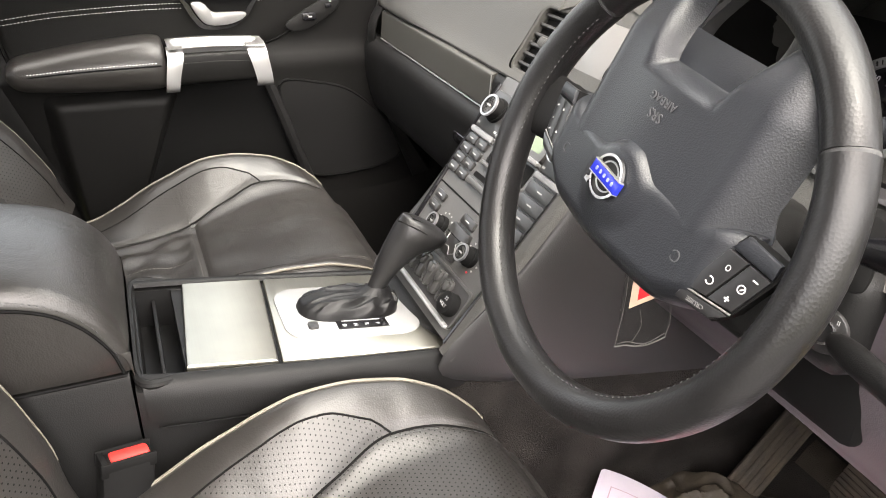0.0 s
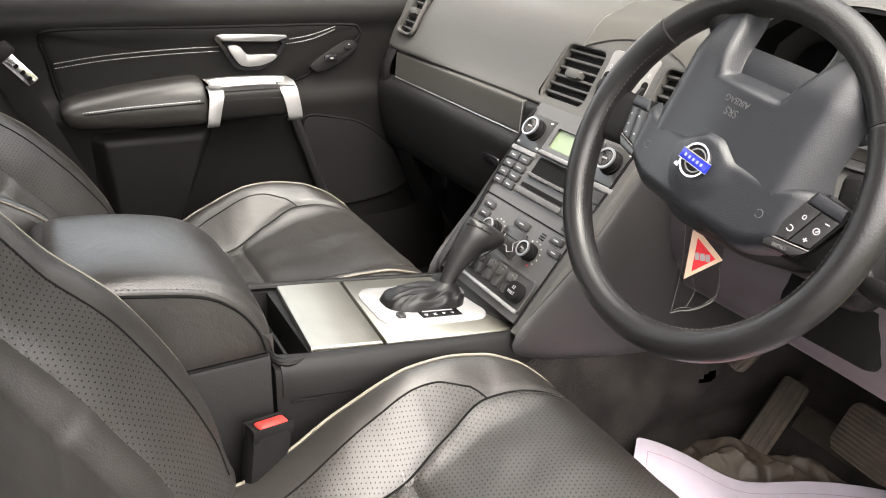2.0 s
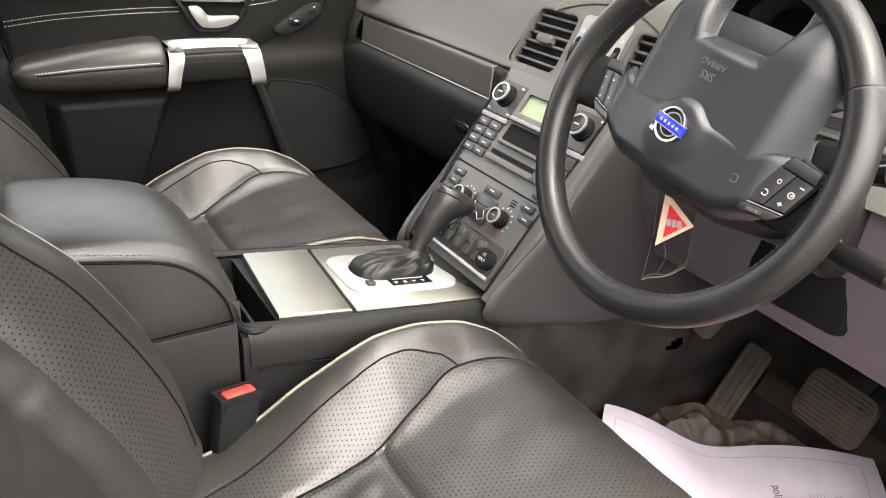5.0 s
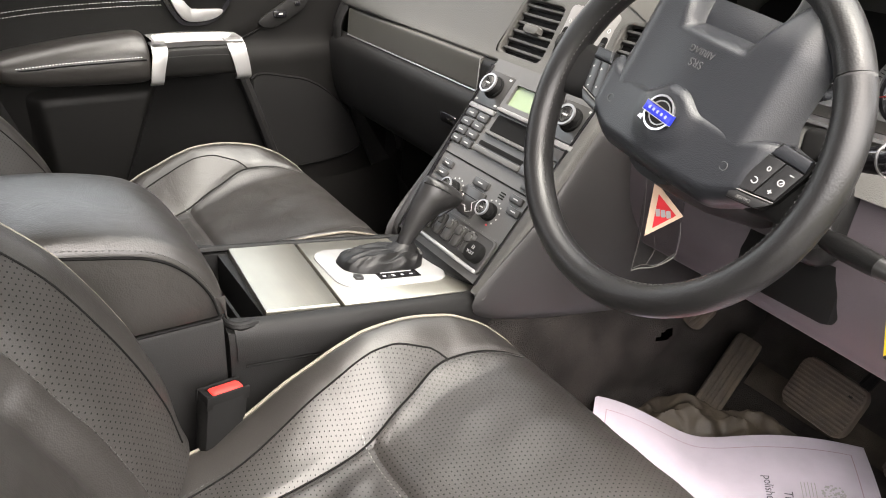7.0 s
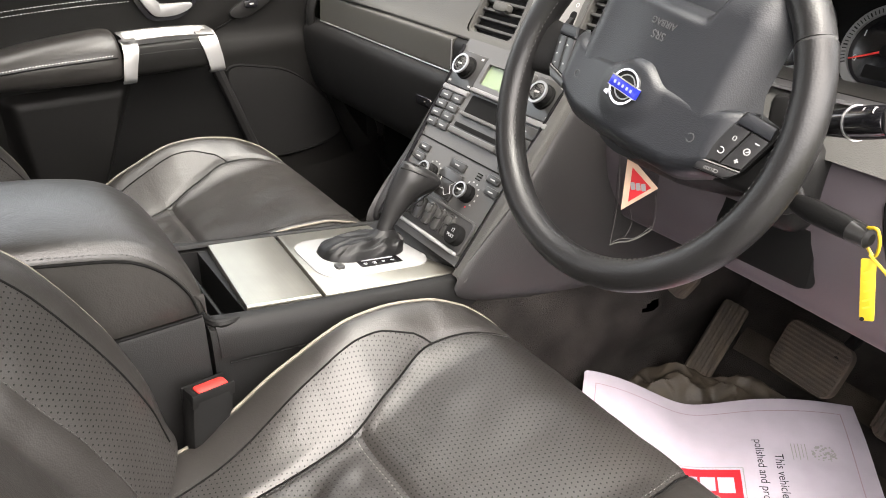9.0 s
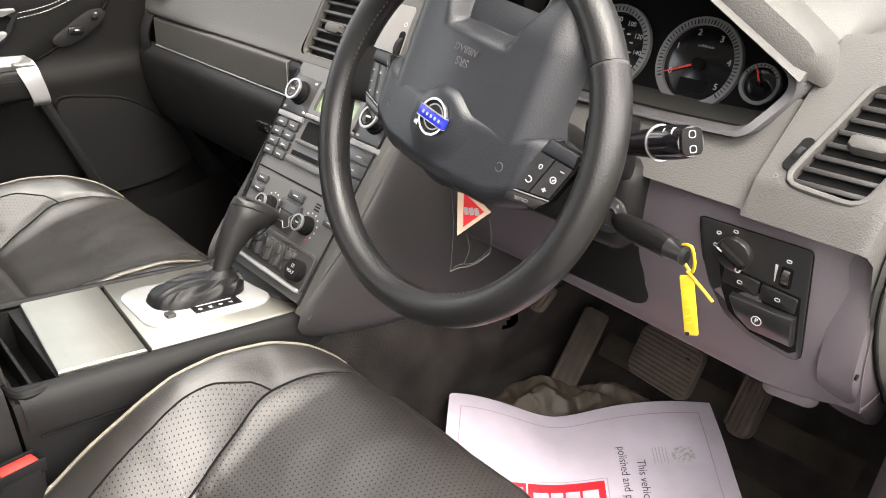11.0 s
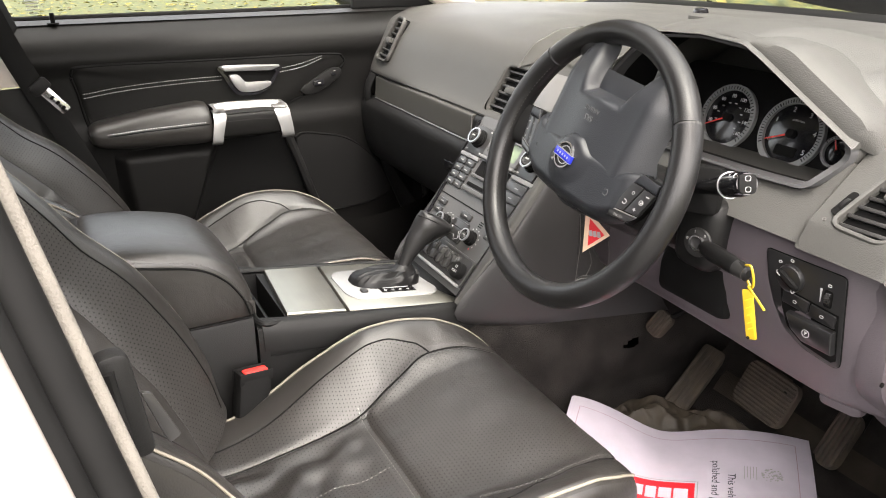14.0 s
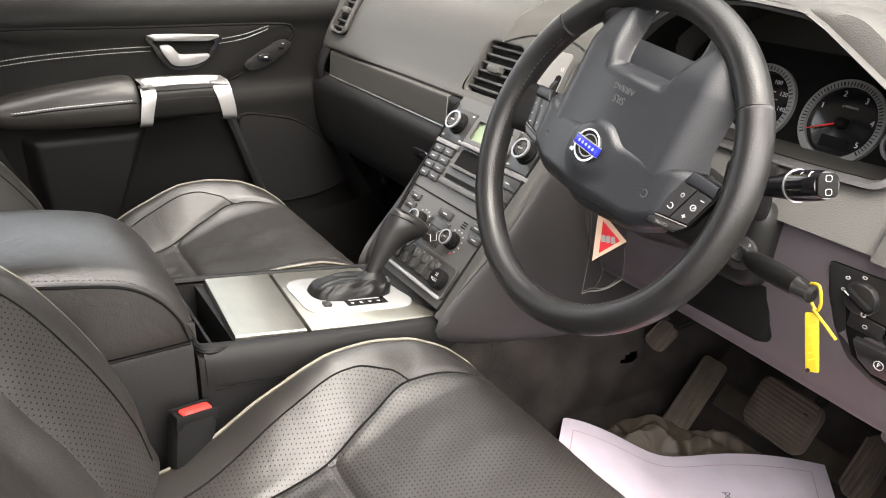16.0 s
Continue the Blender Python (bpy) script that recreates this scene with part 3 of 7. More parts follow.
def passenger_door():
    d = thing("door_1", (-0.78, 0.40, 0.56), "closed passenger door with black stitched vinyl trim and silver grab bracket", "car door", kind="structure")

    def px(y, z):
        """The panel's face across the car."""
        x = curve_at([(0.50, -0.720), (0.62, -0.715), (0.80, -0.712), (0.93, -0.702), (0.96, -0.70), (0.99, -0.712), (1.10, -0.712), (1.122, -0.703), (1.145, -0.706), (1.165, -0.718), (1.185, -0.738), (1.20, -0.765)], z)
        return x - 0.03 * smooth_step(0.72, 0.98, y) * smooth_step(1.2, 0.9, z)

    def panel(u, v):
        z = 0.52 + 0.682 * v
        y0 = 0.205 - 0.30 * (z - 0.52)
        y = y0 + (1.0 - y0) * u
        return (px(y, z), y, z)

    part("panel", patch(panel, 60, 60), DOOR_VINYL, d)
    part("sill_cap", skin([[(-0.755, y, 1.199), (-0.78, y, 1.206), (-0.795, y, 1.20), (-0.80, y, 1.17)] for y in (-0.06, 0.3, 0.7, 1.0)], 4, 4), TRIM_MID, d)
    part("window_rubber", tube([(-0.795, -0.05, 1.207), (-0.795, 0.4, 1.207), (-0.795, 0.98, 1.207)], 0.007, 8), RUBBER, d)
    # lock pin
    part("lock_pin", merge(tube([(-0.762, 0.085, 1.195), (-0.762, 0.085, 1.222)], 0.0045, 10), slab(circle(0.012, 20), 0, 0.003, pose(-0.762, 0.085, 1.199))), MATT_BLACK, d, "small black lock pin")

    # upper stitched insert, slightly proud with a groove round it
    edge = spline([(0.105, 1.06, 0), (0.100, 1.105, 0), (0.14, 1.117, 0), (0.40, 1.113, 0), (0.66, 1.110, 0), (0.705, 1.100, 0), (0.70, 1.075, 0), (0.62, 1.025, 0), (0.52, 0.990, 0), (0.30, 0.975, 0), (0.15, 0.968, 0), (0.118, 0.985, 0)], 6, closed=True)
    part("insert_groove", tube([(px(p.x, p.y) + 0.002, p.x, p.y) for p in edge], 0.0032, 6, closed=True), MATT_BLACK, d)
    cy, cz = 0.40, 1.045
    rings = []
    for s, h in ((1.0, 0.0), (0.985, 0.004), (0.95, 0.006), (0.7, 0.007), (0.35, 0.007), (0.02, 0.007)):
        rings.append([(px(cy + (p.x - cy) * s, cz + (p.y - cz) * s) + h, cy + (p.x - cy) * s, cz + (p.y - cz) * s) for p in edge])
    ins = part("insert", loft(rings, closed=True, caps=True), DOOR_VINYL, d, "black leather-look insert")
    for dz in (0.0, 0.0085):
        a = spline([(0.115, 1.050 + dz, 0), (0.20, 1.060 + dz, 0), (0.32, 1.066 + dz, 0), (0.415, 1.067 + dz, 0)], 10)
        c = spline([(0.545, 1.075 + dz, 0), (0.60, 1.083 + dz, 0), (0.655, 1.102 + dz * 0.7, 0)], 10)
        for line in (a, c):
            part("stitching", dashes([(px(p.x, p.y) + 0.0078, p.x, p.y) for p in line], 0.0050, 0.0008, 0.0007), THREAD_PALE, ins, "pale grey double stitching")

    # inner handle in its bowl
    flat = Matrix(((0, 0, 1, -0.706), (1, 0, 0, 0), (0, 1, 0, 0), (0, 0, 0, 1)))
    bez = [(0.402, 1.097), (0.47, 1.097), (0.543, 1.092), (0.534, 1.068), (0.520, 1.048), (0.488, 1.030), (0.443, 1.031), (0.424, 1.050), (0.411, 1.076)]
    inn = [(0.414, 1.088), (0.47, 1.087), (0.530, 1.083), (0.523, 1.066), (0.511, 1.050), (0.484, 1.036), (0.448, 1.037), (0.432, 1.053), (0.421, 1.074)]
    part("handle_bezel", frame_slab(poly2(bez), poly2(inn), 0.0, 0.0125, flat), GLOSS_BLACK, d, "black handle surround")
    part("handle_bowl", slab(poly2(inn), 0.004, 0.0075, flat), MATT_BLACK, d, "dark hollow behind the lever")
    part("bezel_lip", slab([(0.402, 1.0975), (0.413, 1.1005), (0.47, 1.099), (0.541, 1.0945), (0.543, 1.090), (0.521, 1.083), (0.416, 1.0875)], 0.009, 0.0155, flat, 0.002), SATIN, d, "satin silver upper lip")
    lev = [(0.424, 1.075), (0.434, 1.079), (0.444, 1.077), (0.453, 1.065), (0.463, 1.0595), (0.490, 1.0585), (0.519, 1.057), (0.513, 1.046), (0.486, 1.037), (0.452, 1.0375), (0.437, 1.050)]
    part("handle_lever", slab(poly2(lev), 0.007, 0.0150, flat, 0.0015), SATIN, d, "satin silver door release lever")

    # window switch pod, flush in the slope of the trim
    pod = Matrix(((0, 0, 1, -0.7085), (1, 0, 0, 0), (0, 1, 0, 0), (0, 0, 0, 1)))
    po = [(0.594, 1.030), (0.630, 1.054), (0.667, 1.074), (0.690, 1.076), (0.700, 1.066), (0.689, 1.050), (0.660, 1.032), (0.631, 1.018), (0.606, 1.016)]
    part("switch_pod", slab(poly2(po), -0.002, 0.0075, pod, 0.003), TRIM_DARK, d, "black switch panel in the door")
    sw = part("window_switch", slab([(p[0] * 0.95 + 0.639, p[1] * 0.85 + 1.043) for p in rounded(0.030, 0.018, 0.006)], 0.007, 0.0105, pod, 0.002), GLOSS_BLACK, d)
    part("mark", slab([(p[0] + 0.640, p[1] + 1.043) for p in rounded(0.008, 0.003, 0.0008)], 0.0105, 0.0109, pod), GREY_INK, sw)
    part("lock_switch", slab([(p[0] + 0.677, p[1] + 1.062) for p in rounded(0.013, 0.009, 0.003)], 0.007, 0.0100, pod, 0.002), GLOSS_BLACK, d)
    part("indicator", slab([(p[0] + 0.681, p[1] + 1.069) for p in rounded(0.005, 0.002, 0.0008)], 0.0074, 0.0080, pod), GREY_INK, d)

    # armrest cushion
    def arm(y):
        return [(-0.706, y, 0.950), (-0.664, y, 0.938), (-0.646, y, 0.948), (-0.640, y, 0.970), (-0.643, y, 0.992), (-0.656, y, 1.012), (-0.676, y, 1.022), (-0.712, y, 1.024)]

    secs = []
    for y, k in ((0.112, 0.30), (0.118, 0.60), (0.132, 0.84), (0.170, 0.97), (0.24, 1.0), (0.33, 1.02), (0.355, 0.99), (0.364, 0.90), (0.367, 0.72)):
        low = 0.75 * smooth_step(0.33, 0.10, y)
        secs.append([(-0.712 + (q[0] + 0.712) * (0.5 + 0.5 * k), q[1], 0.976 + (q[2] - 0.976) * k * (1 - 0.6 * low if q[2] > 0.976 else 1 - 0.25 * low)) for q in arm(y)])
    arm_ob = part("armrest", skin(secs, 5, 5), LEATHER, d, "padded black leather armrest")
    part("stitching", dashes(spline([(-0.6460, 0.140, 0.9800), (-0.6405, 0.170, 0.9825), (-0.6395, 0.23, 0.9860), (-0.6390, 0.355, 0.988)], 12), 0.0042, 0.0010, 0.0010), THREAD_PALE, arm_ob)
    part("seam", tube(spline([(-0.6480, 0.132, 0.9755), (-0.6405, 0.170, 0.9780), (-0.6395, 0.23, 0.9810), (-0.6390, 0.358, 0.983)], 6), 0.0015, 6), MATT_BLACK, arm_ob)

    # grab handle: two silver brackets joined by a dished top rail, with the padded bar below
    def bracket(y0, y1, y0b, y1b):
        sec = []
        for (xx, z, k) in ((-0.672, 1.008, 0), (-0.652, 1.006, 0), (-0.640, 0.994, 0.1), (-0.636, 0.985, 0.25), (-0.635, 0.962, 0.7), (-0.637, 0.940, 1.0), (-0.648, 0.932, 1.0)):
            sec.append([(xx, y0 + (y0b - y0) * k, z), (xx + 0.001, (y0 + y1) / 2 + ((y0b + y1b) - (y0 + y1)) / 2 * k, z), (xx, y1 + (y1b - y1) * k, z)])
        return skin(sec, 4, 3, thick=0.004)

    part("bracket", bracket(0.370, 0.398, 0.361, 0.384), SATIN, d, "satin silver grab handle bracket")
    part("bracket", bracket(0.509, 0.543, 0.522, 0.551), SATIN, d, "satin silver grab handle bracket")

    def rail(u, v):
        y = 0.372 + 0.170 * u
        x = -0.706 + 0.062 * v
        lip = smooth_step(0.0, 0.16, u) * smooth_step(1.0, 0.84, u) * smooth_step(0.06, 0.28, v) * smooth_step(1.0, 0.80, v)
        return (x, y, 1.0145 - 0.004 * u - 0.026 * lip - 0.006 * smooth_step(0.75, 1.0, v) + 0.004 * math.sin(math.pi * u))
    bm = patch(rail, 40, 20)
    bmesh.ops.solidify(bm, geom=bm.faces[:], thickness=0.003)
    part("grab_rail", bm, SATIN, d, "silver dished top rail")
    bar = [[(-0.664, y, 1.004), (-0.646, y, 0.998), (-0.641, y, 0.984), (-0.641, y, 0.962), (-0.646, y, 0.946), (-0.668, y, 0.940)] for y in (0.382, 0.44, 0.50, 0.530)]
    grab = part("grab_bar", skin(bar, 4, 4, thick=0.003), DOOR_VINYL, d, "black stitched grab bar")
    part("stitching", dashes([(-0.6405, 0.397, 0.984), (-0.6400, 0.45, 0.985), (-0.6405, 0.515, 0.982)], 0.0036, 0.0014, 0.0007), THREAD_DARK, grab)

    # lower panel: raised rear panel, pocket, rib and speaker
    def rear_panel(u, v):
        z = 0.55 + 0.385 * v
        y0, y1 = 0.20 - 0.16 * (z - 0.55), 0.400 + 0.43 * (z - 0.935)
        y = y0 + (y1 - y0) * u
        bulge = smooth_step(0, 0.16, u) * smooth_step(1, 0.90, u) * smooth_step(1.0, 0.93, v)
        return (-0.7095 + 0.026 * bulge, y, z)
    part("rear_panel", patch(rear_panel, 40, 40), DOOR_VINYL, d, "smooth black lower door panel")
    # the pocket has no depth: a flat black plate paints its inner shade
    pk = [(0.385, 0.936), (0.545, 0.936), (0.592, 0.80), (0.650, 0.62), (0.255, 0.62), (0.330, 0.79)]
    part("pocket", slab(pk, 0.0, 0.004, Matrix(((0, 0, 1, -0.706), (1, 0, 0, 0), (0, 1, 0, 0), (0, 0, 0, 1)))), MATT_BLACK, d, "flat black plate painting the shade inside the door pocket")
    part("rib", tube(spline([(-0.688, 0.546, 0.935), (-0.688, 0.572, 0.86), (-0.688, 0.598, 0.78), (-0.690, 0.64, 0.66)], 6), 0.011, 8), TRIM_DARK, d)
    spk = spline([(0.572, 0.916, 0), (0.651, 0.914, 0), (0.719, 0.890, 0), (0.788, 0.828, 0), (0.828, 0.760, 0), (0.825, 0.728, 0), (0.74, 0.712, 0), (0.625, 0.718, 0), (0.600, 0.800, 0)], 6, closed=True)
    part("speaker_groove", tube([(px(p.x, p.y) + 0.003, p.x, p.y) for p in spk], 0.003, 6, closed=True), MATT_BLACK, d)
    cy, cz = 0.71, 0.81
    part("speaker_cover", loft([[(px(cy + (p.x - cy) * s, cz + (p.y - cz) * s) + h, cy + (p.x - cy) * s, cz + (p.y - cz) * s) for p in spk] for s, h in ((0.99, 0), (0.97, 0.005), (0.6, 0.006), (0.05, 0.006))], closed=True, caps=True), TRIM_DARK, d, "black perforated speaker cover")
    part("lower_step", skin([[(-0.712, 0.60, z), (-0.66, 0.62, z), (-0.652, 0.75, z - 0.005), (-0.66, 0.90, z + 0.02), (-0.70, 0.93, z + 0.03)] for z in (0.52, 0.64, 0.690, 0.700)], 4, 4), DOOR_VINYL, d)
    return d


passenger_door()

# ---- dashboard ----
CX = 0.350  # middle of the instrument cluster


def hood_top(x):
    """Height of the cluster hood's lip above the opening; None beside it."""
    table = [(0.135, 1.150), (0.165, 1.195), (0.199, 1.227), (0.245, 1.256), (0.265, 1.260), (0.336, 1.264), (0.405, 1.260), (0.432, 1.247), (0.552, 1.156)]
    for (a, p), (b, q) in zip(table, table[1:]):
        if x <= b:
            return p + (q - p) * max(x - a, 0) / (b - a)
    return table[-1][1]


def dash_profile(x):
    """Nine stations of the dash skin at x, from the windscreen to its lower front edge."""
    h = smooth_step(0.10, 0.145, x) * (1 - smooth_step(0.567, 0.574, x))
    side = smooth_step(-0.62, -0.74, x)
    right = smooth_step(0.20, 0.40, x)
    low_y, low_z = (0.772, 1.060) if x < 0.02 else (0.787, 1.056)
    k = smooth_step(0.0, 0.16, x)
    low_y, low_z = 0.772 + 0.015 * k, 1.060 - 0.004 * k
    far = 1.73 - 0.22 * (x / 0.75) ** 2
    base = [(far, 1.204), (1.22, 1.216), (1.02, 1.222), (0.915, 1.214), (0.858, 1.190), (0.828, 1.150), (0.808, 1.108), (0.788, 1.074), (low_y, low_z), (low_y + 0.03, low_z - 0.008)]
    if right:
        b2 = [(far, 1.196), (1.21, 1.212), (1.04, 1.218), (0.970, 1.212), (0.935, 1.194), (0.905, 1.170), (0.872, 1.142), (0.838, 1.1135), (0.800, 1.0805), (0.783, 1.050)]
        base = [(a[0] + (b[0] - a[0]) * right, a[1] + (b[1] - a[1]) * right) for a, b in zip(base, b2)]
    t = hood_top(min(max(x, 0.135), 0.552))
    low = 1.100 + 0.040 * smooth_step(0.505, 0.550, x)
    back = 0.038 * min(max((x - 0.432) / 0.117, 0), 1)
    hood = [(far, 1.204), (1.22, 1.224), (1.00, t + 0.010 if t + 0.01 > 1.225 else 1.225), (0.90 + 0.4 * back, t + 0.016), (0.845 + 0.7 * back, t + 0.012), (0.815 + back, t), (1.01, t - 0.014), (0.995, low - 0.038), (0.828 + 0.9 * (low - 1.100), low), (0.7865, 1.0545)]
    # keep the count: ten stations each
    out = []
    wide = smooth_step(0.10, 0.145, x) * (1 - smooth_step(0.548, 0.600, x))
    for i, (a, b) in enumerate(zip(base, hood)):
        if x > 0.5515:
            g = wide if i < 4 else 0
        else:
            g = 1 if x > 0.30 else (wide if i < 5 else h)
        out.append((a[0] + (b[0] - a[0]) * g, a[1] + (b[1] - a[1]) * g))
    if side:
        out = [(y + 0.01 * side, z - 0.006 * side) for y, z in out]
    end = smooth_step(-0.35, -0.58, x)
    out = [(y - 0.022 * end * smooth_step(1.05, 1.08, z) * smooth_step(1.0, 0.9, y), z) for y, z in out]
    return out


def dashboard():
    d = thing("dashboard", (0, 1.1, 0.85), "grey grained soft plastic dashboard across the whole car", "dashboard")
    xs = [-0.735 + 0.02 * i for i in range(42)] + [0.10 + 0.0085 * i for i in range(54)] + [0.5525, 0.557, 0.562, 0.5655, 0.568, 0.570, 0.572, 0.574] + [0.582 + 0.010 * i for i in range(10)]
    secs = []
    for x in xs:
        pr = dash_profile(x)
        pts = []
        for i, (a, b) in enumerate(zip(pr, pr[1:])):
            for s in range(4):
                t = s / 4
                pts.append((x, a[0] + (b[0] - a[0]) * t, a[1] + (b[1] - a[1]) * t))
        pts.append((x, *pr[-1]))
        secs.append(pts)
    secs.append([(0.682, p[1] + 0.001, p[2] - 0.001) for p in secs[-1]])
    secs.append([(0.690, p[1] + 0.005, p[2] - 0.008) for p in secs[-1]])
    secs.append([(0.692, p[1] + 0.012, p[2] - 0.03) for p in secs[-1]])
    # the driver's end runs out narrower at the front
    for s in secs:
        for i, p in enumerate(s):
            if p[0] > 0.63:
                k = (0.038 + 0.022 * smooth_step(0.80, 0.90, p[1])) / 0.062
                s[i] = (0.63 + (p[0] - 0.63) * k, p[1], p[2])
    # soften the polyline away from the hood's lip
    for _ in range(3):
        for s in secs:
            old = [Vector(p) for p in s]
            hoodish = 0.12 < s[0][0] < 0.600
            for i in range(1, len(s) - 1):
                if hoodish and 18 <= i <= 38:
                    continue
                s[i] = tuple((old[i - 1] + old[i] * 2 + old[i + 1]) / 4)
    # ease the turn from the cluster's face to the vent's slope
    for _ in range(6):
        olds = [list(s) for s in secs]
        for j in range(1, len(secs) - 1):
            if 0.5525 < olds[j][0][0] < 0.600:
                for i in range(len(secs[j])):
                    a, b, c = olds[j - 1][i], olds[j][i], olds[j + 1][i]
                    f = (b[0] - a[0]) / max(c[0] - a[0], 1e-6)
                    secs[j][i] = (b[0], b[1] * 0.5 + (a[1] + (c[1] - a[1]) * f) * 0.5, b[2] * 0.5 + (a[2] + (c[2] - a[2]) * f) * 0.5)
    global DASH_PAD
    DASH_PAD = part("pad", loft(secs), DASH, d, "grey grained soft dash top")

    # chamfered lip of the cluster hood, widening where the hood runs down towards the door
    edge = spline([(0.150, 1.172, 0), (0.199, 1.227, 0), (0.245, 1.256, 0), (0.336, 1.264, 0), (0.405, 1.260, 0), (0.432, 1.2475, 0), (0.470, 1.2185, 0), (0.510, 1.1880, 0), (0.549, 1.1580, 0), (0.560, 1.1495, 0), (0.574, 1.1390, 0)], 6)
    rows = []
    for i, q in enumerate(edge):
        a, b = edge[max(i - 1, 0)], edge[min(i + 1, len(edge) - 1)]
        t = (b - a).normalized()
        n = Vector((-t.y, t.x, 0))
        wide = 0.005 + 0.019 * smooth_step(0.405, 0.450, q.x) - 0.020 * smooth_step(0.530, 0.570, q.x)
        sink = 0.022 * smooth_step(0.538, 0.572, q.x)
        row = []
        for k, y in ((-0.0008, 0.828), (0.0, 0.8222), (wide * 0.5, 0.8225 + wide * 0.10), (wide, 0.826 + wide * 0.25), (wide + 0.003, 0.834 + wide * 0.5), (wide * 0.85 + 0.004, 0.875), (0.006, 0.96)):
            p = q + n * k
            row.append((p.x, y + sink + 0.038 * min(max((q.x - 0.432) / 0.117, 0), 1.1), p.y))
        rows.append(row)
    part("hood_lip", loft(rows), DASH, d, "chamfered grey edge of the cluster hood")

    # passenger side: trim strip, glovebox below
    st = [[(x, 0.786, 1.060), (x, 0.7725, 1.0570), (x, 0.7695, 1.052), (x, 0.7680, 1.030), (x, 0.7665, 1.010), (x, 0.768, 1.006), (x, 0.780, 1.002)] for x in (-0.652, -0.5, -0.3, -0.176)]
    part("trim_strip", skin(st, 3, 3, thick=0.004), STRIP, d, "charcoal trim strip along the glovebox")
    part("strip_end", skin([[(x, 0.790, 1.062), (x, 0.7725, 1.054), (x, 0.7690, 1.030), (x, 0.767, 1.008), (x, 0.78, 1.002)] for x in (-0.1745, -0.15, -0.128)], 3, 3, thick=0.004), TRIM_DARK, d)
    part("strip_edge", tube([(-0.650, 0.7655, 1.0055), (-0.4, 0.7655, 1.0050), (-0.176, 0.7655, 1.0045)], 0.0013, 6), SATIN, d, "thin bright lower edge of the strip")
    part("strip_edge", tube([(-0.1762, 0.7685, 1.056), (-0.1762, 0.7660, 1.006)], 0.0009, 6), SATIN, d)
    gb = [[(x, 0.775, 1.001), (x, 0.758, 0.994), (x, 0.752, 0.97), (x, 0.760, 0.90), (x, 0.785, 0.845), (x, 0.86, 0.82), (x, 1.0, 0.83)] for x in (-0.70, -0.5, -0.3, -0.13)]
    gbo = part("glovebox", skin(gb, 3, 5, thick=0.004), TRIM_DARK, d, "black glovebox with a recessed latch")
    lm = plane_frame((-0.235, 0.7535, 0.950), -6)
    part("latch_recess", slab(rounded(0.075, 0.036, 0.010), 0, 0.0016, lm, 0.001), MATT_BLACK, gbo)
    part("latch", slab(rounded(0.050, 0.018, 0.006), 0.001, 0.008, at2(lm, 0.008, -0.004), 0.003), GLOSS_BLACK, gbo, "black glovebox latch")
    part("end_panel", skin([[(-0.735, 0.80, 1.07), (-0.735, 0.79, 1.0), (-0.725, 0.80, 0.85), (-0.72, 0.9, 0.6)], [(-0.69, 0.775, 1.06), (-0.69, 0.755, 1.0), (-0.69, 0.79, 0.85), (-0.69, 0.9, 0.6)], [(-0.665, 0.78, 1.058), (-0.665, 0.76, 1.0), (-0.66, 0.80, 0.85), (-0.66, 0.95, 0.6)]], 3, 4, thick=0.004), TRIM_DARK, d)

    # windscreen edge ledge with the narrow vent and the alarm light
    part("demist_vent", slab(rounded(0.40, 0.085, 0.012), -0.010, 0.0022, pose(0.015, 1.335, 1.2180, -1.2, 0, -4), 0.001), STRIP, d, "long demister grille in the dash top")
    part("alarm_lamp", slab(circle(0.018, 20), -0.006, 0.012, pose(-0.296, 1.461, 1.209), 0.008), GLOSS_BLACK, d, "small domed sensor on the dash top")
    cover = []
    for i in range(13):
        x = -0.112 + 0.224 * i / 12
        pr = sorted((q for q in dash_profile(min(x, 0.09)) if q[0] > 0.80 and q[1] > 1.12))
        ys = [0.846 + 0.135 * j / 8 - 0.018 * (x / 0.112) ** 2 for j in range(9)]
        row = []
        for y in ys:
            z = pr[0][1]
            for (y0, z0), (y1, z1) in zip(pr, pr[1:]):
                if y0 <= y <= y1:
                    z = z0 + (z1 - z0) * (y - y0) / (y1 - y0)
            row.append((x, y, z + 0.0030))
        cover.append(row)
    lid_ob = part("dash_cover", loft(cover), STRIP, d, "darker closed lid on the dash top")
    rim = [Vector(p) for p in cover[0]] + [Vector(r[-1]) for r in cover[1:]] + [Vector(p) for p in reversed(cover[-1])]
    part("lid_edge", tube(rim, 0.0018, 6), DASH, lid_ob, "thin pale edge round the lid")
    return d


DASHBOARD = dashboard()


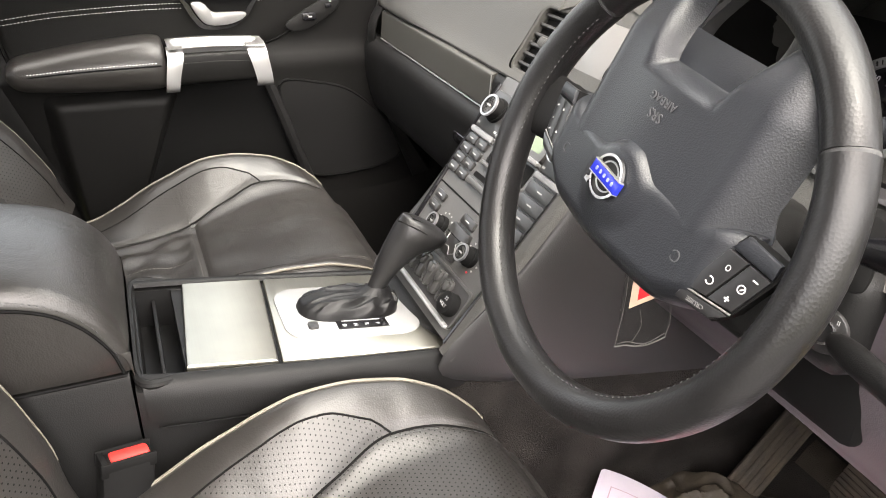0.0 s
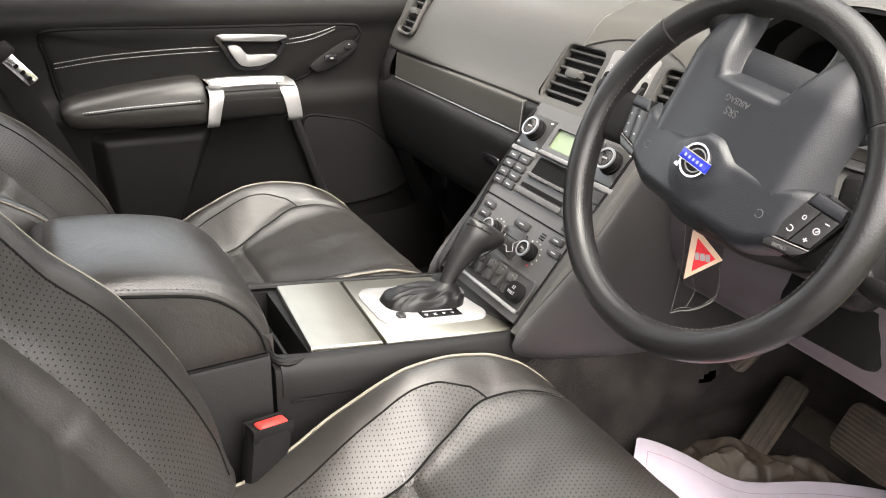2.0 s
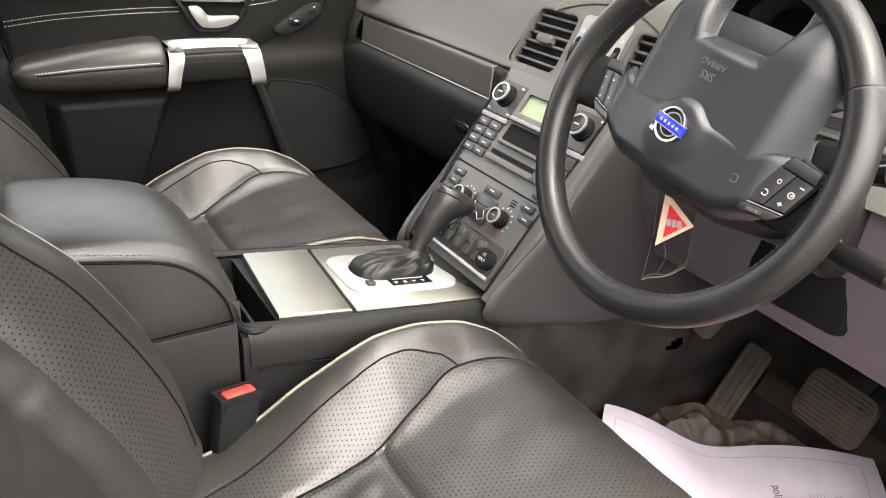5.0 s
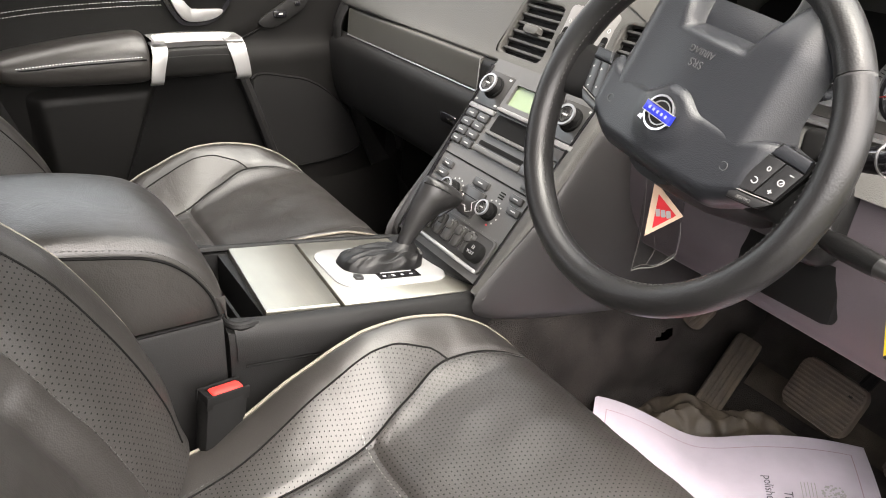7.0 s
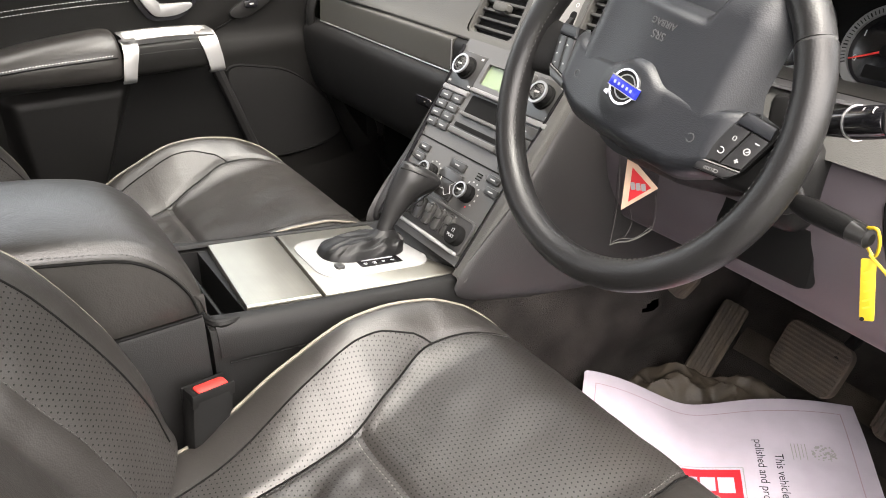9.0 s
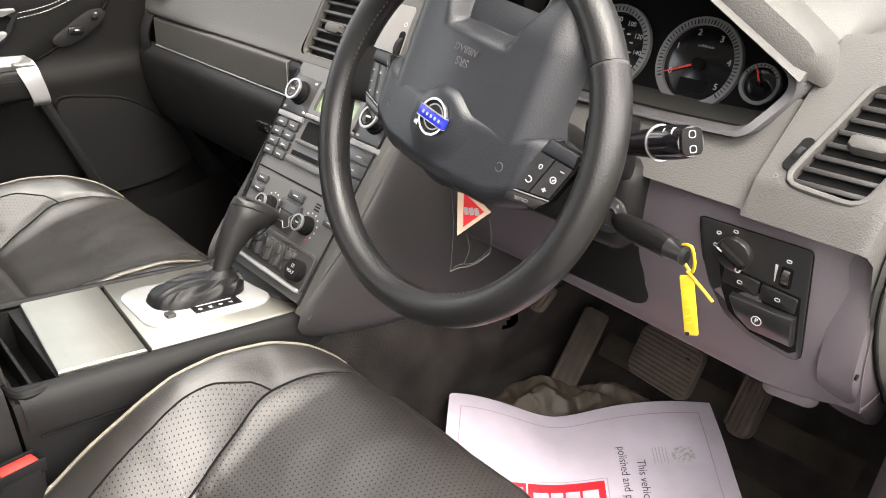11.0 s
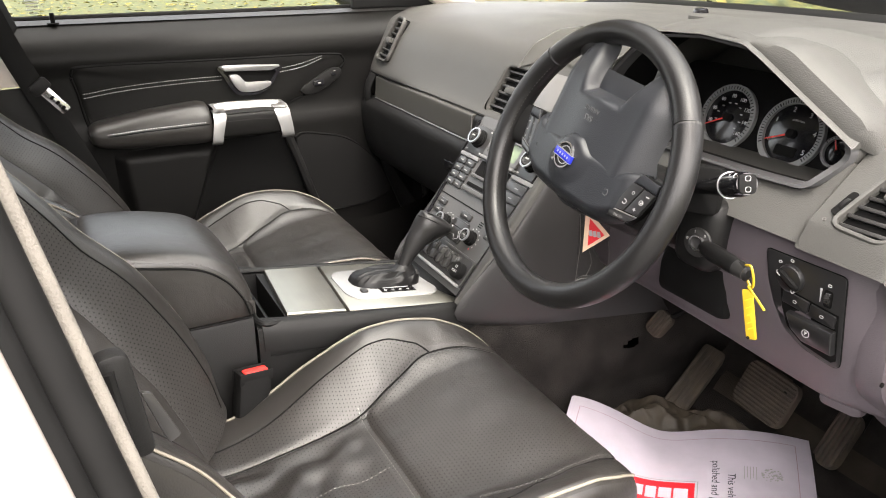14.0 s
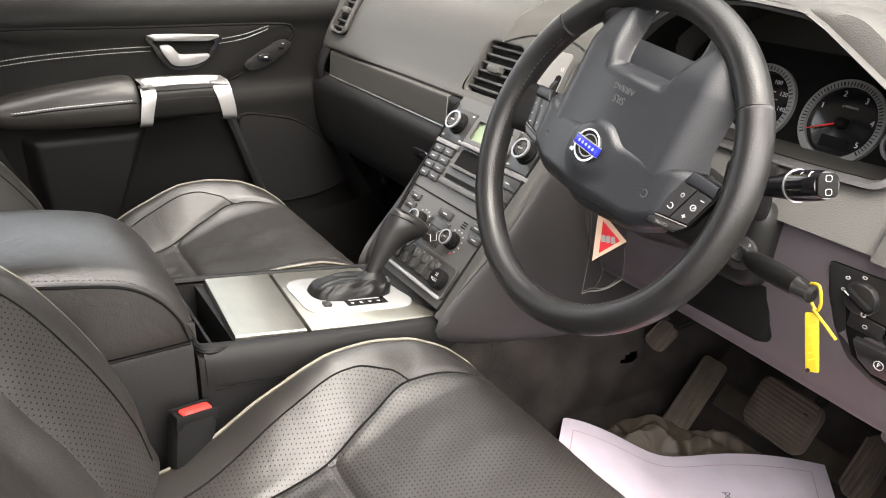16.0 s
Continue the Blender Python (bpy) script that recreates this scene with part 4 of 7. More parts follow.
def convex_cut(ob, m, outline, depth):
    """Cuts the opening with the given convex outline, in the frame m, through a mesh."""
    bm = bmesh.new()
    bm.from_mesh(ob.data)
    inv = (ob.matrix_world.inverted() @ m).inverted()
    fwd = inv.inverted()
    n = len(outline)
    c = Vector((sum(p[0] for p in outline) / n, sum(p[1] for p in outline) / n, 0))
    reach = max((Vector((*p, 0)) - c).length for p in outline) + 0.03

    def near(f):
        q = inv @ f.calc_center_median()
        return abs(q.z) < depth and (Vector((q.x, q.y, 0)) - c).length < reach

    planes = []
    for i, p in enumerate(outline):
        e = Vector((*outline[(i + 1) % n], 0)) - Vector((*p, 0))
        nr = Vector((e.y, -e.x, 0)).normalized()
        if nr.dot(Vector((*p, 0)) - c) < 0:
            nr = -nr
        planes.append((Vector((*p, 0)), nr))
    for p, nr in planes:
        fs = [f for f in bm.faces if near(f)]
        geom = fs + list({e for f in fs for e in f.edges}) + list({v for f in fs for v in f.verts})
        bmesh.ops.bisect_plane(bm, geom=geom, dist=1e-6, plane_co=fwd @ p, plane_no=(fwd.to_3x3() @ nr).normalized())
    gone = [f for f in bm.faces if near(f) and all((inv @ f.calc_center_median() - p).dot(nr) < 0 for p, nr in planes)]
    bmesh.ops.delete(bm, geom=gone, context="FACES")
    bm.to_mesh(ob.data)
    bm.free()


def grown(outline, d):
    """The outline moved outwards by d."""
    n = len(outline)
    c = Vector((sum(p[0] for p in outline) / n, sum(p[1] for p in outline) / n))
    out = []
    for i, p in enumerate(outline):
        t = Vector(outline[(i + 1) % n]) - Vector(outline[i - 1])
        nr = Vector((t.y, -t.x)).normalized()
        if nr.dot(Vector(p) - c) < 0:
            nr = -nr
        out.append((p[0] + nr.x * d, p[1] + nr.y * d))
    return out


def vent(parent, name, m, outline, rows, tab, label, slat_tilt=-18):
    """A sunken air vent: rounded surround, black duct, thin slats across it and a thumb tab."""
    convex_cut(DASH_PAD, m, grown(outline, 0.004), 0.04)
    rings = [[m @ Vector((*p, h)) for p in grown(outline, d)] for d, h in ((0.0066, -0.005), (0.0062, -0.0006), (0.0050, 0.0010), (0.0026, 0.0012), (0.0006, 0.0002), (0.0, -0.003), (-0.0004, -0.020))]
    v = part(name, loft(rings, closed=True), DASH, parent, label)
    part("duct", loft([[m @ Vector((*p, h)) for p in grown(outline, d)] for d, h in ((0.0008, -0.012), (-0.002, -0.040), (-0.012, -0.046))], closed=True, caps=True), MATT_BLACK, v, "black duct")
    vs = [p[1] for p in outline]
    lo, hi = min(vs), max(vs)
    n = len(outline)
    for k in range(rows):
        vv = lo + (hi - lo) * (k + 0.62) / (rows + 0.25)
        xs = []
        for i in range(n):
            a, b = outline[i], outline[(i + 1) % n]
            if (a[1] - vv) * (b[1] - vv) < 0:
                xs.append(a[0] + (b[0] - a[0]) * (vv - a[1]) / (b[1] - a[1]))
        if len(xs) < 2:
            continue
        bm = box((min(xs) + max(xs)) / 2, 0, 0, max(xs) - min(xs), 0.0046, 0.009, 0.0012)
        bm.transform(pose(0, vv, -0.009, slat_tilt, 0, 0))
        bm.transform(m)
        part("slat", bm, SLAT, v)
    for u in (0.33, 0.66):
        part("vane", box(tab[0] + (u - 0.5) * 0.06, (lo + hi) / 2, -0.034, 0.0016, (hi - lo) * 0.8, 0.014, 0, m), MATT_BLACK, v)
    tb = [(-0.017, -0.004), (-0.012, -0.0075), (0.012, -0.0075), (0.017, -0.004), (0.017, 0.004), (0.013, 0.0065), (-0.013, 0.0065), (-0.017, 0.004)]
    part("thumb_tab", slab(tb, -0.008, 0.0045, at2(m, tab[0], tab[1]), 0.0025), DASH, v, "grey thumb tab")
    return v


# centre vents: two side by side on the sloping face
VC = plane_frame((0.004, 0.812, 1.112), 27)
vl = [(-0.166, -0.045), (-0.062, -0.045), (-0.062, 0.044), (-0.152, 0.044)]
vent(DASHBOARD, "centre_vent", VC, soft(vl, 0.012), 6, (-0.112, 0.0), "centre air vent with horizontal slats")
vr = [(-q[0], q[1]) for q in reversed(vl)]
vent(DASHBOARD, "centre_vent", VC, soft(vr, 0.012), 6, (0.112, 0.0), "centre air vent with horizontal slats")
hz = part("hazard_panel", slab(rounded(0.100, 0.104, 0.008), -0.006, 0.0024, at2(VC, 0, 0), 0.002), BUTTON_LIGHT, DASHBOARD, "pale grey panel between the vents")
for s in (-1, 1):
    part("wheel_slot", slab(rounded(0.012, 0.044, 0.005), 0.0024, 0.0028, at2(VC, s * 0.040, -0.004)), MATT_BLACK, hz)
    wl = [at2(VC, s * 0.040 + d, -0.004, -0.010).translation for d in (-0.0035, 0.0035)]
    part("thumb_wheel", tube(wl, 0.0185, 28), TRIM_DARK, hz, "black vent thumb wheel")
    for v in (-0.032, 0.027):
        part("symbol", frame_slab(circle(0.0030, 14), circle(0.0022, 14), 0.0024, 0.0028, at2(VC, s * 0.040, v)), WHITE_INK, hz)

# passenger end vent
VP = plane_frame((-0.625, 0.798, 1.1475), 28, -6)
vp = [(-0.043, -0.050), (0.030, -0.050), (0.029, 0.052), (-0.012, 0.052)]
vent(DASHBOARD, "side_vent", VP, soft(vp, 0.012), 7, (-0.002, -0.004), "air vent at the passenger end of the dash")

# driver's end vent, broad, with its thumb wheel
VD = plane_frame((0.622, 0.839, 1.1140), 49, 4)
vd = [(-0.046, -0.042), (0.015, -0.047), (0.049, 0.072), (-0.014, 0.070)]
vent(DASHBOARD, "side_vent", VD, soft(vd, 0.012), 8, (0.002, 0.008), "broad air vent at the driver end of the dash", 24)
part("wheel_slot", slab(rounded(0.011, 0.036, 0.005), 0.0, 0.0006, at2(VD, -0.0478, -0.015, 0.0, -14)), MATT_BLACK, DASHBOARD)
part("thumb_wheel", tube([at2(VD, -0.0500, -0.0145, -0.009, -14).translation, at2(VD, -0.0455, -0.0156, -0.009, -14).translation], 0.0122, 24), TRIM_DARK, DASHBOARD, "ribbed vent thumb wheel")
part("symbol", frame_slab(circle(0.0022, 14), circle(0.0016, 14), 0.0, 0.0008, at2(VD, -0.056, -0.042, 0.0005)), THREAD, DASHBOARD)

# ---- instrument cluster ----
def cluster():
    c = thing("instrument_cluster", (CX, 0.94, 1.08), "round dials with silver rims and red needles under the dash hood", "instrument cluster")
    m = plane_frame((CX, 0.940, 1.132), 20)
    part("back_panel", slab(rounded(0.36, 0.13, 0.03), -0.006, 0.0, at2(m, 0, 0.01)), MATT_BLACK, c)
    # satin frame round the opening
    outline = [(0.142, 1.152), (0.165, 1.191), (0.199, 1.223), (0.245, 1.252), (0.336, 1.260), (0.415, 1.254), (0.430, 1.246), (0.540, 1.162), (0.543, 1.145), (0.520, 1.107), (0.44, 1.104), (0.26, 1.102), (0.170, 1.105), (0.150, 1.125)]
    ring = [Vector((u, 0.825 + 0.038 * min(max((u - 0.428) / 0.115, 0), 1) * smooth_step(1.100, 1.148, v), v)) for u, v in soft(outline, 0.014, 5)]
    mid = Vector((CX, 0.83, 1.17))
    rings = []
    for s, dy in ((1.045, 0.004), (1.03, -0.006), (0.985, -0.004), (0.975, 0.015), (0.985, 0.07), (1.0, 0.125)):
        rings.append([Vector((mid.x + (p.x - mid.x) * s, p.y + dy, mid.z + (p.z - mid.z) * s)) for p in ring])
    for ring_, drop in ((rings[4], 0.012), (rings[5], 0.030)):
        for q in ring_:
            q.z -= drop * smooth_step(1.14, 1.11, q.z)
    part("hood_side", loft([rings[0]] + [[Vector((mid.x + (p.x - mid.x) * k, p.y + dy, mid.z + (p.z - mid.z) * k)) for p in ring] for k, dy in ((1.052, 0.02), (1.065, 0.06), (1.08, 0.11))], closed=True), DASH, c, "grey outer side of the hood")
    part("surround", loft(rings[3:], closed=True), MATT_BLACK, c, "black inner walls of the cluster")
    part("bezel", loft(rings[:4], closed=True), BEZEL, c, "grey satin frame round the dials")

    def dial(u, v, r, name, ticks, a0, a1, needle, label):
        dm = at2(m, u, v)
        g = part(name, slab(circle(r, 48), 0.0, 0.004, dm, 0.001), GLOSS_BLACK, c, label)
        part("rim", frame_slab(circle(r * 1.06, 64), circle(r * 0.88, 64), 0.002, 0.009, dm), DIAL_RING, g, "silver scale ring")
        bms = []
        for i in range(ticks):
            a = radians(a0 + (a1 - a0) * i / (ticks - 1))
            w = 0.0010 if i % 5 else 0.0016
            bms.append(box(0, 0, 0.0095, w, r * 0.10, 0.0006, 0, dm @ pose(0, 0, 0, 0, 0, math.degrees(a) - 90) @ pose(0, r * 0.95, 0)))
        part("scale", merge(*bms), TRIM_DARK, g)
        na = radians(needle)
        tip, tail = Vector((math.cos(na) * r * 0.84, math.sin(na) * r * 0.84, 0.0075)), Vector((-math.cos(na) * r * 0.12, -math.sin(na) * r * 0.12, 0.0075))
        part("needle", tube([dm @ tail, dm @ tip], lambda s: 0.0016 - 0.0009 * s, 6), RED_PLASTIC, g, "red needle")
        part("hub_cap", slab(circle(r * 0.14, 20), 0.004, 0.011, dm, 0.002), MATT_BLACK, g)
        return g, dm

    g, dm = dial(-0.056, 0.0, 0.046, "speedometer", 41, 222, -42, 207, "speedometer dial with white numbers")
    for i, n in enumerate((20, 40, 60, 80, 100, 120, 140, 160)):
        a = radians(197 - i * 33.5)
        part("number", wording(str(n), 0.0078, at2(dm, 0.032 * math.cos(a), 0.032 * math.sin(a), 0.0046)), WHITE_INK, g)
    for i in range(9):
        a = radians(195 - i * 29)
        part("small_mark", slab(rounded(0.0045, 0.0016, 0.0004), 0.0042, 0.0046, at2(dm, 0.022 * math.cos(a), 0.022 * math.sin(a))), GREY_INK, g)
    g, dm = dial(0.056, 0.0, 0.047, "rev_counter", 51, 207, -42, 203, "rev counter dial with white numbers")
    for i in range(6):
        a = radians(203 - i * 48)
        part("number", wording(str(i), 0.0095, at2(dm, 0.034 * math.cos(a), 0.034 * math.sin(a), 0.0046)), WHITE_INK, g)
    part("wording", wording("x1000r/min", 0.0042, at2(dm, 0.002, 0.019, 0.0046)), GREY_INK, g)
    part("message_window", slab(rounded(0.034, 0.014, 0.002), 0.004, 0.0046, at2(dm, 0.0, -0.024)), MATT_BLACK, g)
    g, dm = dial(0.130, -0.008, 0.020, "fuel_gauge", 11, 150, 30, 118, "small fuel gauge")
    dial(-0.130, -0.008, 0.020, "temperature_gauge", 11, 150, 30, 90, "small temperature gauge")
    part("display", slab(rounded(0.044, 0.020, 0.003), 0.0, 0.003, at2(m, 0.120, -0.050)), GLOSS_BLACK, c)
    part("display", slab(rounded(0.044, 0.020, 0.003), 0.0, 0.003, at2(m, -0.120, -0.050)), GLOSS_BLACK, c)
    part("reset_button", slab(rounded(0.012, 0.006, 0.002), 0.0, 0.008, at2(m, 0.075, -0.055), 0.002), MATT_BLACK, c)
    return c


cluster()


# ---- driver side lower dash, switch panel, column ----
def lower_dash():
    d = thing("lower_dash", (0.4, 0.85, 0.86), "purplish grey lower dashboard panel under the wheel", "dashboard panel")
    secs = []
    for x in (0.135, 0.20, 0.30, 0.42, 0.52, 0.60, 0.655, 0.675):
        e = smooth_step(0.60, 0.675, x)
        z0 = 0.872 - 0.008 * smooth_step(0.3, 0.6, x)
        secs.append([(x, 0.81 + 0.03 * e, 1.052), (x, 0.801 + 0.02 * e, 1.043), (x, 0.798 + 0.02 * e, 0.99), (x, 0.806 + 0.02 * e, 0.93), (x, 0.832 + 0.02 * e, z0 + 0.01), (x, 0.85 + 0.02 * e, z0 - 0.008), (x, 0.95, z0 - 0.01), (x, 1.15, z0 + 0.02)])
    part("panel", skin(secs, 4, 4, thick=0.004), DASH_LOW, d)
    # end panel that faces the open door: disc-like cover with a raised rim
    m = Matrix(((0, 0, 1, 0.670), (1, 0, 0, 0), (0, 1, 0, 0), (0, 0, 0, 1)))
    ov = poly2([(0.812, 1.045), (0.808, 1.000), (0.808, 0.950), (0.816, 0.908), (0.846, 0.870), (0.884, 0.833), (0.930, 0.797), (0.960, 0.778), (0.985, 0.790), (1.060, 0.86), (1.09, 0.97), (1.07, 1.10), (1.00, 1.165), (0.93, 1.150), (0.86, 1.100)], 5)
    part("end_cap", slab(ov, -0.03, 0.004, m, 0.010), DASH_LOW, d, "grey end panel of the dash")
    bo = poly2([(0.822, 1.073), (0.802, 1.026), (0.814, 0.976), (0.857, 0.913), (0.905, 0.862), (0.953, 0.822), (1.030, 0.870), (1.060, 0.97), (1.04, 1.09), (0.98, 1.145), (0.90, 1.130)], 5)
    part("end_band", slab(bo, 0.0, 0.010, m, 0.004), DASH, d, "paler band round the end cover")
    do = poly2([(0.852, 1.066), (0.824, 1.020), (0.835, 0.970), (0.874, 0.914), (0.920, 0.862), (0.968, 0.818), (1.030, 0.875), (1.055, 0.97), (1.035, 1.08), (0.98, 1.125), (0.91, 1.110)], 5)
    part("end_disc", slab(do, 0.008, 0.012, m, 0.002, crown=0.006), TRIM_MID, d, "smooth dark oval cover")
    part("end_gap", tube([(0.676, y, z) for y, z in bo], 0.0014, 5, closed=True), MATT_BLACK, d)
    part("screw", slab(circle(0.003, 12), 0.004, 0.006, at2(m, 0.808, 0.925)), MATT_BLACK, d)
    part("underside_tab", slab(rounded(0.055, 0.035, 0.012), -0.010, 0.004, pose(0.610, 0.858, 0.856, 12, 0, 10), 0.003), DASH_LOW, d)
    part("tab_slot", box(0.590, 0.8335, 0.873, 0.045, 0.004, 0.003), MATT_BLACK, d)

    # switch panel
    s = plane_frame((0.572, 0.7968, 0.980), -6)
    out = [(-0.060, 0.054), (0.048, 0.057), (0.052, 0.0), (0.056, -0.056), (0.049, -0.061), (0.006, -0.056), (-0.024, -0.041), (-0.042, -0.016), (-0.053, 0.016)]
    out = soft(out, 0.006)
    sp = part("switch_panel", slab(out, 0.0, 0.003, s, 0.0015), BUTTON_DARK, d, "black light switch panel")
    part("panel_gap", tube([s @ Vector((p[0], p[1], 0.0012)) for p in out], 0.0009, 6, closed=True), MATT_BLACK, sp)
    k = part("light_knob", slab(circle(0.0175, 32), 0.003, 0.010, at2(s, -0.020, 0.029), 0.004), BUTTON_DARK, sp, "round headlight switch")
    part("grip", slab(rounded(0.032, 0.010, 0.004), 0.008, 0.015, at2(s, -0.020, 0.029, 0, -28), 0.0045), MATT_BLACK, k)
    part("marker", slab(rounded(0.006, 0.0014, 0.0004), 0.0148, 0.0153, at2(s, -0.030, 0.0345, 0, -28)), WHITE_INK, k)
    part("symbol", frame_slab(circle(0.0030, 10), circle(0.0016, 10), 0.010, 0.0104, at2(s, -0.012, 0.0165)), WHITE_INK, k)
    for u, v, a in ((-0.040, 0.030, 0), (-0.038, 0.044, 20), (-0.022, 0.051, 0), (0.030, 0.040, 0)):
        part("symbol", frame_slab(rounded(0.0050, 0.0036, 0.0015), rounded(0.0030, 0.0018, 0.0008), 0.003, 0.0034, at2(s, u, v, 0, a)), WHITE_INK, sp)
    part("dimmer_slot", slab(rounded(0.011, 0.022, 0.003), 0.003, 0.0034, at2(s, 0.030, 0.023)), MATT_BLACK, sp)
    part("dimmer_wheel", tube([at2(s, 0.027, 0.023, 0.0).translation, at2(s, 0.033, 0.023, 0.0).translation], 0.0085, 20), BUTTON, sp, "ribbed dimmer wheel")
    part("symbol", slab([(-0.0004, -0.009), (0.0004, -0.009), (0.0014, 0.009), (-0.0014, 0.009)], 0.003, 0.0034, at2(s, 0.020, 0.024)), WHITE_INK, sp)
    part("button_recess", slab([(-0.034, 0.014), (0.046, 0.008), (0.051, -0.050), (0.045, -0.055), (0.006, -0.050), (-0.018, -0.036), (-0.028, -0.014)], 0.003, 0.0036, s), MATT_BLACK, sp)
    for u, v, w in ((-0.010, 0.002, 0.036), (0.027, -0.001, 0.034)):
        part("fog_button", slab(rounded(w, 0.0165, 0.002), 0.0034, 0.0060, at2(s, u, v, 0, -4), 0.0012), BUTTON_DARK, sp)
        part("symbol", frame_slab(rounded(0.005, 0.004, 0.0016), rounded(0.0036, 0.0026, 0.001), 0.006, 0.0064, at2(s, u, v)), WHITE_INK, sp)
    br = part("parking_brake_release", slab([(-0.016, -0.0125), (0.046, -0.0125), (0.0485, -0.042), (0.008, -0.042), (-0.008, -0.032)], 0.0034, 0.012, s, 0.003), BUTTON_DARK, sp, "black parking brake release handle")
    part("symbol", merge(frame_slab(circle(0.0052, 18), circle(0.0043, 18), 0.012, 0.0124, at2(s, 0.014, -0.028)), wording("P", 0.007, at2(s, 0.014, -0.028, 0.0122))), WHITE_INK, br)
    return d


lower_dash()

# ---- centre stack and console ----
ST = plane_frame((0.0, 0.683, 0.958), 37)


def stack():
    c = thing("centre_stack", (0, 0.75, 0.80), "dark centre stack with radio, climate knobs and switch row", "centre stack")
    body = [(-0.124, 0.138), (0.112, 0.138), (0.110, -0.02), (0.105, -0.160), (-0.098, -0.160), (-0.115, -0.03)]
    part("body", slab(body, -0.06, 0.0, ST), PANEL, c)
    for a, b in (((-0.124, 0.125), (-0.098, -0.160)), ((0.112, 0.125), (0.105, -0.160))):
        part("edge_trim", tube([ST @ Vector((a[0], a[1], 0.002)), ST @ Vector((b[0], b[1], 0.002))], 0.0030, 8), GLOSS_BLACK, c)
    part("edge_band", skin([[ST @ Vector((0.1110 - k, v, 0.0025)), ST @ Vector((0.118 - k, v, 0.0035)), ST @ Vector((0.127 - k, v, 0.0020)), ST @ Vector((0.132 - k, v, -0.006))] for k, v in ((0.0, 0.132), (0.002, -0.02), (0.006, -0.170))], 6, 4, thick=0.002), DASH, c, "grained grey edge of the stack")
    # driver-side flank
    flank = [[ST @ Vector((0.110, 0.135, -0.002)), ST @ Vector((0.130, 0.130, -0.004)), ST @ Vector((0.142, 0.12, -0.03)), Vector((0.165, 0.93, 1.05))],
             [ST @ Vector((0.108, -0.02, -0.002)), ST @ Vector((0.126, -0.025, -0.004)), ST @ Vector((0.138, -0.03, -0.03)), Vector((0.17, 0.93, 0.93))],
             [ST @ Vector((0.105, -0.165, -0.002)), ST @ Vector((0.116, -0.170, -0.004)), ST @ Vector((0.128, -0.17, -0.03)), Vector((0.175, 0.96, 0.80))],
             [Vector((0.098, 0.632, 0.800)), Vector((0.112, 0.648, 0.776)), Vector((0.126, 0.70, 0.760)), Vector((0.178, 0.99, 0.745))]]
    part("flank", skin(flank, 6, 6, thick=0.004), TRIM_MID, c, "charcoal side panel of the centre stack")
    fl2 = [[Vector((-p.x, p.y, p.z)) for p in r] for r in flank]
    part("flank", skin(fl2, 6, 6, thick=0.004), TRIM_MID, c, "charcoal side panel of the centre stack")

    def button(u, v, w, h, material=BUTTON, r=0.003, hh=0.004, name="button", mark=True):
        b = part(name, slab(rounded(w, h, min(r, w / 2.1, h / 2.1)), 0.0, hh, at2(ST, u, v), 0.0014), material, c)
        if mark:
            part("mark", slab(rounded(min(w * 0.45, 0.010), 0.0016, 0.0005), hh, hh + 0.0003, at2(ST, u, v)), GREY_INK, b)
        return b

    def knob(u, v, r, h, name, label):
        k = part(name, slab(circle(r * 1.12, 40), 0.0, h * 0.35, at2(ST, u, v), 0.001), MATT_BLACK, c, label)
        part("skirt", slab(circle(r * 0.97, 40), h * 0.3, h * 0.97, at2(ST, u, v), 0.001), RUBBER, k)
        part("ring", frame_slab(circle(r, 48), circle(r * 0.80, 48), h * 0.85, h, at2(ST, u, v)), KNOB_RING, k, "silver ring")
        part("cap", slab(circle(r * 0.78, 40), h * 0.9, h * 0.97, at2(ST, u, v), 0.001), BUTTON_LIGHT, k)
        part("mark", slab(rounded(r * 0.62, r * 0.16, 0.0004), h * 0.97, h * 0.97 + 0.0003, at2(ST, u, v)), GREY_INK, k)
        return k

    # radio surrounds
    for s, u in ((-1, -0.088), (1, 0.086)):
        part("key_panel", slab(rounded(0.062, 0.056, 0.005), 0.0, 0.003, at2(ST, u, 0.090), 0.0015), BUTTON, c)
        knob(u, 0.0925, 0.0155, 0.021, "radio_knob", "round radio knob with a silver ring")
        part("bar", slab(rounded(0.062, 0.0085, 0.002), 0.0, 0.005, at2(ST, u, 0.057), 0.002), LEDGE, c, "grey long key")
        for du, dv in ((-0.024, 0.068), (0.024, 0.068), (0.022, 0.112)):
            part("mark", slab(rounded(0.006, 0.003, 0.0008), 0.003, 0.0033, at2(ST, u + du, dv)), GREY_INK, c)
    for j in range(4):
        button(-0.1015, 0.045 - j * 0.0148, 0.026, 0.0125)
        button(-0.0735, 0.045 - j * 0.0148, 0.026, 0.0125, BUTTON)
    for j in range(3):
        button(0.085 - 0.002 * j, 0.042 - j * 0.0185, 0.056, 0.0165)
    button(0.090, -0.012, 0.030, 0.014)
    # display
    part("display_frame", frame_slab(rounded(0.106, 0.050, 0.006), rounded(0.088, 0.032, 0.003), 0.0, 0.006, at2(ST, 0.0, 0.093)), PANEL, c)
    part("display", slab(rounded(0.090, 0.034, 0.003), 0.0005, 0.0015, at2(ST, 0.0, 0.093)), LCD, c, "green-grey radio display")
    part("ledge", slab(rounded(0.106, 0.007, 0.003), 0.0, 0.009, at2(ST, 0.0, 0.066), 0.003), LEDGE, c)
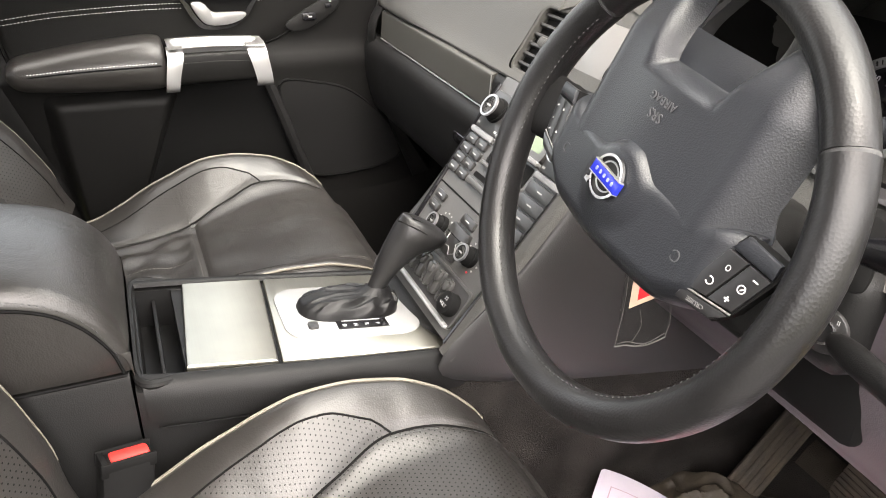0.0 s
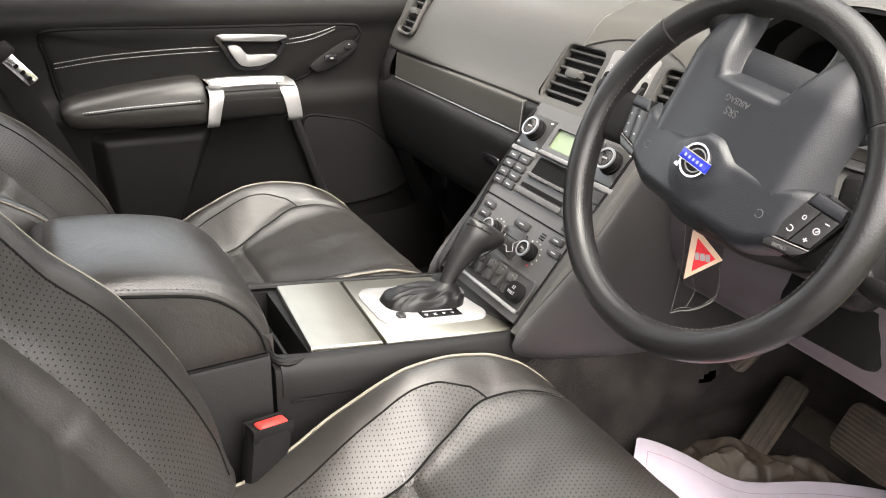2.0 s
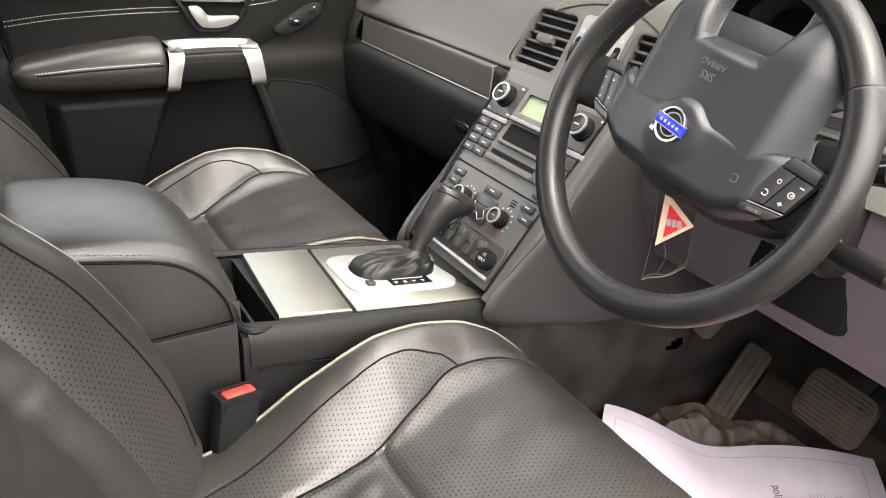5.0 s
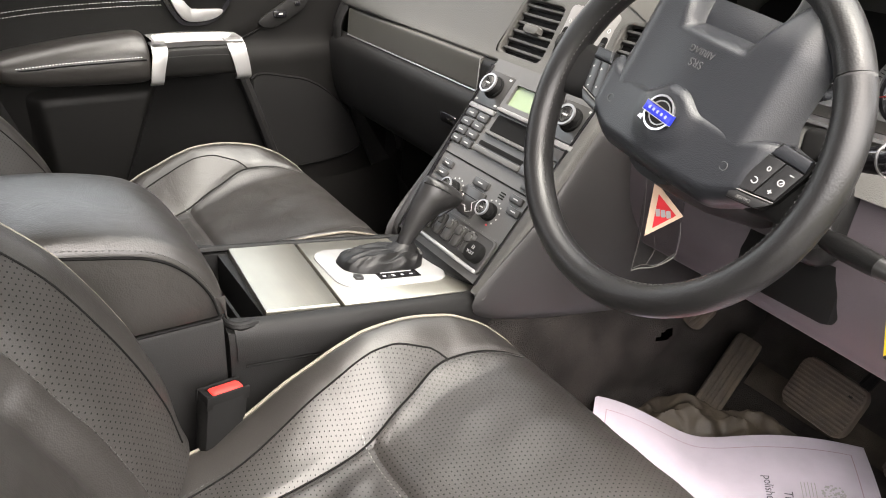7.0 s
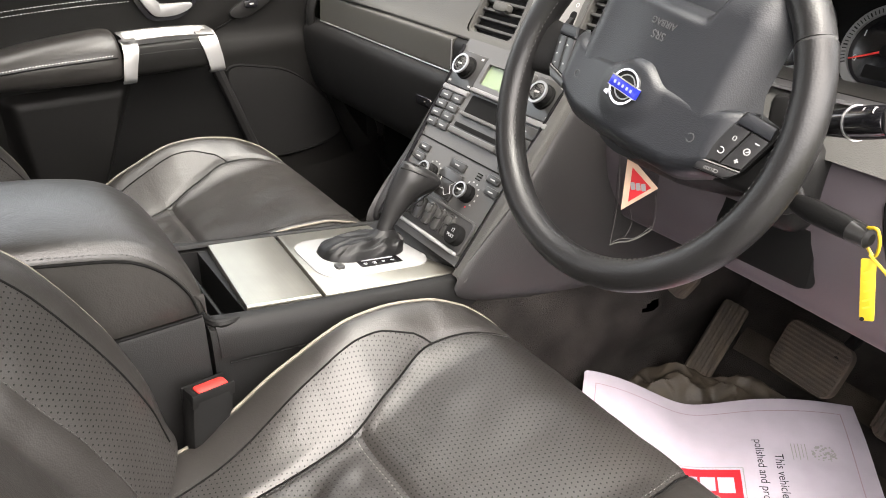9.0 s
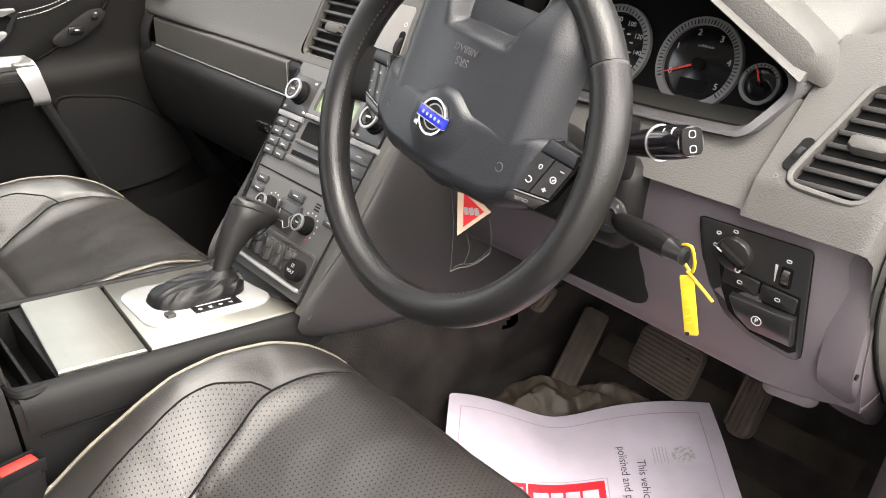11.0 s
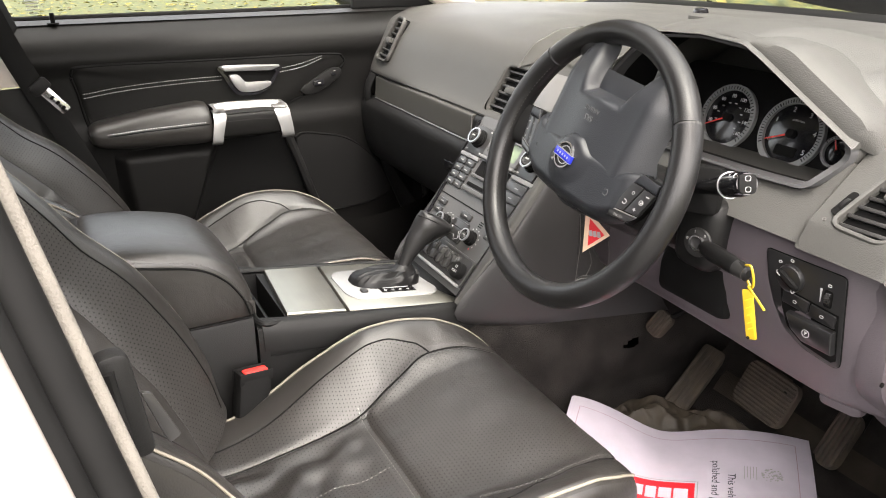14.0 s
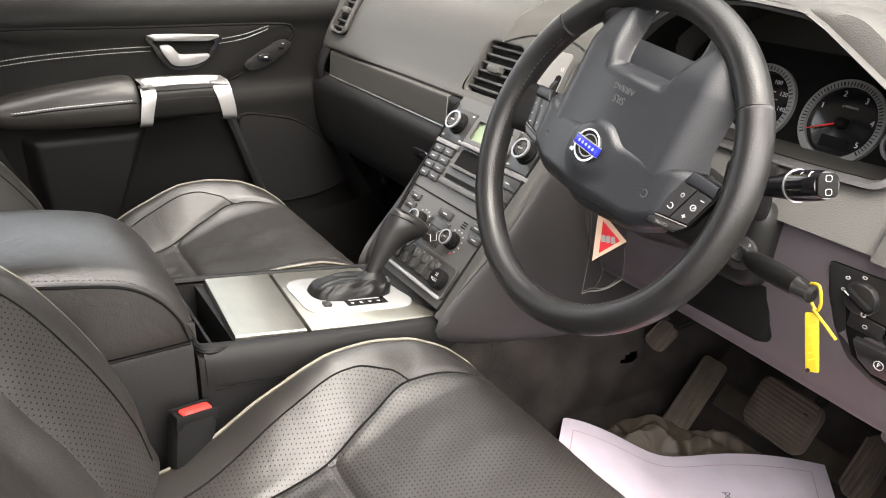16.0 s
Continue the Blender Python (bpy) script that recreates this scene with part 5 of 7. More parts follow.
    # storage slot is not cut in: its dark inside is a thin black plate
    part("slot", slab(rounded(0.096, 0.028, 0.004), 0.0003, 0.001, at2(ST, 0.0, 0.046)), MATT_BLACK, c, "flat black plate painting the shade in the storage slot")
    part("slot_floor", slab(rounded(0.098, 0.006, 0.002), 0.0, 0.007, at2(ST, 0.0, 0.029), 0.002), PANEL, c)
    part("disc_slot", slab(rounded(0.104, 0.007, 0.002), 0.0003, 0.001, at2(ST, 0.0, 0.012)), MATT_BLACK, c, "disc slot")
    part("slot_lip", slab(rounded(0.110, 0.009, 0.003), 0.0, 0.006, at2(ST, 0.0, 0.0015), 0.002), PANEL, c)
    part("split_line", slab(rounded(0.222, 0.0022, 0.0008), 0.0003, 0.0009, at2(ST, -0.004, -0.024)), MATT_BLACK, c)
    # climate
    for v in (-0.039, -0.055):
        button(-0.084, v, 0.026, 0.0115)
        button(0.084 + (0.006 if v < -0.05 else -0.002), v + 0.004, 0.026, 0.0115)
    button(0.004, -0.040, 0.034, 0.013, BUTTON)
    dg = part("airflow_keys", slab([(-0.022, 0.020), (0.022, 0.020), (0.026, 0.012), (0.020, -0.020), (-0.020, -0.020), (-0.026, 0.012)], 0.0, 0.005, at2(ST, 0.004, -0.070), 0.002), BUTTON, c, "airflow keys with a seated outline")
    part("outline", tube([at2(ST, 0.004 + a, -0.070 + b, 0.0055).translation for a, b in ((-0.016, 0.006), (-0.012, -0.010), (0.0, -0.008), (0.008, -0.016), (0.018, -0.010), (0.010, 0.0), (0.018, 0.008))], 0.0005, 5), WHITE_INK, dg)
    part("line", slab(rounded(0.046, 0.0012, 0.0004), 0.005, 0.0054, at2(ST, 0.004, -0.064)), MATT_BLACK, dg)
    for u in (-0.042, 0.050):
        k = knob(u, -0.068, 0.0115, 0.020, "climate_knob", "round temperature knob with a silver ring")
        for i in range(9):
            a = radians(150 - i * 27)
            part("tick", slab(rounded(0.0024, 0.0024, 0.0006), 0.0002, 0.0008, at2(ST, u + 0.0185 * math.cos(a), -0.068 + 0.0185 * math.sin(a))), RED_INK if i > 7 else GREY_INK, k)
    for j in range(3):
        part("slit", slab(rounded(0.011, 0.0018, 0.0006), 0.0002, 0.0008, at2(ST, 0.052, -0.036 - j * 0.004, 0, 0)), MATT_BLACK, c)
    # lower switch row
    part("row_panel", slab(rounded(0.180, 0.050, 0.008), 0.0, 0.003, at2(ST, 0.008, -0.122), 0.0015), TRIM_MID, c)
    part("row_edge", frame_slab(rounded(0.182, 0.052, 0.009), rounded(0.176, 0.046, 0.007), 0.0, 0.0042, at2(ST, 0.008, -0.122)), PANEL, c)
    for j in range(5):
        u = -0.044 + j * 0.0240
        b = part("toggle", slab(rounded(0.0175, 0.034, 0.006), 0.003, 0.009, at2(ST, u, -0.119), 0.003), TOGGLE, c, "black rocker switch")
        part("cap", slab(rounded(0.0145, 0.014, 0.005), 0.007, 0.013, at2(ST, u, -0.112), 0.003), TOGGLE, b)
        part("mark", slab(rounded(0.006, 0.002, 0.0006), 0.0082, 0.0086, at2(ST, u, -0.126)), GREY_INK, b)
    lt = part("power_socket", slab(circle(0.0145, 30), 0.003, 0.016, at2(ST, 0.077, -0.124), 0.002), RUBBER, c, "round power socket cap")
    part("wording", wording("12", 0.007, at2(ST, 0.077, -0.119, 0.0161)), WHITE_INK, lt)
    part("wording", wording("VOLT", 0.006, at2(ST, 0.077, -0.127, 0.0161)), WHITE_INK, lt)
    part("silver_bar", slab(rounded(0.172, 0.005, 0.002), 0.0, 0.010, at2(ST, 0.008, -0.146), 0.002), SILVER_PLATE, c, "thin silver trim bar")
    return c


stack()


def console_z(y):
    return 0.853 - (y - 0.31) * 0.145


def console():
    c = thing("centre_console", (0, 0.40, 0.55), "black centre console with brushed metal lids and padded armrest", "centre console")
    # main body, tapering to the front, with a tray sunk behind the lid
    secs = []
    for y, w, drop in ((0.255, 0.108, 0.0), (0.2635, 0.109, 0.0), (0.2640, 0.109, 0.05), (0.3040, 0.112, 0.05), (0.3045, 0.112, 0.0), (0.40, 0.113, 0), (0.50, 0.113, 0), (0.58, 0.112, 0), (0.625, 0.106, 0), (0.648, 0.088, 0)):
        z = console_z(y)
        half = [(w * 0.98, 0.56), (w, 0.70), (w + 0.002, z - 0.045), (w + 0.003, z - 0.018), (w, z - 0.006), (w - 0.010, z - 0.003), (0.0895, z - 0.0035), (0.0890, z - 0.004 - drop), (0.04, z - 0.004 - drop)]
        secs.append([(x, y, h) for x, h in half] + [(-x, y, h) for x, h in reversed(half)])
    part("body", loft(secs, caps=True), TRIM_DARK, c, "black grained console body")
    for k in (-1, 1):
        rows = []
        for y, dx in ((0.262, -0.003), (0.30, 0.0), (0.40, 0.001), (0.50, 0.001), (0.575, 0.000), (0.605, -0.004), (0.625, -0.011), (0.640, -0.022), (0.650, -0.040)):
            z = console_z(y)
            rows.append([(k * (0.0925 + dx), y, z + 0.0005), (k * (0.0955 + dx), y, z + 0.0050), (k * (0.101 + dx), y, z + 0.0050), (k * (0.109 + dx), y, z + 0.0010), (k * (0.115 + dx), y, z - 0.010), (k * (0.1175 + dx), y, z - 0.026), (k * (0.1175 + dx), y, z - 0.040)])
        part("side_rail", skin(rows, 4, 4, thick=0.002), TRIM_DARK, c, "black rounded rail beside the metal lids")
    part("ramp", skin([[(x, y0, console_z(y0) + 0.003), (x, y0 + 0.010, console_z(y0) + 0.006), (x, 0.583 + s, console_z(0.583) + 0.012), (x, 0.590 + s, 0.834)] for x, y0, s in ((-0.088, 0.556, 0.0), (-0.03, 0.561, 0.0), (0.03, 0.570, 0.002), (0.070, 0.586, 0.014), (0.086, 0.596, 0.022))], 3, 4, thick=0.002), TRIM_DARK, c, "black ramp up to the switch row")
    part("tray_divider", box(0.0, 0.283, console_z(0.283) - 0.034, 0.176, 0.004, 0.036, 0.001), TRIM_DARK, c)
    part("groove", tube([(0.1155, 0.27, 0.812), (0.1165, 0.40, 0.797), (0.1165, 0.50, 0.785), (0.115, 0.58, 0.777)], 0.0012, 5), MATT_BLACK, c)

    def plate(outline, z0, z1, material, name, label="", bevel=0.002):
        bm = slab([(x, y) for x, y in outline], z0, z1, None, bevel)
        for v in bm.verts:
            v.co.z += console_z(v.co.y)
        return part(name, bm, material, c, label)

    plate([(-0.088, 0.318), (0.088, 0.305), (0.091, 0.398), (-0.090, 0.412)], -0.006, 0.006, ALU, "sliding_lid", "brushed aluminium lid of the cup holder", 0.004)
    shift = [(0.092, 0.402), (0.094, 0.50), (0.093, 0.580), (0.090, 0.600), (0.084, 0.606), (0.070, 0.597), (0.04, 0.581), (0.0, 0.571), (-0.05, 0.564), (-0.090, 0.560), (-0.092, 0.50), (-0.091, 0.416)]
    plate(shift, -0.006, 0.005, ALU, "shifter_surround", "brushed aluminium gear surround", 0.003)
    rim = tube(spline([(-0.100, 0.30, console_z(0.30) + 0.001), (-0.098, 0.262, console_z(0.262) + 0.001), (0.0, 0.257, console_z(0.257) + 0.001), (0.098, 0.260, console_z(0.260) + 0.001), (0.102, 0.29, console_z(0.29) + 0.001)], 6), 0.005, 8)
    part("tray_rim", rim, TRIM_DARK, c)
    # gear plate
    gp = [(p[0], p[1] + 0.500) for p in rounded(0.118, 0.165, 0.030, 6)]
    plate(gp, 0.003, 0.0075, SILVER_PLATE, "gear_plate", "silver gear selector plate", 0.002)
    gs = plate([(0.022, 0.478), (0.044, 0.478), (0.044, 0.540), (0.022, 0.540)], 0.0072, 0.0083, GLOSS_BLACK, "gear_scale", "black gear position scale", 0.0)
    tilt = pose(0, 0, 0, -8.25, 0, 0)
    for i, ch in enumerate("PRND"):
        y = 0.527 - i * 0.0135
        part("letter", wording(ch, 0.0068, Matrix.Translation((0.037, y, console_z(y) + 0.0086)) @ tilt), WHITE_INK, gs)
    part("gate_line", tube([(0.028, 0.532, console_z(0.532) + 0.0087), (0.028, 0.485, console_z(0.485) + 0.0087)], 0.0006, 5), WHITE_INK, gs)
    part("winter_button", slab(rounded(0.013, 0.012, 0.003), 0, 0.004, Matrix.Translation((0.033, 0.450, console_z(0.45) + 0.007)) @ tilt, 0.001), BUTTON, c, "small black mode button")

    # armrest box: hard lower box, padded lid
    lo = [[(0.098, y, 0.56), (0.102, y, 0.72), (0.104, y, 0.868 - 0.0 * y), (0.100, y, 0.874), (-0.100, y, 0.874), (-0.104, y, 0.868), (-0.102, y, 0.72), (-0.098, y, 0.56)] for y in (-0.16, 0.0, 0.15, 0.242, 0.252)]
    part("box", loft(lo, caps=True), TRIM_DARK, c, "black grained armrest box")

    def lid(y, z, w):
        return [(0.100 * w, y, 0.876), (0.104 * w, y, 0.900), (0.104 * w, y, z - 0.030), (0.099 * w, y, z - 0.010), (0.080 * w, y, z), (0.0, y, z + 0.005), (-0.080 * w, y, z), (-0.099 * w, y, z - 0.010), (-0.104 * w, y, z - 0.030), (-0.104 * w, y, 0.900), (-0.100 * w, y, 0.876)]

    sec = [lid(0.040, 0.960, 0.96), lid(0.046, 0.985, 0.985), lid(0.060, 0.998, 1), lid(0.10, 0.998, 1), lid(0.15, 0.991, 1), lid(0.20, 0.977, 1), lid(0.232, 0.953, 0.995), lid(0.250, 0.925, 0.985), lid(0.257, 0.900, 0.975)]
    rows = [spline(s, 4) for s in sec]
    cols = [spline([r[j] for r in rows], 4) for j in range(len(rows[0]))]
    part("armrest_lid", loft([[cc[i] for cc in cols] for i in range(len(cols[0]))], caps=True), LEATHER, c, "padded black leather armrest lid")
    seam = [(0.1055, y, z) for y, z in ((0.04, 0.986), (0.08, 0.984), (0.13, 0.975), (0.185, 0.962), (0.218, 0.940), (0.240, 0.908), (0.248, 0.880))]
    part("seam", tube(spline(seam, 6), 0.0016, 6), MATT_BLACK, c)
    part("stitching", dashes([p + Vector((-0.002, 0, 0.0075)) for p in spline(seam, 8)], 0.0042, 0.0016, 0.0008), THREAD_DARK, c)
    part("lid_gap", tube([(0.103, -0.12, 0.875), (0.1045, 0.1, 0.875), (0.1035, 0.25, 0.875)], 0.0018, 6), MATT_BLACK, c)
    part("lid_hinge", skin([[(x, 0.037, 0.93), (x, 0.034, 0.965), (x, 0.040, 0.988), (x, 0.052, 0.996)] for x in (-0.088, 0.0, 0.088)], 3, 4, thick=0.003), TRIM_MID, c, "grey hinge cover at the back of the lid")
    return c


console()

# ---- gear lever ----
def gear_lever():
    g = thing("gear_lever", (0.0, 0.50, 0.83), "black leather gear knob with a crumpled gaiter", "gear lever")
    # gaiter: a long low bag, slack behind the stem, folds running towards the neck
    c0, neck = Vector((-0.006, 0.502)), Vector((-0.006, 0.543))
    secs, n, rings = [], 112, 15
    for k in range(rings):
        f = k / (rings - 1)
        ring = []
        for i in range(n):
            a = 2 * math.pi * i / n
            ca, sa = math.cos(a), math.sin(a)
            out = Vector((c0.x + 0.034 * math.copysign(abs(ca) ** 0.75, ca), c0.y + 0.062 * math.copysign(abs(sa) ** 0.75, sa)))
            inn = Vector((neck.x + 0.0110 * ca, neck.y + 0.0125 * sa))
            puff = math.sin(math.pi * min(f * 1.15, 1.0)) ** 0.7
            xy = out.lerp(inn, f ** 1.05) + (out - c0) * 0.09 * math.sin(math.pi * f)
            rear = smooth_step(0.2, -1.0, sa)
            p = Vector((ca * 1.7, sa * 1.7, f * 1.1))
            crease = 1 - abs(2 * noise.noise(p * 1.5 + Vector((3.1, 0.7, 0)))) * 2
            fold = 0.0034 * crease * puff + 0.0012 * math.sin(a * 7 + f * 5) * puff * f
            h = 0.004 + 0.013 * puff * (0.75 + 0.35 * rear) + 0.027 * f ** 3.0 + fold
            if k == 0:
                h = 0.001
            ring.append((xy.x, xy.y, console_z(xy.y) + 0.006 + max(h, 0.001)))
        secs.append(ring)
    part("gaiter", loft(secs, closed=True, caps=True), LEATHER_SOFT, g, "crumpled black leather gaiter")
    # slim stem leaning forward, swelling into a head that reaches forward
    axis = Vector((-0.03, 0.50, 0.86)).normalized()
    fwd = Vector((0.10, 0.86, -0.50)).normalized()
    side = axis.cross(fwd).normalized()
    base = Vector((-0.006, 0.542, 0.858))
    secs = []
    for s, rx, ry, off in ((-0.014, 0.0100, 0.0105, 0), (0.0, 0.0105, 0.0112, 0), (0.014, 0.0115, 0.0130, 0), (0.030, 0.0138, 0.0165, 0.001), (0.046, 0.0165, 0.0205, 0.003), (0.060, 0.0192, 0.0255, 0.008), (0.072, 0.0224, 0.0325, 0.015), (0.082, 0.0230, 0.0350, 0.018), (0.089, 0.0215, 0.0335, 0.018), (0.0945, 0.0160, 0.0260, 0.013), (0.0965, 0.006, 0.010, 0.012)):
        secs.append([base + axis * s + fwd * (off + ry * math.sin(a)) + side * rx * math.cos(a) for a in (2 * math.pi * i / 24 for i in range(24))])
    cols = [spline([c[j] for c in secs], 3) for j in range(24)]
    kn = part("knob", loft([[c[i] for c in cols] for i in range(len(cols[0]))], closed=True, caps=True), LEATHER_RIM, g, "black leather gear knob")
    part("seam", tube(spline([base + axis * 0.0955 + fwd * -0.006 + side * -0.012, base + axis * 0.092 + fwd * 0.028 + side * -0.012, base + axis * 0.078 + fwd * 0.0445 + side * -0.010, base + axis * 0.045 + fwd * 0.0245 + side * -0.008], 6), 0.0009, 6), MATT_BLACK, kn)
    part("cap_line", tube(spline([base + axis * 0.084 + fwd * -0.0175 + side * -0.004, base + axis * 0.087 + fwd * 0.0 + side * -0.0195, base + axis * 0.085 + fwd * 0.026 + side * -0.0205, base + axis * 0.082 + fwd * 0.044 + side * -0.008], 6), 0.0009, 6), MATT_BLACK, kn)
    return g


gear_lever()

# ---- steering wheel (standing upside down) ----
WH = plane_frame((0.333, 0.631, 1.1125), 21.3)


def steering_wheel():
    w = thing("steering_wheel", (0.332, 0.66, 1.10), "black leather four-spoke steering wheel turned upside down", "steering wheel")
    R = 0.1705
    ring = [WH @ Vector((R * math.cos(a), R * math.sin(a), 0)) for a in (2 * math.pi * i / 120 for i in range(120))]

    def rim_section(a0, a1, n, name, bulge=0.0):
        pts = []
        bm = bmesh.new()
        rows = []
        for i in range(n + 1):
            a = radians(a0 + (a1 - a0) * i / n)
            edge = min(i, n - i) / 3
            rr = 0.0158 + bulge
            row = []
            for j in range(18):
                b = 2 * math.pi * j / 18
                rad = R + rr * 0.98 * math.cos(b)
                row.append(bm.verts.new(WH @ Vector((rad * math.cos(a), rad * math.sin(a), rr * 1.08 * math.sin(b)))))
            rows.append(row)
        for p, q in zip(rows, rows[1:]):
            for j in range(18):
                bm.faces.new((p[j], p[(j + 1) % 18], q[(j + 1) % 18], q[j]))
        bm.faces.new(rows[0])
        bm.faces.new(rows[-1])
        return bm

    rim = part("rim", rim_section(29.5, 132.5, 60, "rim"), LEATHER_RIM, w, "black leather rim")
    part("rim", rim_section(133.5, 388.5, 120, "rim", 0.0006), LEATHER_RIM, w, "black leather rim")
    for a in (29, 133):
        c = WH @ Vector((R * math.cos(radians(a)), R * math.sin(radians(a)), 0))
        t = (WH.to_3x3() @ Vector((-math.sin(radians(a)), math.cos(radians(a)), 0)))
        part("rim_joint", tube([c - t * 0.0014, c + t * 0.0014], 0.0156, 18), THREAD_DARK, rim)
    st = []
    for i in range(0, 241):
        a = radians(137 + i)
        st.append(WH @ Vector(((R - 0.0149) * math.cos(a), (R - 0.0149) * math.sin(a), 0.0072)))
    part("stitching", dashes(st, 0.0035, 0.0022, 0.0008), THREAD_DARK, rim)

    # hub, turned a few degrees with the wheel
    HB = WH @ pose(0.012, 0.0, 0.0, 0, 0, -8)

    def seam(u):
        """Where the raised lower cover meets the upper pad."""
        u = abs(u)
        return 0.0225 + 0.0125 * smooth_step(0.034, 0.006, u) + 0.011 * smooth_step(0.075, 0.118, u)

    def crown(u, v):
        u = abs(u)
        return 0.031 - 0.012 * smooth_step(0.0, 0.095, u) - 0.016 * smooth_step(0.090, 0.125, u) + 0.004 * smooth_step(0.040, 0.018, math.hypot(u, v - 0.006))

    def lower(a, b):
        u = -0.1105 + 0.221 * a
        v0 = -0.0475 + 0.022 * smooth_step(0.06, 0.118, abs(u))
        v1 = seam(u) + 0.003
        v = v0 + (v1 - v0) * b
        top = max(0.0, 1 - (v1 - v) / 0.012)
        foot = max(0.0, 1 - (v - v0) / 0.020)
        return HB @ Vector((u, v, crown(u, v) - 0.014 * (1 - math.sqrt(max(0.0, 1 - top * top))) - 0.030 * (1 - math.sqrt(max(0.0, 1 - foot ** 2.2)))))

    def upper(a, b):
        k = 2 * a - 1
        k = math.copysign(abs(k) ** 0.85, k)
        w = 0.112 - 0.010 * smooth_step(0.0, 0.35, b) + 0.0 * b
        u = k * w
        lip = 0.118 + 0.034 * smooth_step(0.040, 0.056, abs(u)) - 0.040 * smooth_step(0.078, 0.110, abs(u))
        v0 = seam(u) - 0.010
        v = v0 + (lip - v0) * b
        h = 0.0225 - 0.006 * smooth_step(0.0, 0.07, abs(u)) - 0.030 * smooth_step(0.070, 0.112, abs(u)) ** 1.2
        h -= 0.016 * smooth_step(0.095, 0.150, v)
        half = 0.037 + 0.35 * max(v - 0.088, 0)
        dish = smooth_step(half + 0.007, half - 0.007, abs(u)) * smooth_step(0.078, 0.094, v)
        return HB @ Vector((u, v, h - 0.019 * dish))

    def shell_of(fn, nu, nv, thick):
        bm = patch(fn, nu, nv)
        bmesh.ops.recalc_face_normals(bm, faces=bm.faces)
        bmesh.ops.solidify(bm, geom=bm.faces[:], thickness=thick)
        return bm

    pad = part("airbag_cover", shell_of(upper, 96, 64, 0.005), TRIM_HUB, w, "grained charcoal airbag cover with a scooped dish")
    part("lower_cover", shell_of(lower, 110, 44, 0.004), TRIM_HUB, pad, "raised lower half of the cover")
    # arms under the pods that join the rim
    for s in (-1, 1):
        sec = []
        for u, v0, v1, h0, h1 in ((0.085, -0.034, 0.040, -0.030, 0.004), (0.115, -0.030, 0.034, -0.026, -0.002), (0.140, -0.026, 0.030, -0.018, -0.004), (0.166, -0.030, 0.030, -0.012, 0.002)):
            sec.append([HB @ Vector((s * u, (v0 + v1) / 2 + (v1 - v0) / 2 * math.cos(2 * math.pi * k / 16), (h0 + h1) / 2 + (h1 - h0) / 2 * math.sin(2 * math.pi * k / 16))) for k in range(16)])
        part("side_spoke", loft(sec, closed=True, caps=True), TRIM_DARK, w, "black side spoke")

    # badge: ring, diagonal arrow and blue bar
    bd = at2(HB, 0.0, 0.0065, crown(0, 0.0065) + 0.0004)
    bg_ = part("badge", frame_slab(circle(0.0168, 40), circle(0.0148, 40), 0.0, 0.003, bd), CHROME, w, "chrome ring badge with a blue bar")
    part("badge_disc", slab(circle(0.0150, 32), 0.0, 0.0008, bd), TRIM_DARK, bg_)
    part("inner_ring", frame_slab(circle(0.0118, 32), circle(0.0106, 32), 0.0, 0.0014, bd), SATIN, bg_)
    bar = at2(bd, 0, 0, 0, -4)
    part("badge_bar", slab(rounded(0.036, 0.0098, 0.0008), 0.0, 0.004, bar, 0.0008), BLUE, bg_, "blue bar")
    for v in (-0.0050, 0.0050):
        part("bar_edge", slab(rounded(0.036, 0.0007, 0.0002), 0.0, 0.0043, at2(bar, 0, v)), SATIN, bg_)
    part("badge_arrow", slab([(-0.0190, -0.0120), (-0.0180, -0.0085), (-0.0160, -0.0090), (-0.0135, -0.0062), (-0.0115, -0.0080), (-0.0140, -0.0110), (-0.0135, -0.0130)], 0.0, 0.0035, bd), CHROME, bg_)
    for k in range(5):
        part("bar_mark", slab(rounded(0.0026, 0.0030, 0.0008), 0.004, 0.0043, at2(bar, -0.011 + 0.0055 * k, 0)), PALE_BLUE, bg_)

    # control pods on both arms, leaning outwards
    for s in (-1, 1):
        pm = HB @ pose(s * 0.115, 0.004, 0.0100, 0, s * 12, 0)

        def q(pts):
            pts = [(s * (u - 0.115), v - 0.004) for u, v in pts]
            return pts if s > 0 else pts[::-1]

        def spot(u, v, h=0.0, spin=0.0):
            return at2(pm, s * (u - 0.115), v - 0.004, h, spin)

        pod = part("control_pod", slab(q([(0.0905, -0.0275), (0.1205, -0.0240), (0.1300, -0.0110), (0.1400, 0.0200), (0.1400, 0.0320), (0.1080, 0.0335), (0.1030, 0.0216), (0.0910, -0.0160)]), -0.012, 0.0, pm, 0.001), MATT_BLACK, w, "black switch pod")
        inner = [(0.0925, -0.0150), (0.1095, -0.0130), (0.1200, 0.0205), (0.1042, 0.0212)]
        outer = [(0.1103, -0.0130), (0.1285, -0.0105), (0.1375, 0.0195), (0.1208, 0.0205)]
        part("key", slab(q(inner), -0.002, 0.0030, pm, 0.0012), BUTTON_DARK, pod)
        part("key", slab(q(outer), -0.002, 0.0024, pm, 0.0012), BUTTON_DARK, pod)
        part("pod_tip", slab(q([(0.1050, 0.0222), (0.1378, 0.0206), (0.1375, 0.0315), (0.1100, 0.0335)]), -0.002, 0.0030, pm, 0.0014), TRIM_HUB, pod, "smooth upper end of the pod")
        low = part("key", slab(q([(0.0915, -0.0265), (0.1195, -0.0232), (0.1280, -0.0135), (0.0920, -0.0185)]), -0.002, 0.0026, pm, 0.0012), BUTTON_DARK, pod, "lower key of the pod")
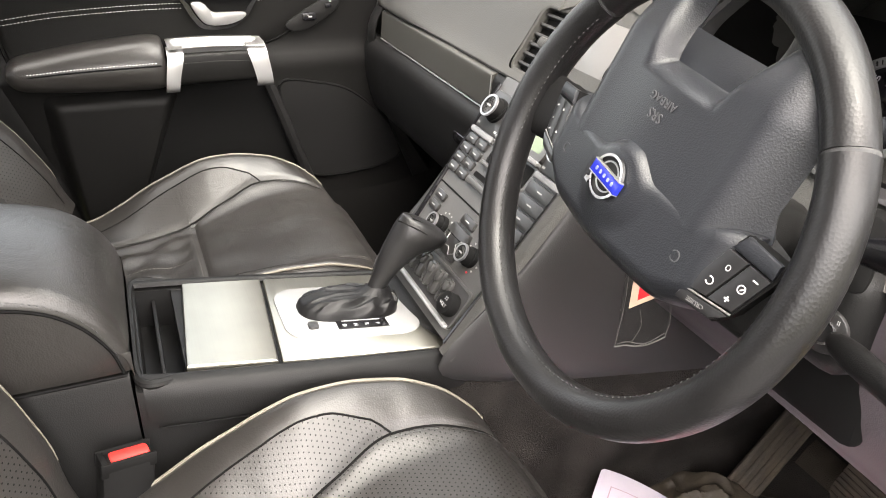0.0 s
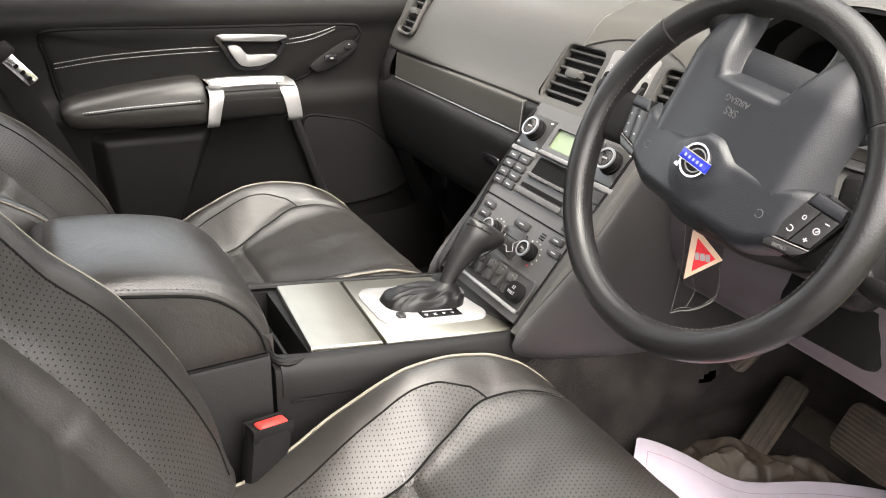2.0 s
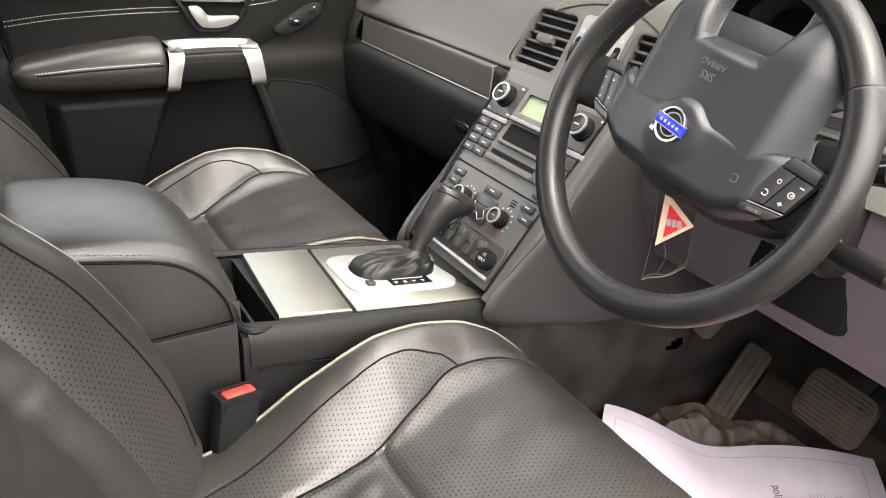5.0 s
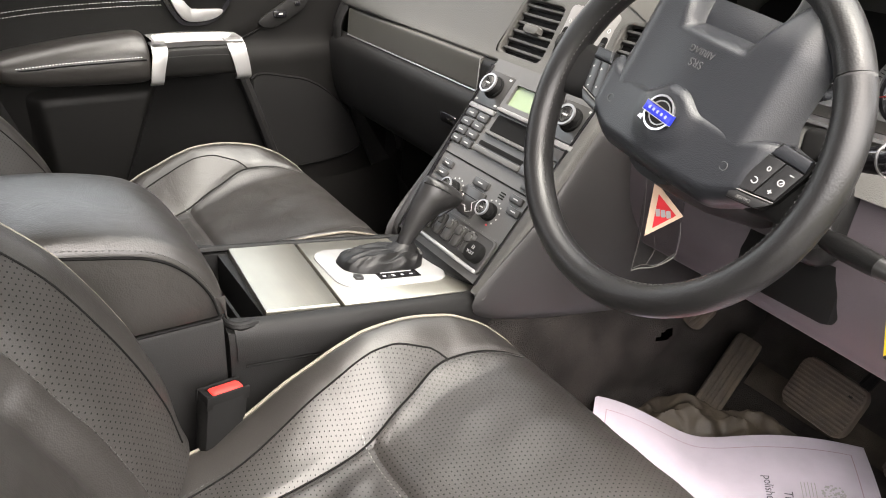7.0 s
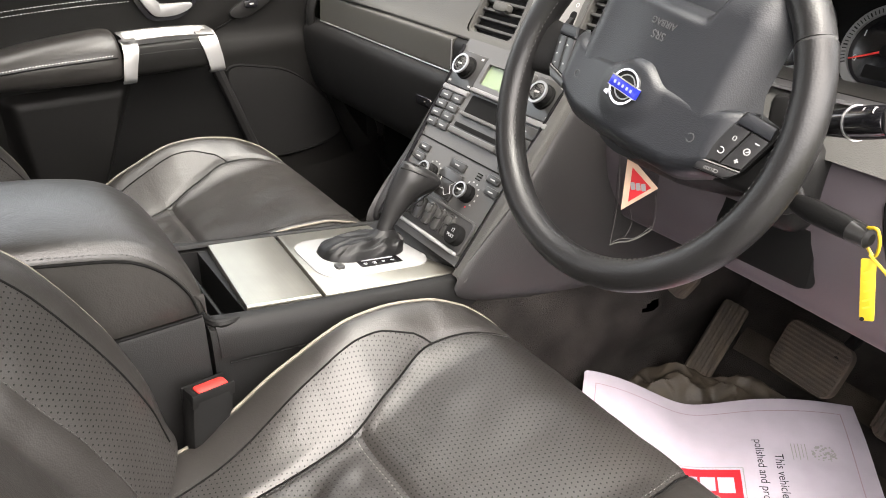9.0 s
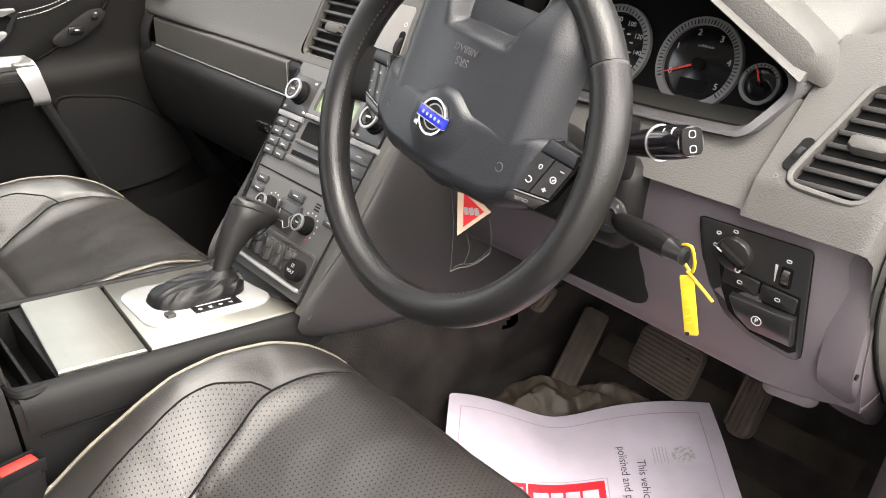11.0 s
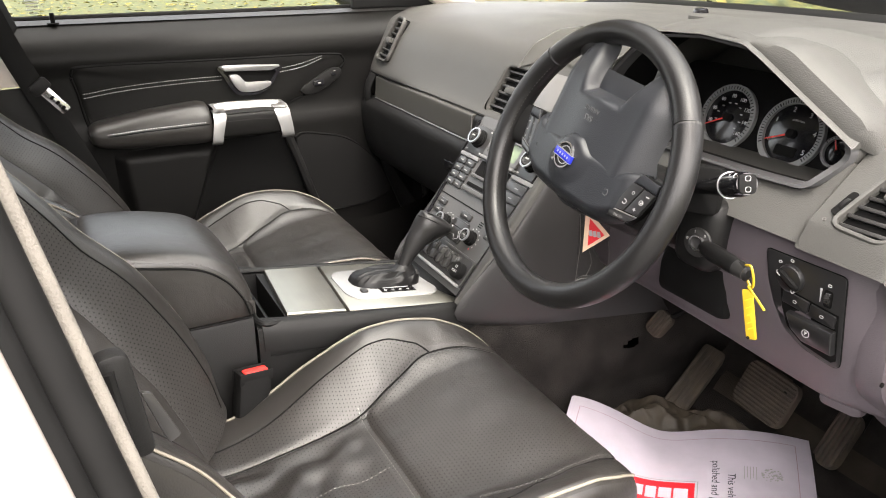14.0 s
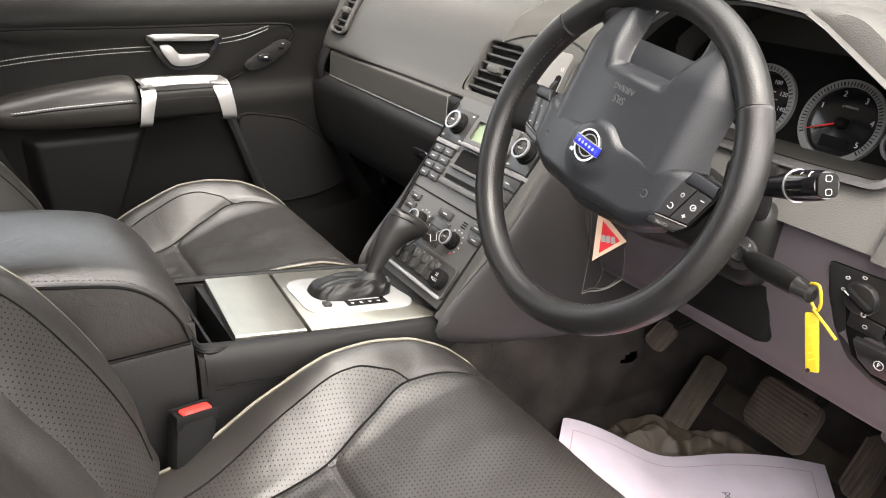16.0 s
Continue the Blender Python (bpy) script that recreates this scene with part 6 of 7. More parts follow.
        part("pod_line", tube([spot(0.0915, -0.0172, 0.0022).translation, spot(0.1290, -0.0122, 0.0018).translation], 0.0007, 6), BUTTON_LIGHT, pod, "thin silver line")
        if s > 0:
            part("wording", wording("CRUISE", 0.0042, spot(0.106, -0.0208, 0.0027, 187)), BUTTON_LIGHT, low)
            part("symbol", frame_slab(rounded(0.0034, 0.0042, 0.0016), rounded(0.0022, 0.0030, 0.001), 0.003, 0.0033, spot(0.1110, 0.0105)), WHITE_INK, pod)
            part("symbol", tube([spot(0.1055 + 0.0026 * math.cos(radians(a)), -0.0030 + 0.0026 * math.sin(radians(a)), 0.0032).translation for a in range(-150, 121, 18)], 0.0005, 5), WHITE_INK, pod)
            part("symbol", merge(slab(rounded(0.0040, 0.0011, 0.0003), 0.0024, 0.0028, spot(0.1215, -0.0055)), slab(rounded(0.0011, 0.0040, 0.0003), 0.0024, 0.0029, spot(0.1215, -0.0055))), WHITE_INK, pod)
            part("symbol", merge(frame_slab(circle(0.0030, 16), circle(0.0022, 16), 0.0024, 0.0028, spot(0.1255, 0.0050)), slab(rounded(0.0034, 0.0009, 0.0003), 0.0024, 0.0028, spot(0.1262, 0.0052, 0, 40))), WHITE_INK, pod)
            part("symbol", slab(rounded(0.0042, 0.0010, 0.0003), 0.0024, 0.0028, spot(0.1300, 0.0140)), WHITE_INK, pod)
        else:
            for u, v in ((0.1290, 0.0120), (0.1260, 0.0010), (0.1225, -0.0080)):
                part("symbol", slab(rounded(0.0030, 0.0012, 0.0004), 0.0024, 0.0028, spot(u, v, 0, 30)), WHITE_INK, pod)
            for u, v in ((0.1120, 0.0130), (0.1050, -0.0050)):
                part("symbol", slab([(-0.0018, -0.0012), (0.0018, 0.0), (-0.0018, 0.0012)], 0.003, 0.0034, spot(u, v)), WHITE_INK, pod)
    part("wording", wording("SRS", 0.0105, at2(HB, 0.0, 0.059, 0.0278, 180)), EMBOSS, pad)
    part("wording", wording("AIRBAG", 0.0085, at2(HB, 0.0, 0.070, 0.0278, 180)), EMBOSS, pad)
    for s in (-1, 1):
        part("horn_mark", frame_slab(circle(0.0042, 14), circle(0.0034, 14), 0, 0.0006, at2(HB, s * 0.077, -0.006, crown(0.077, -0.006) - 0.0002)), EMBOSS, pad)
    # leather-wrapped upper spokes that run from the pad's horns into the rim
    for a, half0, half1 in ((111, 0.017, 0.030), (53, 0.020, 0.032)):
        ca, sa = math.cos(radians(a)), math.sin(radians(a))
        sec = []
        for r, hw, h0, h1 in ((0.118, half0, -0.018, -0.004), (0.135, half0, -0.016, 0.000), (0.148, half0 * 1.1, -0.014, 0.005), (0.158, half0 * 1.35, -0.013, 0.009), (0.166, half1, -0.012, 0.011), (0.172, half1 * 1.25, -0.010, 0.010)):
            sec.append([WH @ Vector((r * ca - sa * hw * math.cos(q), r * sa + ca * hw * math.cos(q), (h0 + h1) / 2 + (h1 - h0) / 2 * math.sin(q))) for q in (2 * math.pi * k / 20 for k in range(20))])
        cols = [spline([c[j] for c in sec], 4) for j in range(20)]
        part("upper_spoke", loft([[c[i] for c in cols] for i in range(len(cols[0]))], closed=True, caps=True), LEATHER_RIM, w, "black leather upper spoke")

    # column behind the hub
    col = []
    for h, a, b, v in ((-0.012, 0.058, 0.048, -0.008), (-0.035, 0.056, 0.050, -0.010), (-0.06, 0.055, 0.050, -0.013), (-0.12, 0.055, 0.052, -0.018), (-0.22, 0.055, 0.050, -0.02)):
        col.append([WH @ Vector((a * math.cos(t) * (1 if abs(math.cos(t)) < 0.7 else 0.96), v + b * math.sin(t), h)) for t in (2 * math.pi * i / 28 for i in range(28))])
    part("column_shroud", loft(col, closed=True, caps=True), TRIM_DARK, w, "black steering column shroud")
    return w


steering_wheel()


def wiper_stalk():
    s = thing("wiper_stalk", (0.44, 0.73, 1.10), "black wiper stalk with silver ring and white symbols", "control stalk")
    a, b = Vector((0.425, 0.752, 1.090)), Vector((0.548, 0.700, 1.138))
    d = (b - a).normalized()
    part("boot", slab(rounded(0.050, 0.060, 0.008), -0.02, 0.006, plane_frame((0.425, 0.757, 1.086), 10, 30), 0.003), MATT_BLACK, s)
    body = part("stem", tube([a, a + d * 0.05, a + d * 0.085], lambda t: 0.008 + 0.006 * t, 16), GLOSS_BLACK, s)
    part("ring", tube([a + d * 0.0868, a + d * 0.0882], 0.0158, 28), KNOB_RING, s, "silver ring")
    tip = part("tip", tube([a + d * 0.085, a + d * 0.108, a + d * 0.122, a + d * 0.128], lambda t: 0.0148 - 0.0025 * t * t, 18), GLOSS_BLACK, s, "black rotary end")
    for i in range(7):
        part("mark", slab(rounded(0.0022, 0.006 - 0.0005 * i, 0.0005), 0, 0.0006, look(a + d * (0.040 + 0.005 * i) + Vector((0.003, -0.0085, 0.0085)), a + d * (0.040 + 0.005 * i))), WHITE_INK, body)
    e = a + d * 0.1285
    fm = look(e, e - d)
    part("end_cap", slab(rounded(0.020, 0.022, 0.005), 0.0, 0.002, fm, 0.001), RUBBER, tip)
    for u in (-0.006, 0.006):
        part("symbol", frame_slab(rounded(0.0065, 0.0060, 0.002), rounded(0.0054, 0.0049, 0.0016), 0.002, 0.0024, at2(fm, 0, u)), WHITE_INK, tip)
    for u in (0.0, 0.012):
        part("symbol", frame_slab(rounded(0.008, 0.007, 0.002), rounded(0.006, 0.005, 0.0015), 0, 0.0006, look(a + d * (0.100 + u) + Vector((0.002, -0.009, 0.0115)), a + d * (0.100 + u))), WHITE_INK, tip)
    return s


wiper_stalk()


def ignition():
    g = thing("ignition_lock", (0.42, 0.78, 1.0), "ignition lock in a black housing beside the column", "ignition lock")
    part("housing", box(0.412, 0.80, 1.018, 0.074, 0.07, 0.100, 0.022, None, 4), TRIM_DARK, g)
    # solid black box painting the shade of the column opening, no cavity behind
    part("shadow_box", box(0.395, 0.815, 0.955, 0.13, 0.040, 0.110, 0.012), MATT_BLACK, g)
    m = plane_frame((0.428, 0.764, 1.014), 5, 12)
    part("collar", slab(circle(0.0195, 32), 0, 0.004, m, 0.002), TRIM_MID, g, "grey lock collar")
    part("ring", frame_slab(circle(0.0105, 28), circle(0.0085, 28), 0.003, 0.007, m), CHROME, g, "chrome lock ring")
    for k, ch in enumerate(("0", "I", "II")):
        a = radians(170 - 60 * k)
        part("mark", wording(ch, 0.0055, at2(m, 0.0148 * math.cos(a), 0.0148 * math.sin(a), 0.0042)), WHITE_INK, g)
    return g


ignition()


def car_key():
    k = thing("car_key", (0.47, 0.755, 1.01), "car key in the lock with a yellow tag hanging from it", "car key")
    a, b = Vector((0.430, 0.760, 1.014)), Vector((0.533, 0.738, 1.016))
    d = (b - a).normalized()
    sec = []
    for t, w, h in ((0.10, 0.006, 0.006), (0.18, 0.009, 0.010), (0.35, 0.0095, 0.0125), (0.65, 0.009, 0.0120), (0.86, 0.0085, 0.0108), (0.97, 0.008, 0.010), (1.0, 0.004, 0.006)):
        p = a.lerp(b, t)
        sec.append([p + Vector((0, 0, 1)) * h * math.sin(q) + d.cross(Vector((0, 0, 1))) * w * math.cos(q) for q in (2 * math.pi * i / 16 for i in range(16))])
    part("fob", loft(sec, closed=True, caps=True), TRIM_DARK, k, "black key fob")
    part("end_cap", tube([a.lerp(b, 0.80), a.lerp(b, 0.97)], lambda t: 0.0112 - 0.002 * t, 14), BUTTON, k, "scuffed grey end")
    tie = spline([b + Vector((-0.006, 0, 0.010)), b + Vector((0.004, -0.003, 0.012)), b + Vector((0.008, 0.0, -0.004)), b + Vector((0.004, 0.004, -0.016)), b + Vector((-0.006, 0.004, -0.006)), b + Vector((-0.006, 0, 0.010))], 6)
    part("tie", tube(tie, 0.0016, 8), YELLOW, k, "yellow plastic tie")
    part("tie_tail", tube([b + Vector((0.002, 0, -0.014)), b + Vector((0.020, -0.004, -0.022)), b + Vector((0.034, -0.006, -0.030))], 0.0015, 6), YELLOW, k)
    m = plane_frame(b + Vector((0.008, 0.004, -0.050)), -4, 25) @ pose(0, 0, 0, 0, 0, 12)
    tg = part("tag", slab(rounded(0.0125, 0.066, 0.002), -0.0008, 0.0008, m, 0.0004), YELLOW, k, "yellow plastic tag with scribbled marks")
    for i, v in enumerate((0.020, 0.010, 0.0, -0.010, -0.018)):
        part("mark", slab(rounded(0.0085 - 0.001 * (i % 3), 0.0016, 0.0004), 0.0008, 0.0011, at2(m, 0.0, v, 0, 25)), mat("faint_tag_ink", (0.5, 0.36, 0.02), 0.6) if i == 0 else bpy.data.materials["faint_tag_ink"], tg)
    part("hole", slab(circle(0.0022, 12), 0.0008, 0.0011, at2(m, -0.004, -0.031)), TRIM_DARK, tg)
    return k


car_key()


def air_freshener():
    f = thing("hanging_card", (0.281, 0.715, 0.96), "orange and red card in a clear sachet hanging under the wheel", "card")
    m = plane_frame((0.281, 0.715, 0.965), 0, 35)
    part("film", slab([(-0.026, 0.060), (0.020, 0.060), (0.022, -0.032), (0.004, -0.050), (-0.024, -0.064)], -0.0012, 0.0, m), FILM, f, "clear plastic sachet")
    cd = part("card", slab([(-0.0165, 0.055), (0.0215, 0.0185), (-0.0165, -0.0150)], 0.0003, 0.0013, m), CARDBOARD, f, "pale orange card")
    part("red_field", slab([(-0.0095, 0.040), (0.0140, 0.0180), (-0.0095, -0.0030)], 0.0014, 0.0018, m), RED_INK, cd)
    for line, r in ((((-0.024, -0.063), (-0.014, -0.057), (-0.004, -0.054), (0.008, -0.047), (0.022, -0.033)), 0.0009), (((-0.022, -0.059), (-0.012, -0.052), (0.004, -0.048), (0.021, -0.029)), 0.0004)):
        part("sealed_edge", tube(spline([m @ Vector((u, v, 0.0006)) for u, v in line], 4), r, 6), THREAD, f, "crimped clear edge of the sachet")
    # glints on the clear film's edges and fold, drawn as thin grey bars
    for line in (((-0.026, 0.058), (-0.021, 0.0), (-0.024, -0.062)), ((0.020, 0.010), (0.0235, -0.012), (0.022, -0.032)), ((-0.006, -0.012), (-0.002, -0.030), (-0.008, -0.050))):
        part("fold", tube(spline([m @ Vector((u, v, 0.0006)) for u, v in line], 4), 0.0003, 5), THREAD, f, "thin grey bar painting a glint along the sachet's edge or fold")
    for i in range(3):
        part("block", slab(rounded(0.005, 0.009, 0.001), 0.0018, 0.0022, at2(m, -0.0065 + 0.0060 * i, 0.0175, 0, 14)), WHITE_INK, cd)
    return f


air_freshener()

# ---- seats ----
SX, LEAN = 0.348, 28.0  # driver seat's middle, recline of its back


def cushion_edge(y):
    return curve_at([(0.10, 0.206), (0.20, 0.208), (0.35, 0.212), (0.48, 0.212), (0.56, 0.204), (0.60, 0.186), (0.625, 0.15)], y)


def cushion_seam(y):
    return curve_at([(0.10, 0.090), (0.20, 0.096), (0.36, 0.112), (0.42, 0.134), (0.48, 0.156), (0.54, 0.155), (0.58, 0.147), (0.60, 0.142), (0.625, 0.122)], y)


def cushion_z(x, y):
    """Height of the cushion's cover at x off its middle."""
    a = abs(x)
    zc = curve_at([(0.10, 0.742), (0.20, 0.738), (0.34, 0.744), (0.40, 0.762), (0.50, 0.782), (0.56, 0.786), (0.60, 0.774), (0.625, 0.745)], y)
    ze, zs = cushion_edge(y), cushion_seam(y)
    b = curve_at([(0.10, 0.0), (0.20, 0.006), (0.26, 0.030), (0.31, 0.056), (0.37, 0.072), (0.45, 0.064), (0.52, 0.041), (0.57, 0.016), (0.61, -0.002), (0.625, -0.006)], y)
    if x > 0:
        b *= 0.75
    t = min(max((a - zs * 0.78) / max(ze - zs * 0.78, 0.01), 0), 1)
    bump = b * smooth_step(0, 0.92, t)
    drop = 0.006 * smooth_step(0.95, 1.0, a / ze)
    groove = 0.0045 * math.exp(-((a - zs) / 0.0045) ** 2)
    cross = 0.006 * math.exp(-((y - 0.365) / 0.006) ** 2) * (1 if a < zs else 0)
    wrinkle = 0.0022 * noise.noise(Vector((x * 24, y * 18, 1.3))) + (0.008 * noise.noise(Vector((x * 30 + y * 14, y * 20 - x * 9, 5.0))) * smooth_step(0.36, 0.32, y) * smooth_step(zs, zs * 0.6, a))
    return zc + bump - drop - groove - cross + wrinkle


def back_point(x, s):
    """A place on the backrest's cover: x off its middle, s metres up along it."""
    half = curve_at([(0.0, 0.215), (0.2, 0.228), (0.4, 0.230), (0.58, 0.215), (0.66, 0.19)], s)
    a = abs(x) / half
    bol = curve_at([(0.0, 0.068), (0.07, 0.082), (0.14, 0.086), (0.236, 0.084), (0.306, 0.068), (0.41, 0.056), (0.66, 0.02)], s)
    f = bol * math.sin(math.pi * min(max((a - 0.42) / 0.58, 0), 1) * 0.56) * 1.05 - 0.006 * smooth_step(0.95, 1.0, a)
    f -= 0.004 * math.exp(-((abs(x) - 0.118 - 0.02 * s) / 0.004) ** 2)
    f -= 0.004 * math.exp(-((s - 0.22) / 0.005) ** 2) * (1 if abs(x) < 0.12 else 0)
    f += 0.0014 * noise.noise(Vector((x * 25, s * 20, 7)))
    f += curve_at([(0, 0.0), (0.15, 0.012), (0.35, 0.010), (0.66, 0.0)], s)
    lean = radians(LEAN)
    n, up = Vector((0, math.cos(lean), math.sin(lean))), Vector((0, -math.sin(lean), math.cos(lean)))
    return Vector((SX + x, 0.128, 0.735)) + up * s + n * f


def car_seat(label):
    s = thing("car_seat", (SX, 0.3, 0.54), label, "car seat", "front seats")
    y0, y1 = 0.10, 0.622

    def zone(f0, f1):
        def fn(u, v):
            y = y0 + (y1 - y0) * v
            a, b = f0(y), f1(y)
            x = a + (b - a) * u
            return (SX + x, y, cushion_z(x, y))
        return fn

    uvf = lambda co: (co.x, co.y + co.z * 0.5)
    part("cushion_centre", patch(zone(lambda y: -cushion_seam(y), lambda y: cushion_seam(y)), 70, 110, uv=uvf), LEATHER_PERF, s, "perforated black leather cushion")
    for k in (-1, 1):
        facet = lambda y: cushion_seam(y) + (cushion_edge(y) - cushion_seam(y)) * curve_at([(0.10, 0.35), (0.2, 0.45), (0.36, 0.62), (0.43, 0.55), (0.475, 0.22), (0.49, 0.02), (0.63, 0.01)], y)
        part("bolster_panel", patch(zone(lambda y: k * cushion_seam(y), lambda y: k * facet(y)), 14, 110, uv=uvf), LEATHER_PERF, s, "perforated bolster panel")
        part("bolster", patch(zone(lambda y: k * facet(y), lambda y: k * cushion_edge(y)), 26, 110, uv=uvf), LEATHER, s, "smooth black leather bolster")
        ys = [0.12 + 0.37 * i / 40 for i in range(41)]
        line = [Vector((SX + k * facet(y), y, cushion_z(k * facet(y), y) - 0.0002)) for y in ys]
        part("seam", tube(line, 0.0013, 6), MATT_BLACK, s)
        part("stitching", dashes([p + Vector((k * 0.0045, 0, 0.0012)) for p in line], 0.0045, 0.0018, 0.0007), THREAD_DARK, s)
        ys = [0.14 + 0.47 * i / 50 for i in range(51)]
        part("centre_seam", tube([Vector((SX + k * cushion_seam(y), y, cushion_z(k * cushion_seam(y), y) + 0.0002)) for y in ys], 0.0015, 6), MATT_BLACK, s)
        line = [Vector((SX + k * (cushion_seam(y) - 0.005), y, cushion_z(k * (cushion_seam(y) - 0.005), y) + 0.0006)) for y in ys]
        part("stitching", dashes(line, 0.0045, 0.0018, 0.0007), THREAD_DARK, s)
        # cream piping on the bolster's edge
        ys = [0.16 + 0.445 * i / 50 for i in range(51)]
        line = [Vector((SX + k * (cushion_edge(y) - 0.004), y, cushion_z(k * (cushion_edge(y) - 0.006), y) + 0.001)) for y in ys]
        part("piping", tube(line, 0.0019, 8), PIPING, s, "cream piping")
        # outer side
        rows = []
        for i in range(41):
            y = y0 + (y1 - y0) * i / 40
            e = cushion_edge(y)
            z = cushion_z(k * e, y)
            rows.append([(SX + k * e, y, z), (SX + k * (e + 0.006), y, z - 0.012), (SX + k * (e + 0.006), y, z - 0.05), (SX + k * (e - 0.004), y, 0.66), (SX + k * (e - 0.02), y, 0.60)])
        part("side", loft([spline(r, 3) for r in rows]), LEATHER, s)
    cr = [Vector((SX + x, 0.358, cushion_z(x, 0.358) + 0.0006)) for x in [-0.12 + 0.24 * i / 40 for i in range(41)]]
    part("cross_stitching", dashes(cr, 0.0045, 0.0018, 0.0007), THREAD, s)
    mid = [Vector((SX + 0.0 + 0.002, y, cushion_z(0.002, y) + 0.0006)) for y in [0.12 + 0.24 * i / 20 for i in range(21)]]
    part("centre_stitching", dashes(mid, 0.0045, 0.0018, 0.0008), THREAD, s)
    # front roll
    rows = []
    for i in range(41):
        q = i / 40
        x = -0.15 + 0.30 * q
        z = cushion_z(x, y1)
        rows.append([(SX + x, y1, z), (SX + x, y1 + 0.012, z - 0.012), (SX + x * 1.05, y1 + 0.014, z - 0.05), (SX + x * 1.08, y1 - 0.01, 0.64), (SX + x * 1.08, y1 - 0.04, 0.60)])
    part("front_roll", loft([spline(r, 3) for r in rows]), LEATHER, s)
    part("base", box(SX, 0.34, 0.585, 0.34, 0.46, 0.08, 0.02), MATT_BLACK, s)
    for k in (-1, 1):
        part("rail", box(SX + k * 0.17, 0.34, 0.535, 0.05, 0.60, 0.03, 0.005), TRIM_DARK, s)

    # backrest
    def bzone(f0, f1, s0=0.0, s1=0.66):
        def fn(u, v):
            t = s0 + (s1 - s0) * v
            a, b = f0(t), f1(t)
            return back_point(a + (b - a) * u, t)
        return fn

    half = lambda t: curve_at([(0.0, 0.215), (0.2, 0.228), (0.4, 0.230), (0.58, 0.215), (0.66, 0.19)], t)
    bs = lambda t: 0.118 + 0.02 * t
    uvb = lambda co: (co.x, co.z * 1.1)
    part("backrest_centre", patch(bzone(lambda t: -bs(t), bs), 50, 80, uv=uvb), LEATHER, s, "smooth black leather backrest")
    for k in (-1, 1):
        fa = lambda t: bs(t) + 0.055
        part("backrest_panel", patch(bzone(lambda t: k * bs(t), lambda t: k * fa(t)), 14, 80, uv=uvb), LEATHER_PERF, s, "perforated backrest panel")
        part("backrest_bolster", patch(bzone(lambda t: k * fa(t), lambda t: k * half(t)), 18, 80, uv=uvb), LEATHER, s)
        line = [back_point(k * fa(t), t) for t in [0.02 + 0.6 * i / 50 for i in range(51)]]
        part("seam", tube(line, 0.0013, 6), MATT_BLACK, s)
        line = [back_point(k * (half(t) - 0.006), t) + Vector((0, 0.001, 0.001)) for t in [0.05 + 0.58 * i / 50 for i in range(51)]]
        part("piping", tube(line, 0.0014, 8), PIPING, s, "cream piping")
        line = [back_point(k * bs(t), t) + Vector((0, 0.001, 0.001)) for t in [0.02 + 0.6 * i / 50 for i in range(51)]]
        part("stitching", dashes(line, 0.0045, 0.0018, 0.0007), THREAD_DARK, s)
        rows = []
        for i in range(41):
            t = 0.66 * i / 40
            p = back_point(k * half(t), t)
            back = Vector((0, -math.cos(radians(LEAN)), -math.sin(radians(LEAN))))
            rows.append([p, p + back * 0.03 + Vector((k * 0.006, 0, 0)), p + back * 0.09, p + back * 0.13 + Vector((-k * 0.03, 0, 0))])
        part("backrest_side", loft([spline(r, 3) for r in rows]), LEATHER, s)
    back = Vector((0, -math.cos(radians(LEAN)), -math.sin(radians(LEAN)))) * 0.13
    part("backrest_shell", loft([[back_point(x, t) + back for x in (-0.2, -0.1, 0, 0.1, 0.2)] for t in (0, 0.2, 0.4, 0.6, 0.66)]), TRIM_DARK, s)
    part("backrest_top", loft([[back_point(x, 0.66) + back * q + Vector((0, 0, 0.02 * math.sin(math.pi * q))) for x in (-0.19, -0.1, 0, 0.1, 0.19)] for q in (0, 0.25, 0.5, 0.75, 1)]), LEATHER, s)
    return s


car_seat("black leather driver seat with perforated panels and cream piping")
SX, LEAN = -0.354, 39.0
car_seat("black leather passenger seat with its back reclined further")
SX, LEAN = 0.348, 28.0


def seat_belt_buckle():
    b = thing("seat_belt_buckle", (0.138, 0.225, 0.70), "black seat belt buckle with a red release button", "seat belt buckle")
    m = pose(0.138, 0.228, 0.742, -8, 0, 14)
    part("body", merge(box(0, 0, 0, 0.026, 0.052, 0.13, 0.008, m)), RUBBER, b)
    part("release_button", box(0, 0.003, 0.0605, 0.017, 0.038, 0.014, 0.004, m), RED_PLASTIC, b, "red release button")
    for x in (-0.0108, 0.0108):
        part("cheek", box(x, 0, 0.060, 0.0035, 0.052, 0.016, 0.0015, m), RUBBER, b)
    part("slot_lip", box(0, -0.022, 0.061, 0.020, 0.006, 0.014, 0.002, m), RUBBER, b)
    return b


seat_belt_buckle()

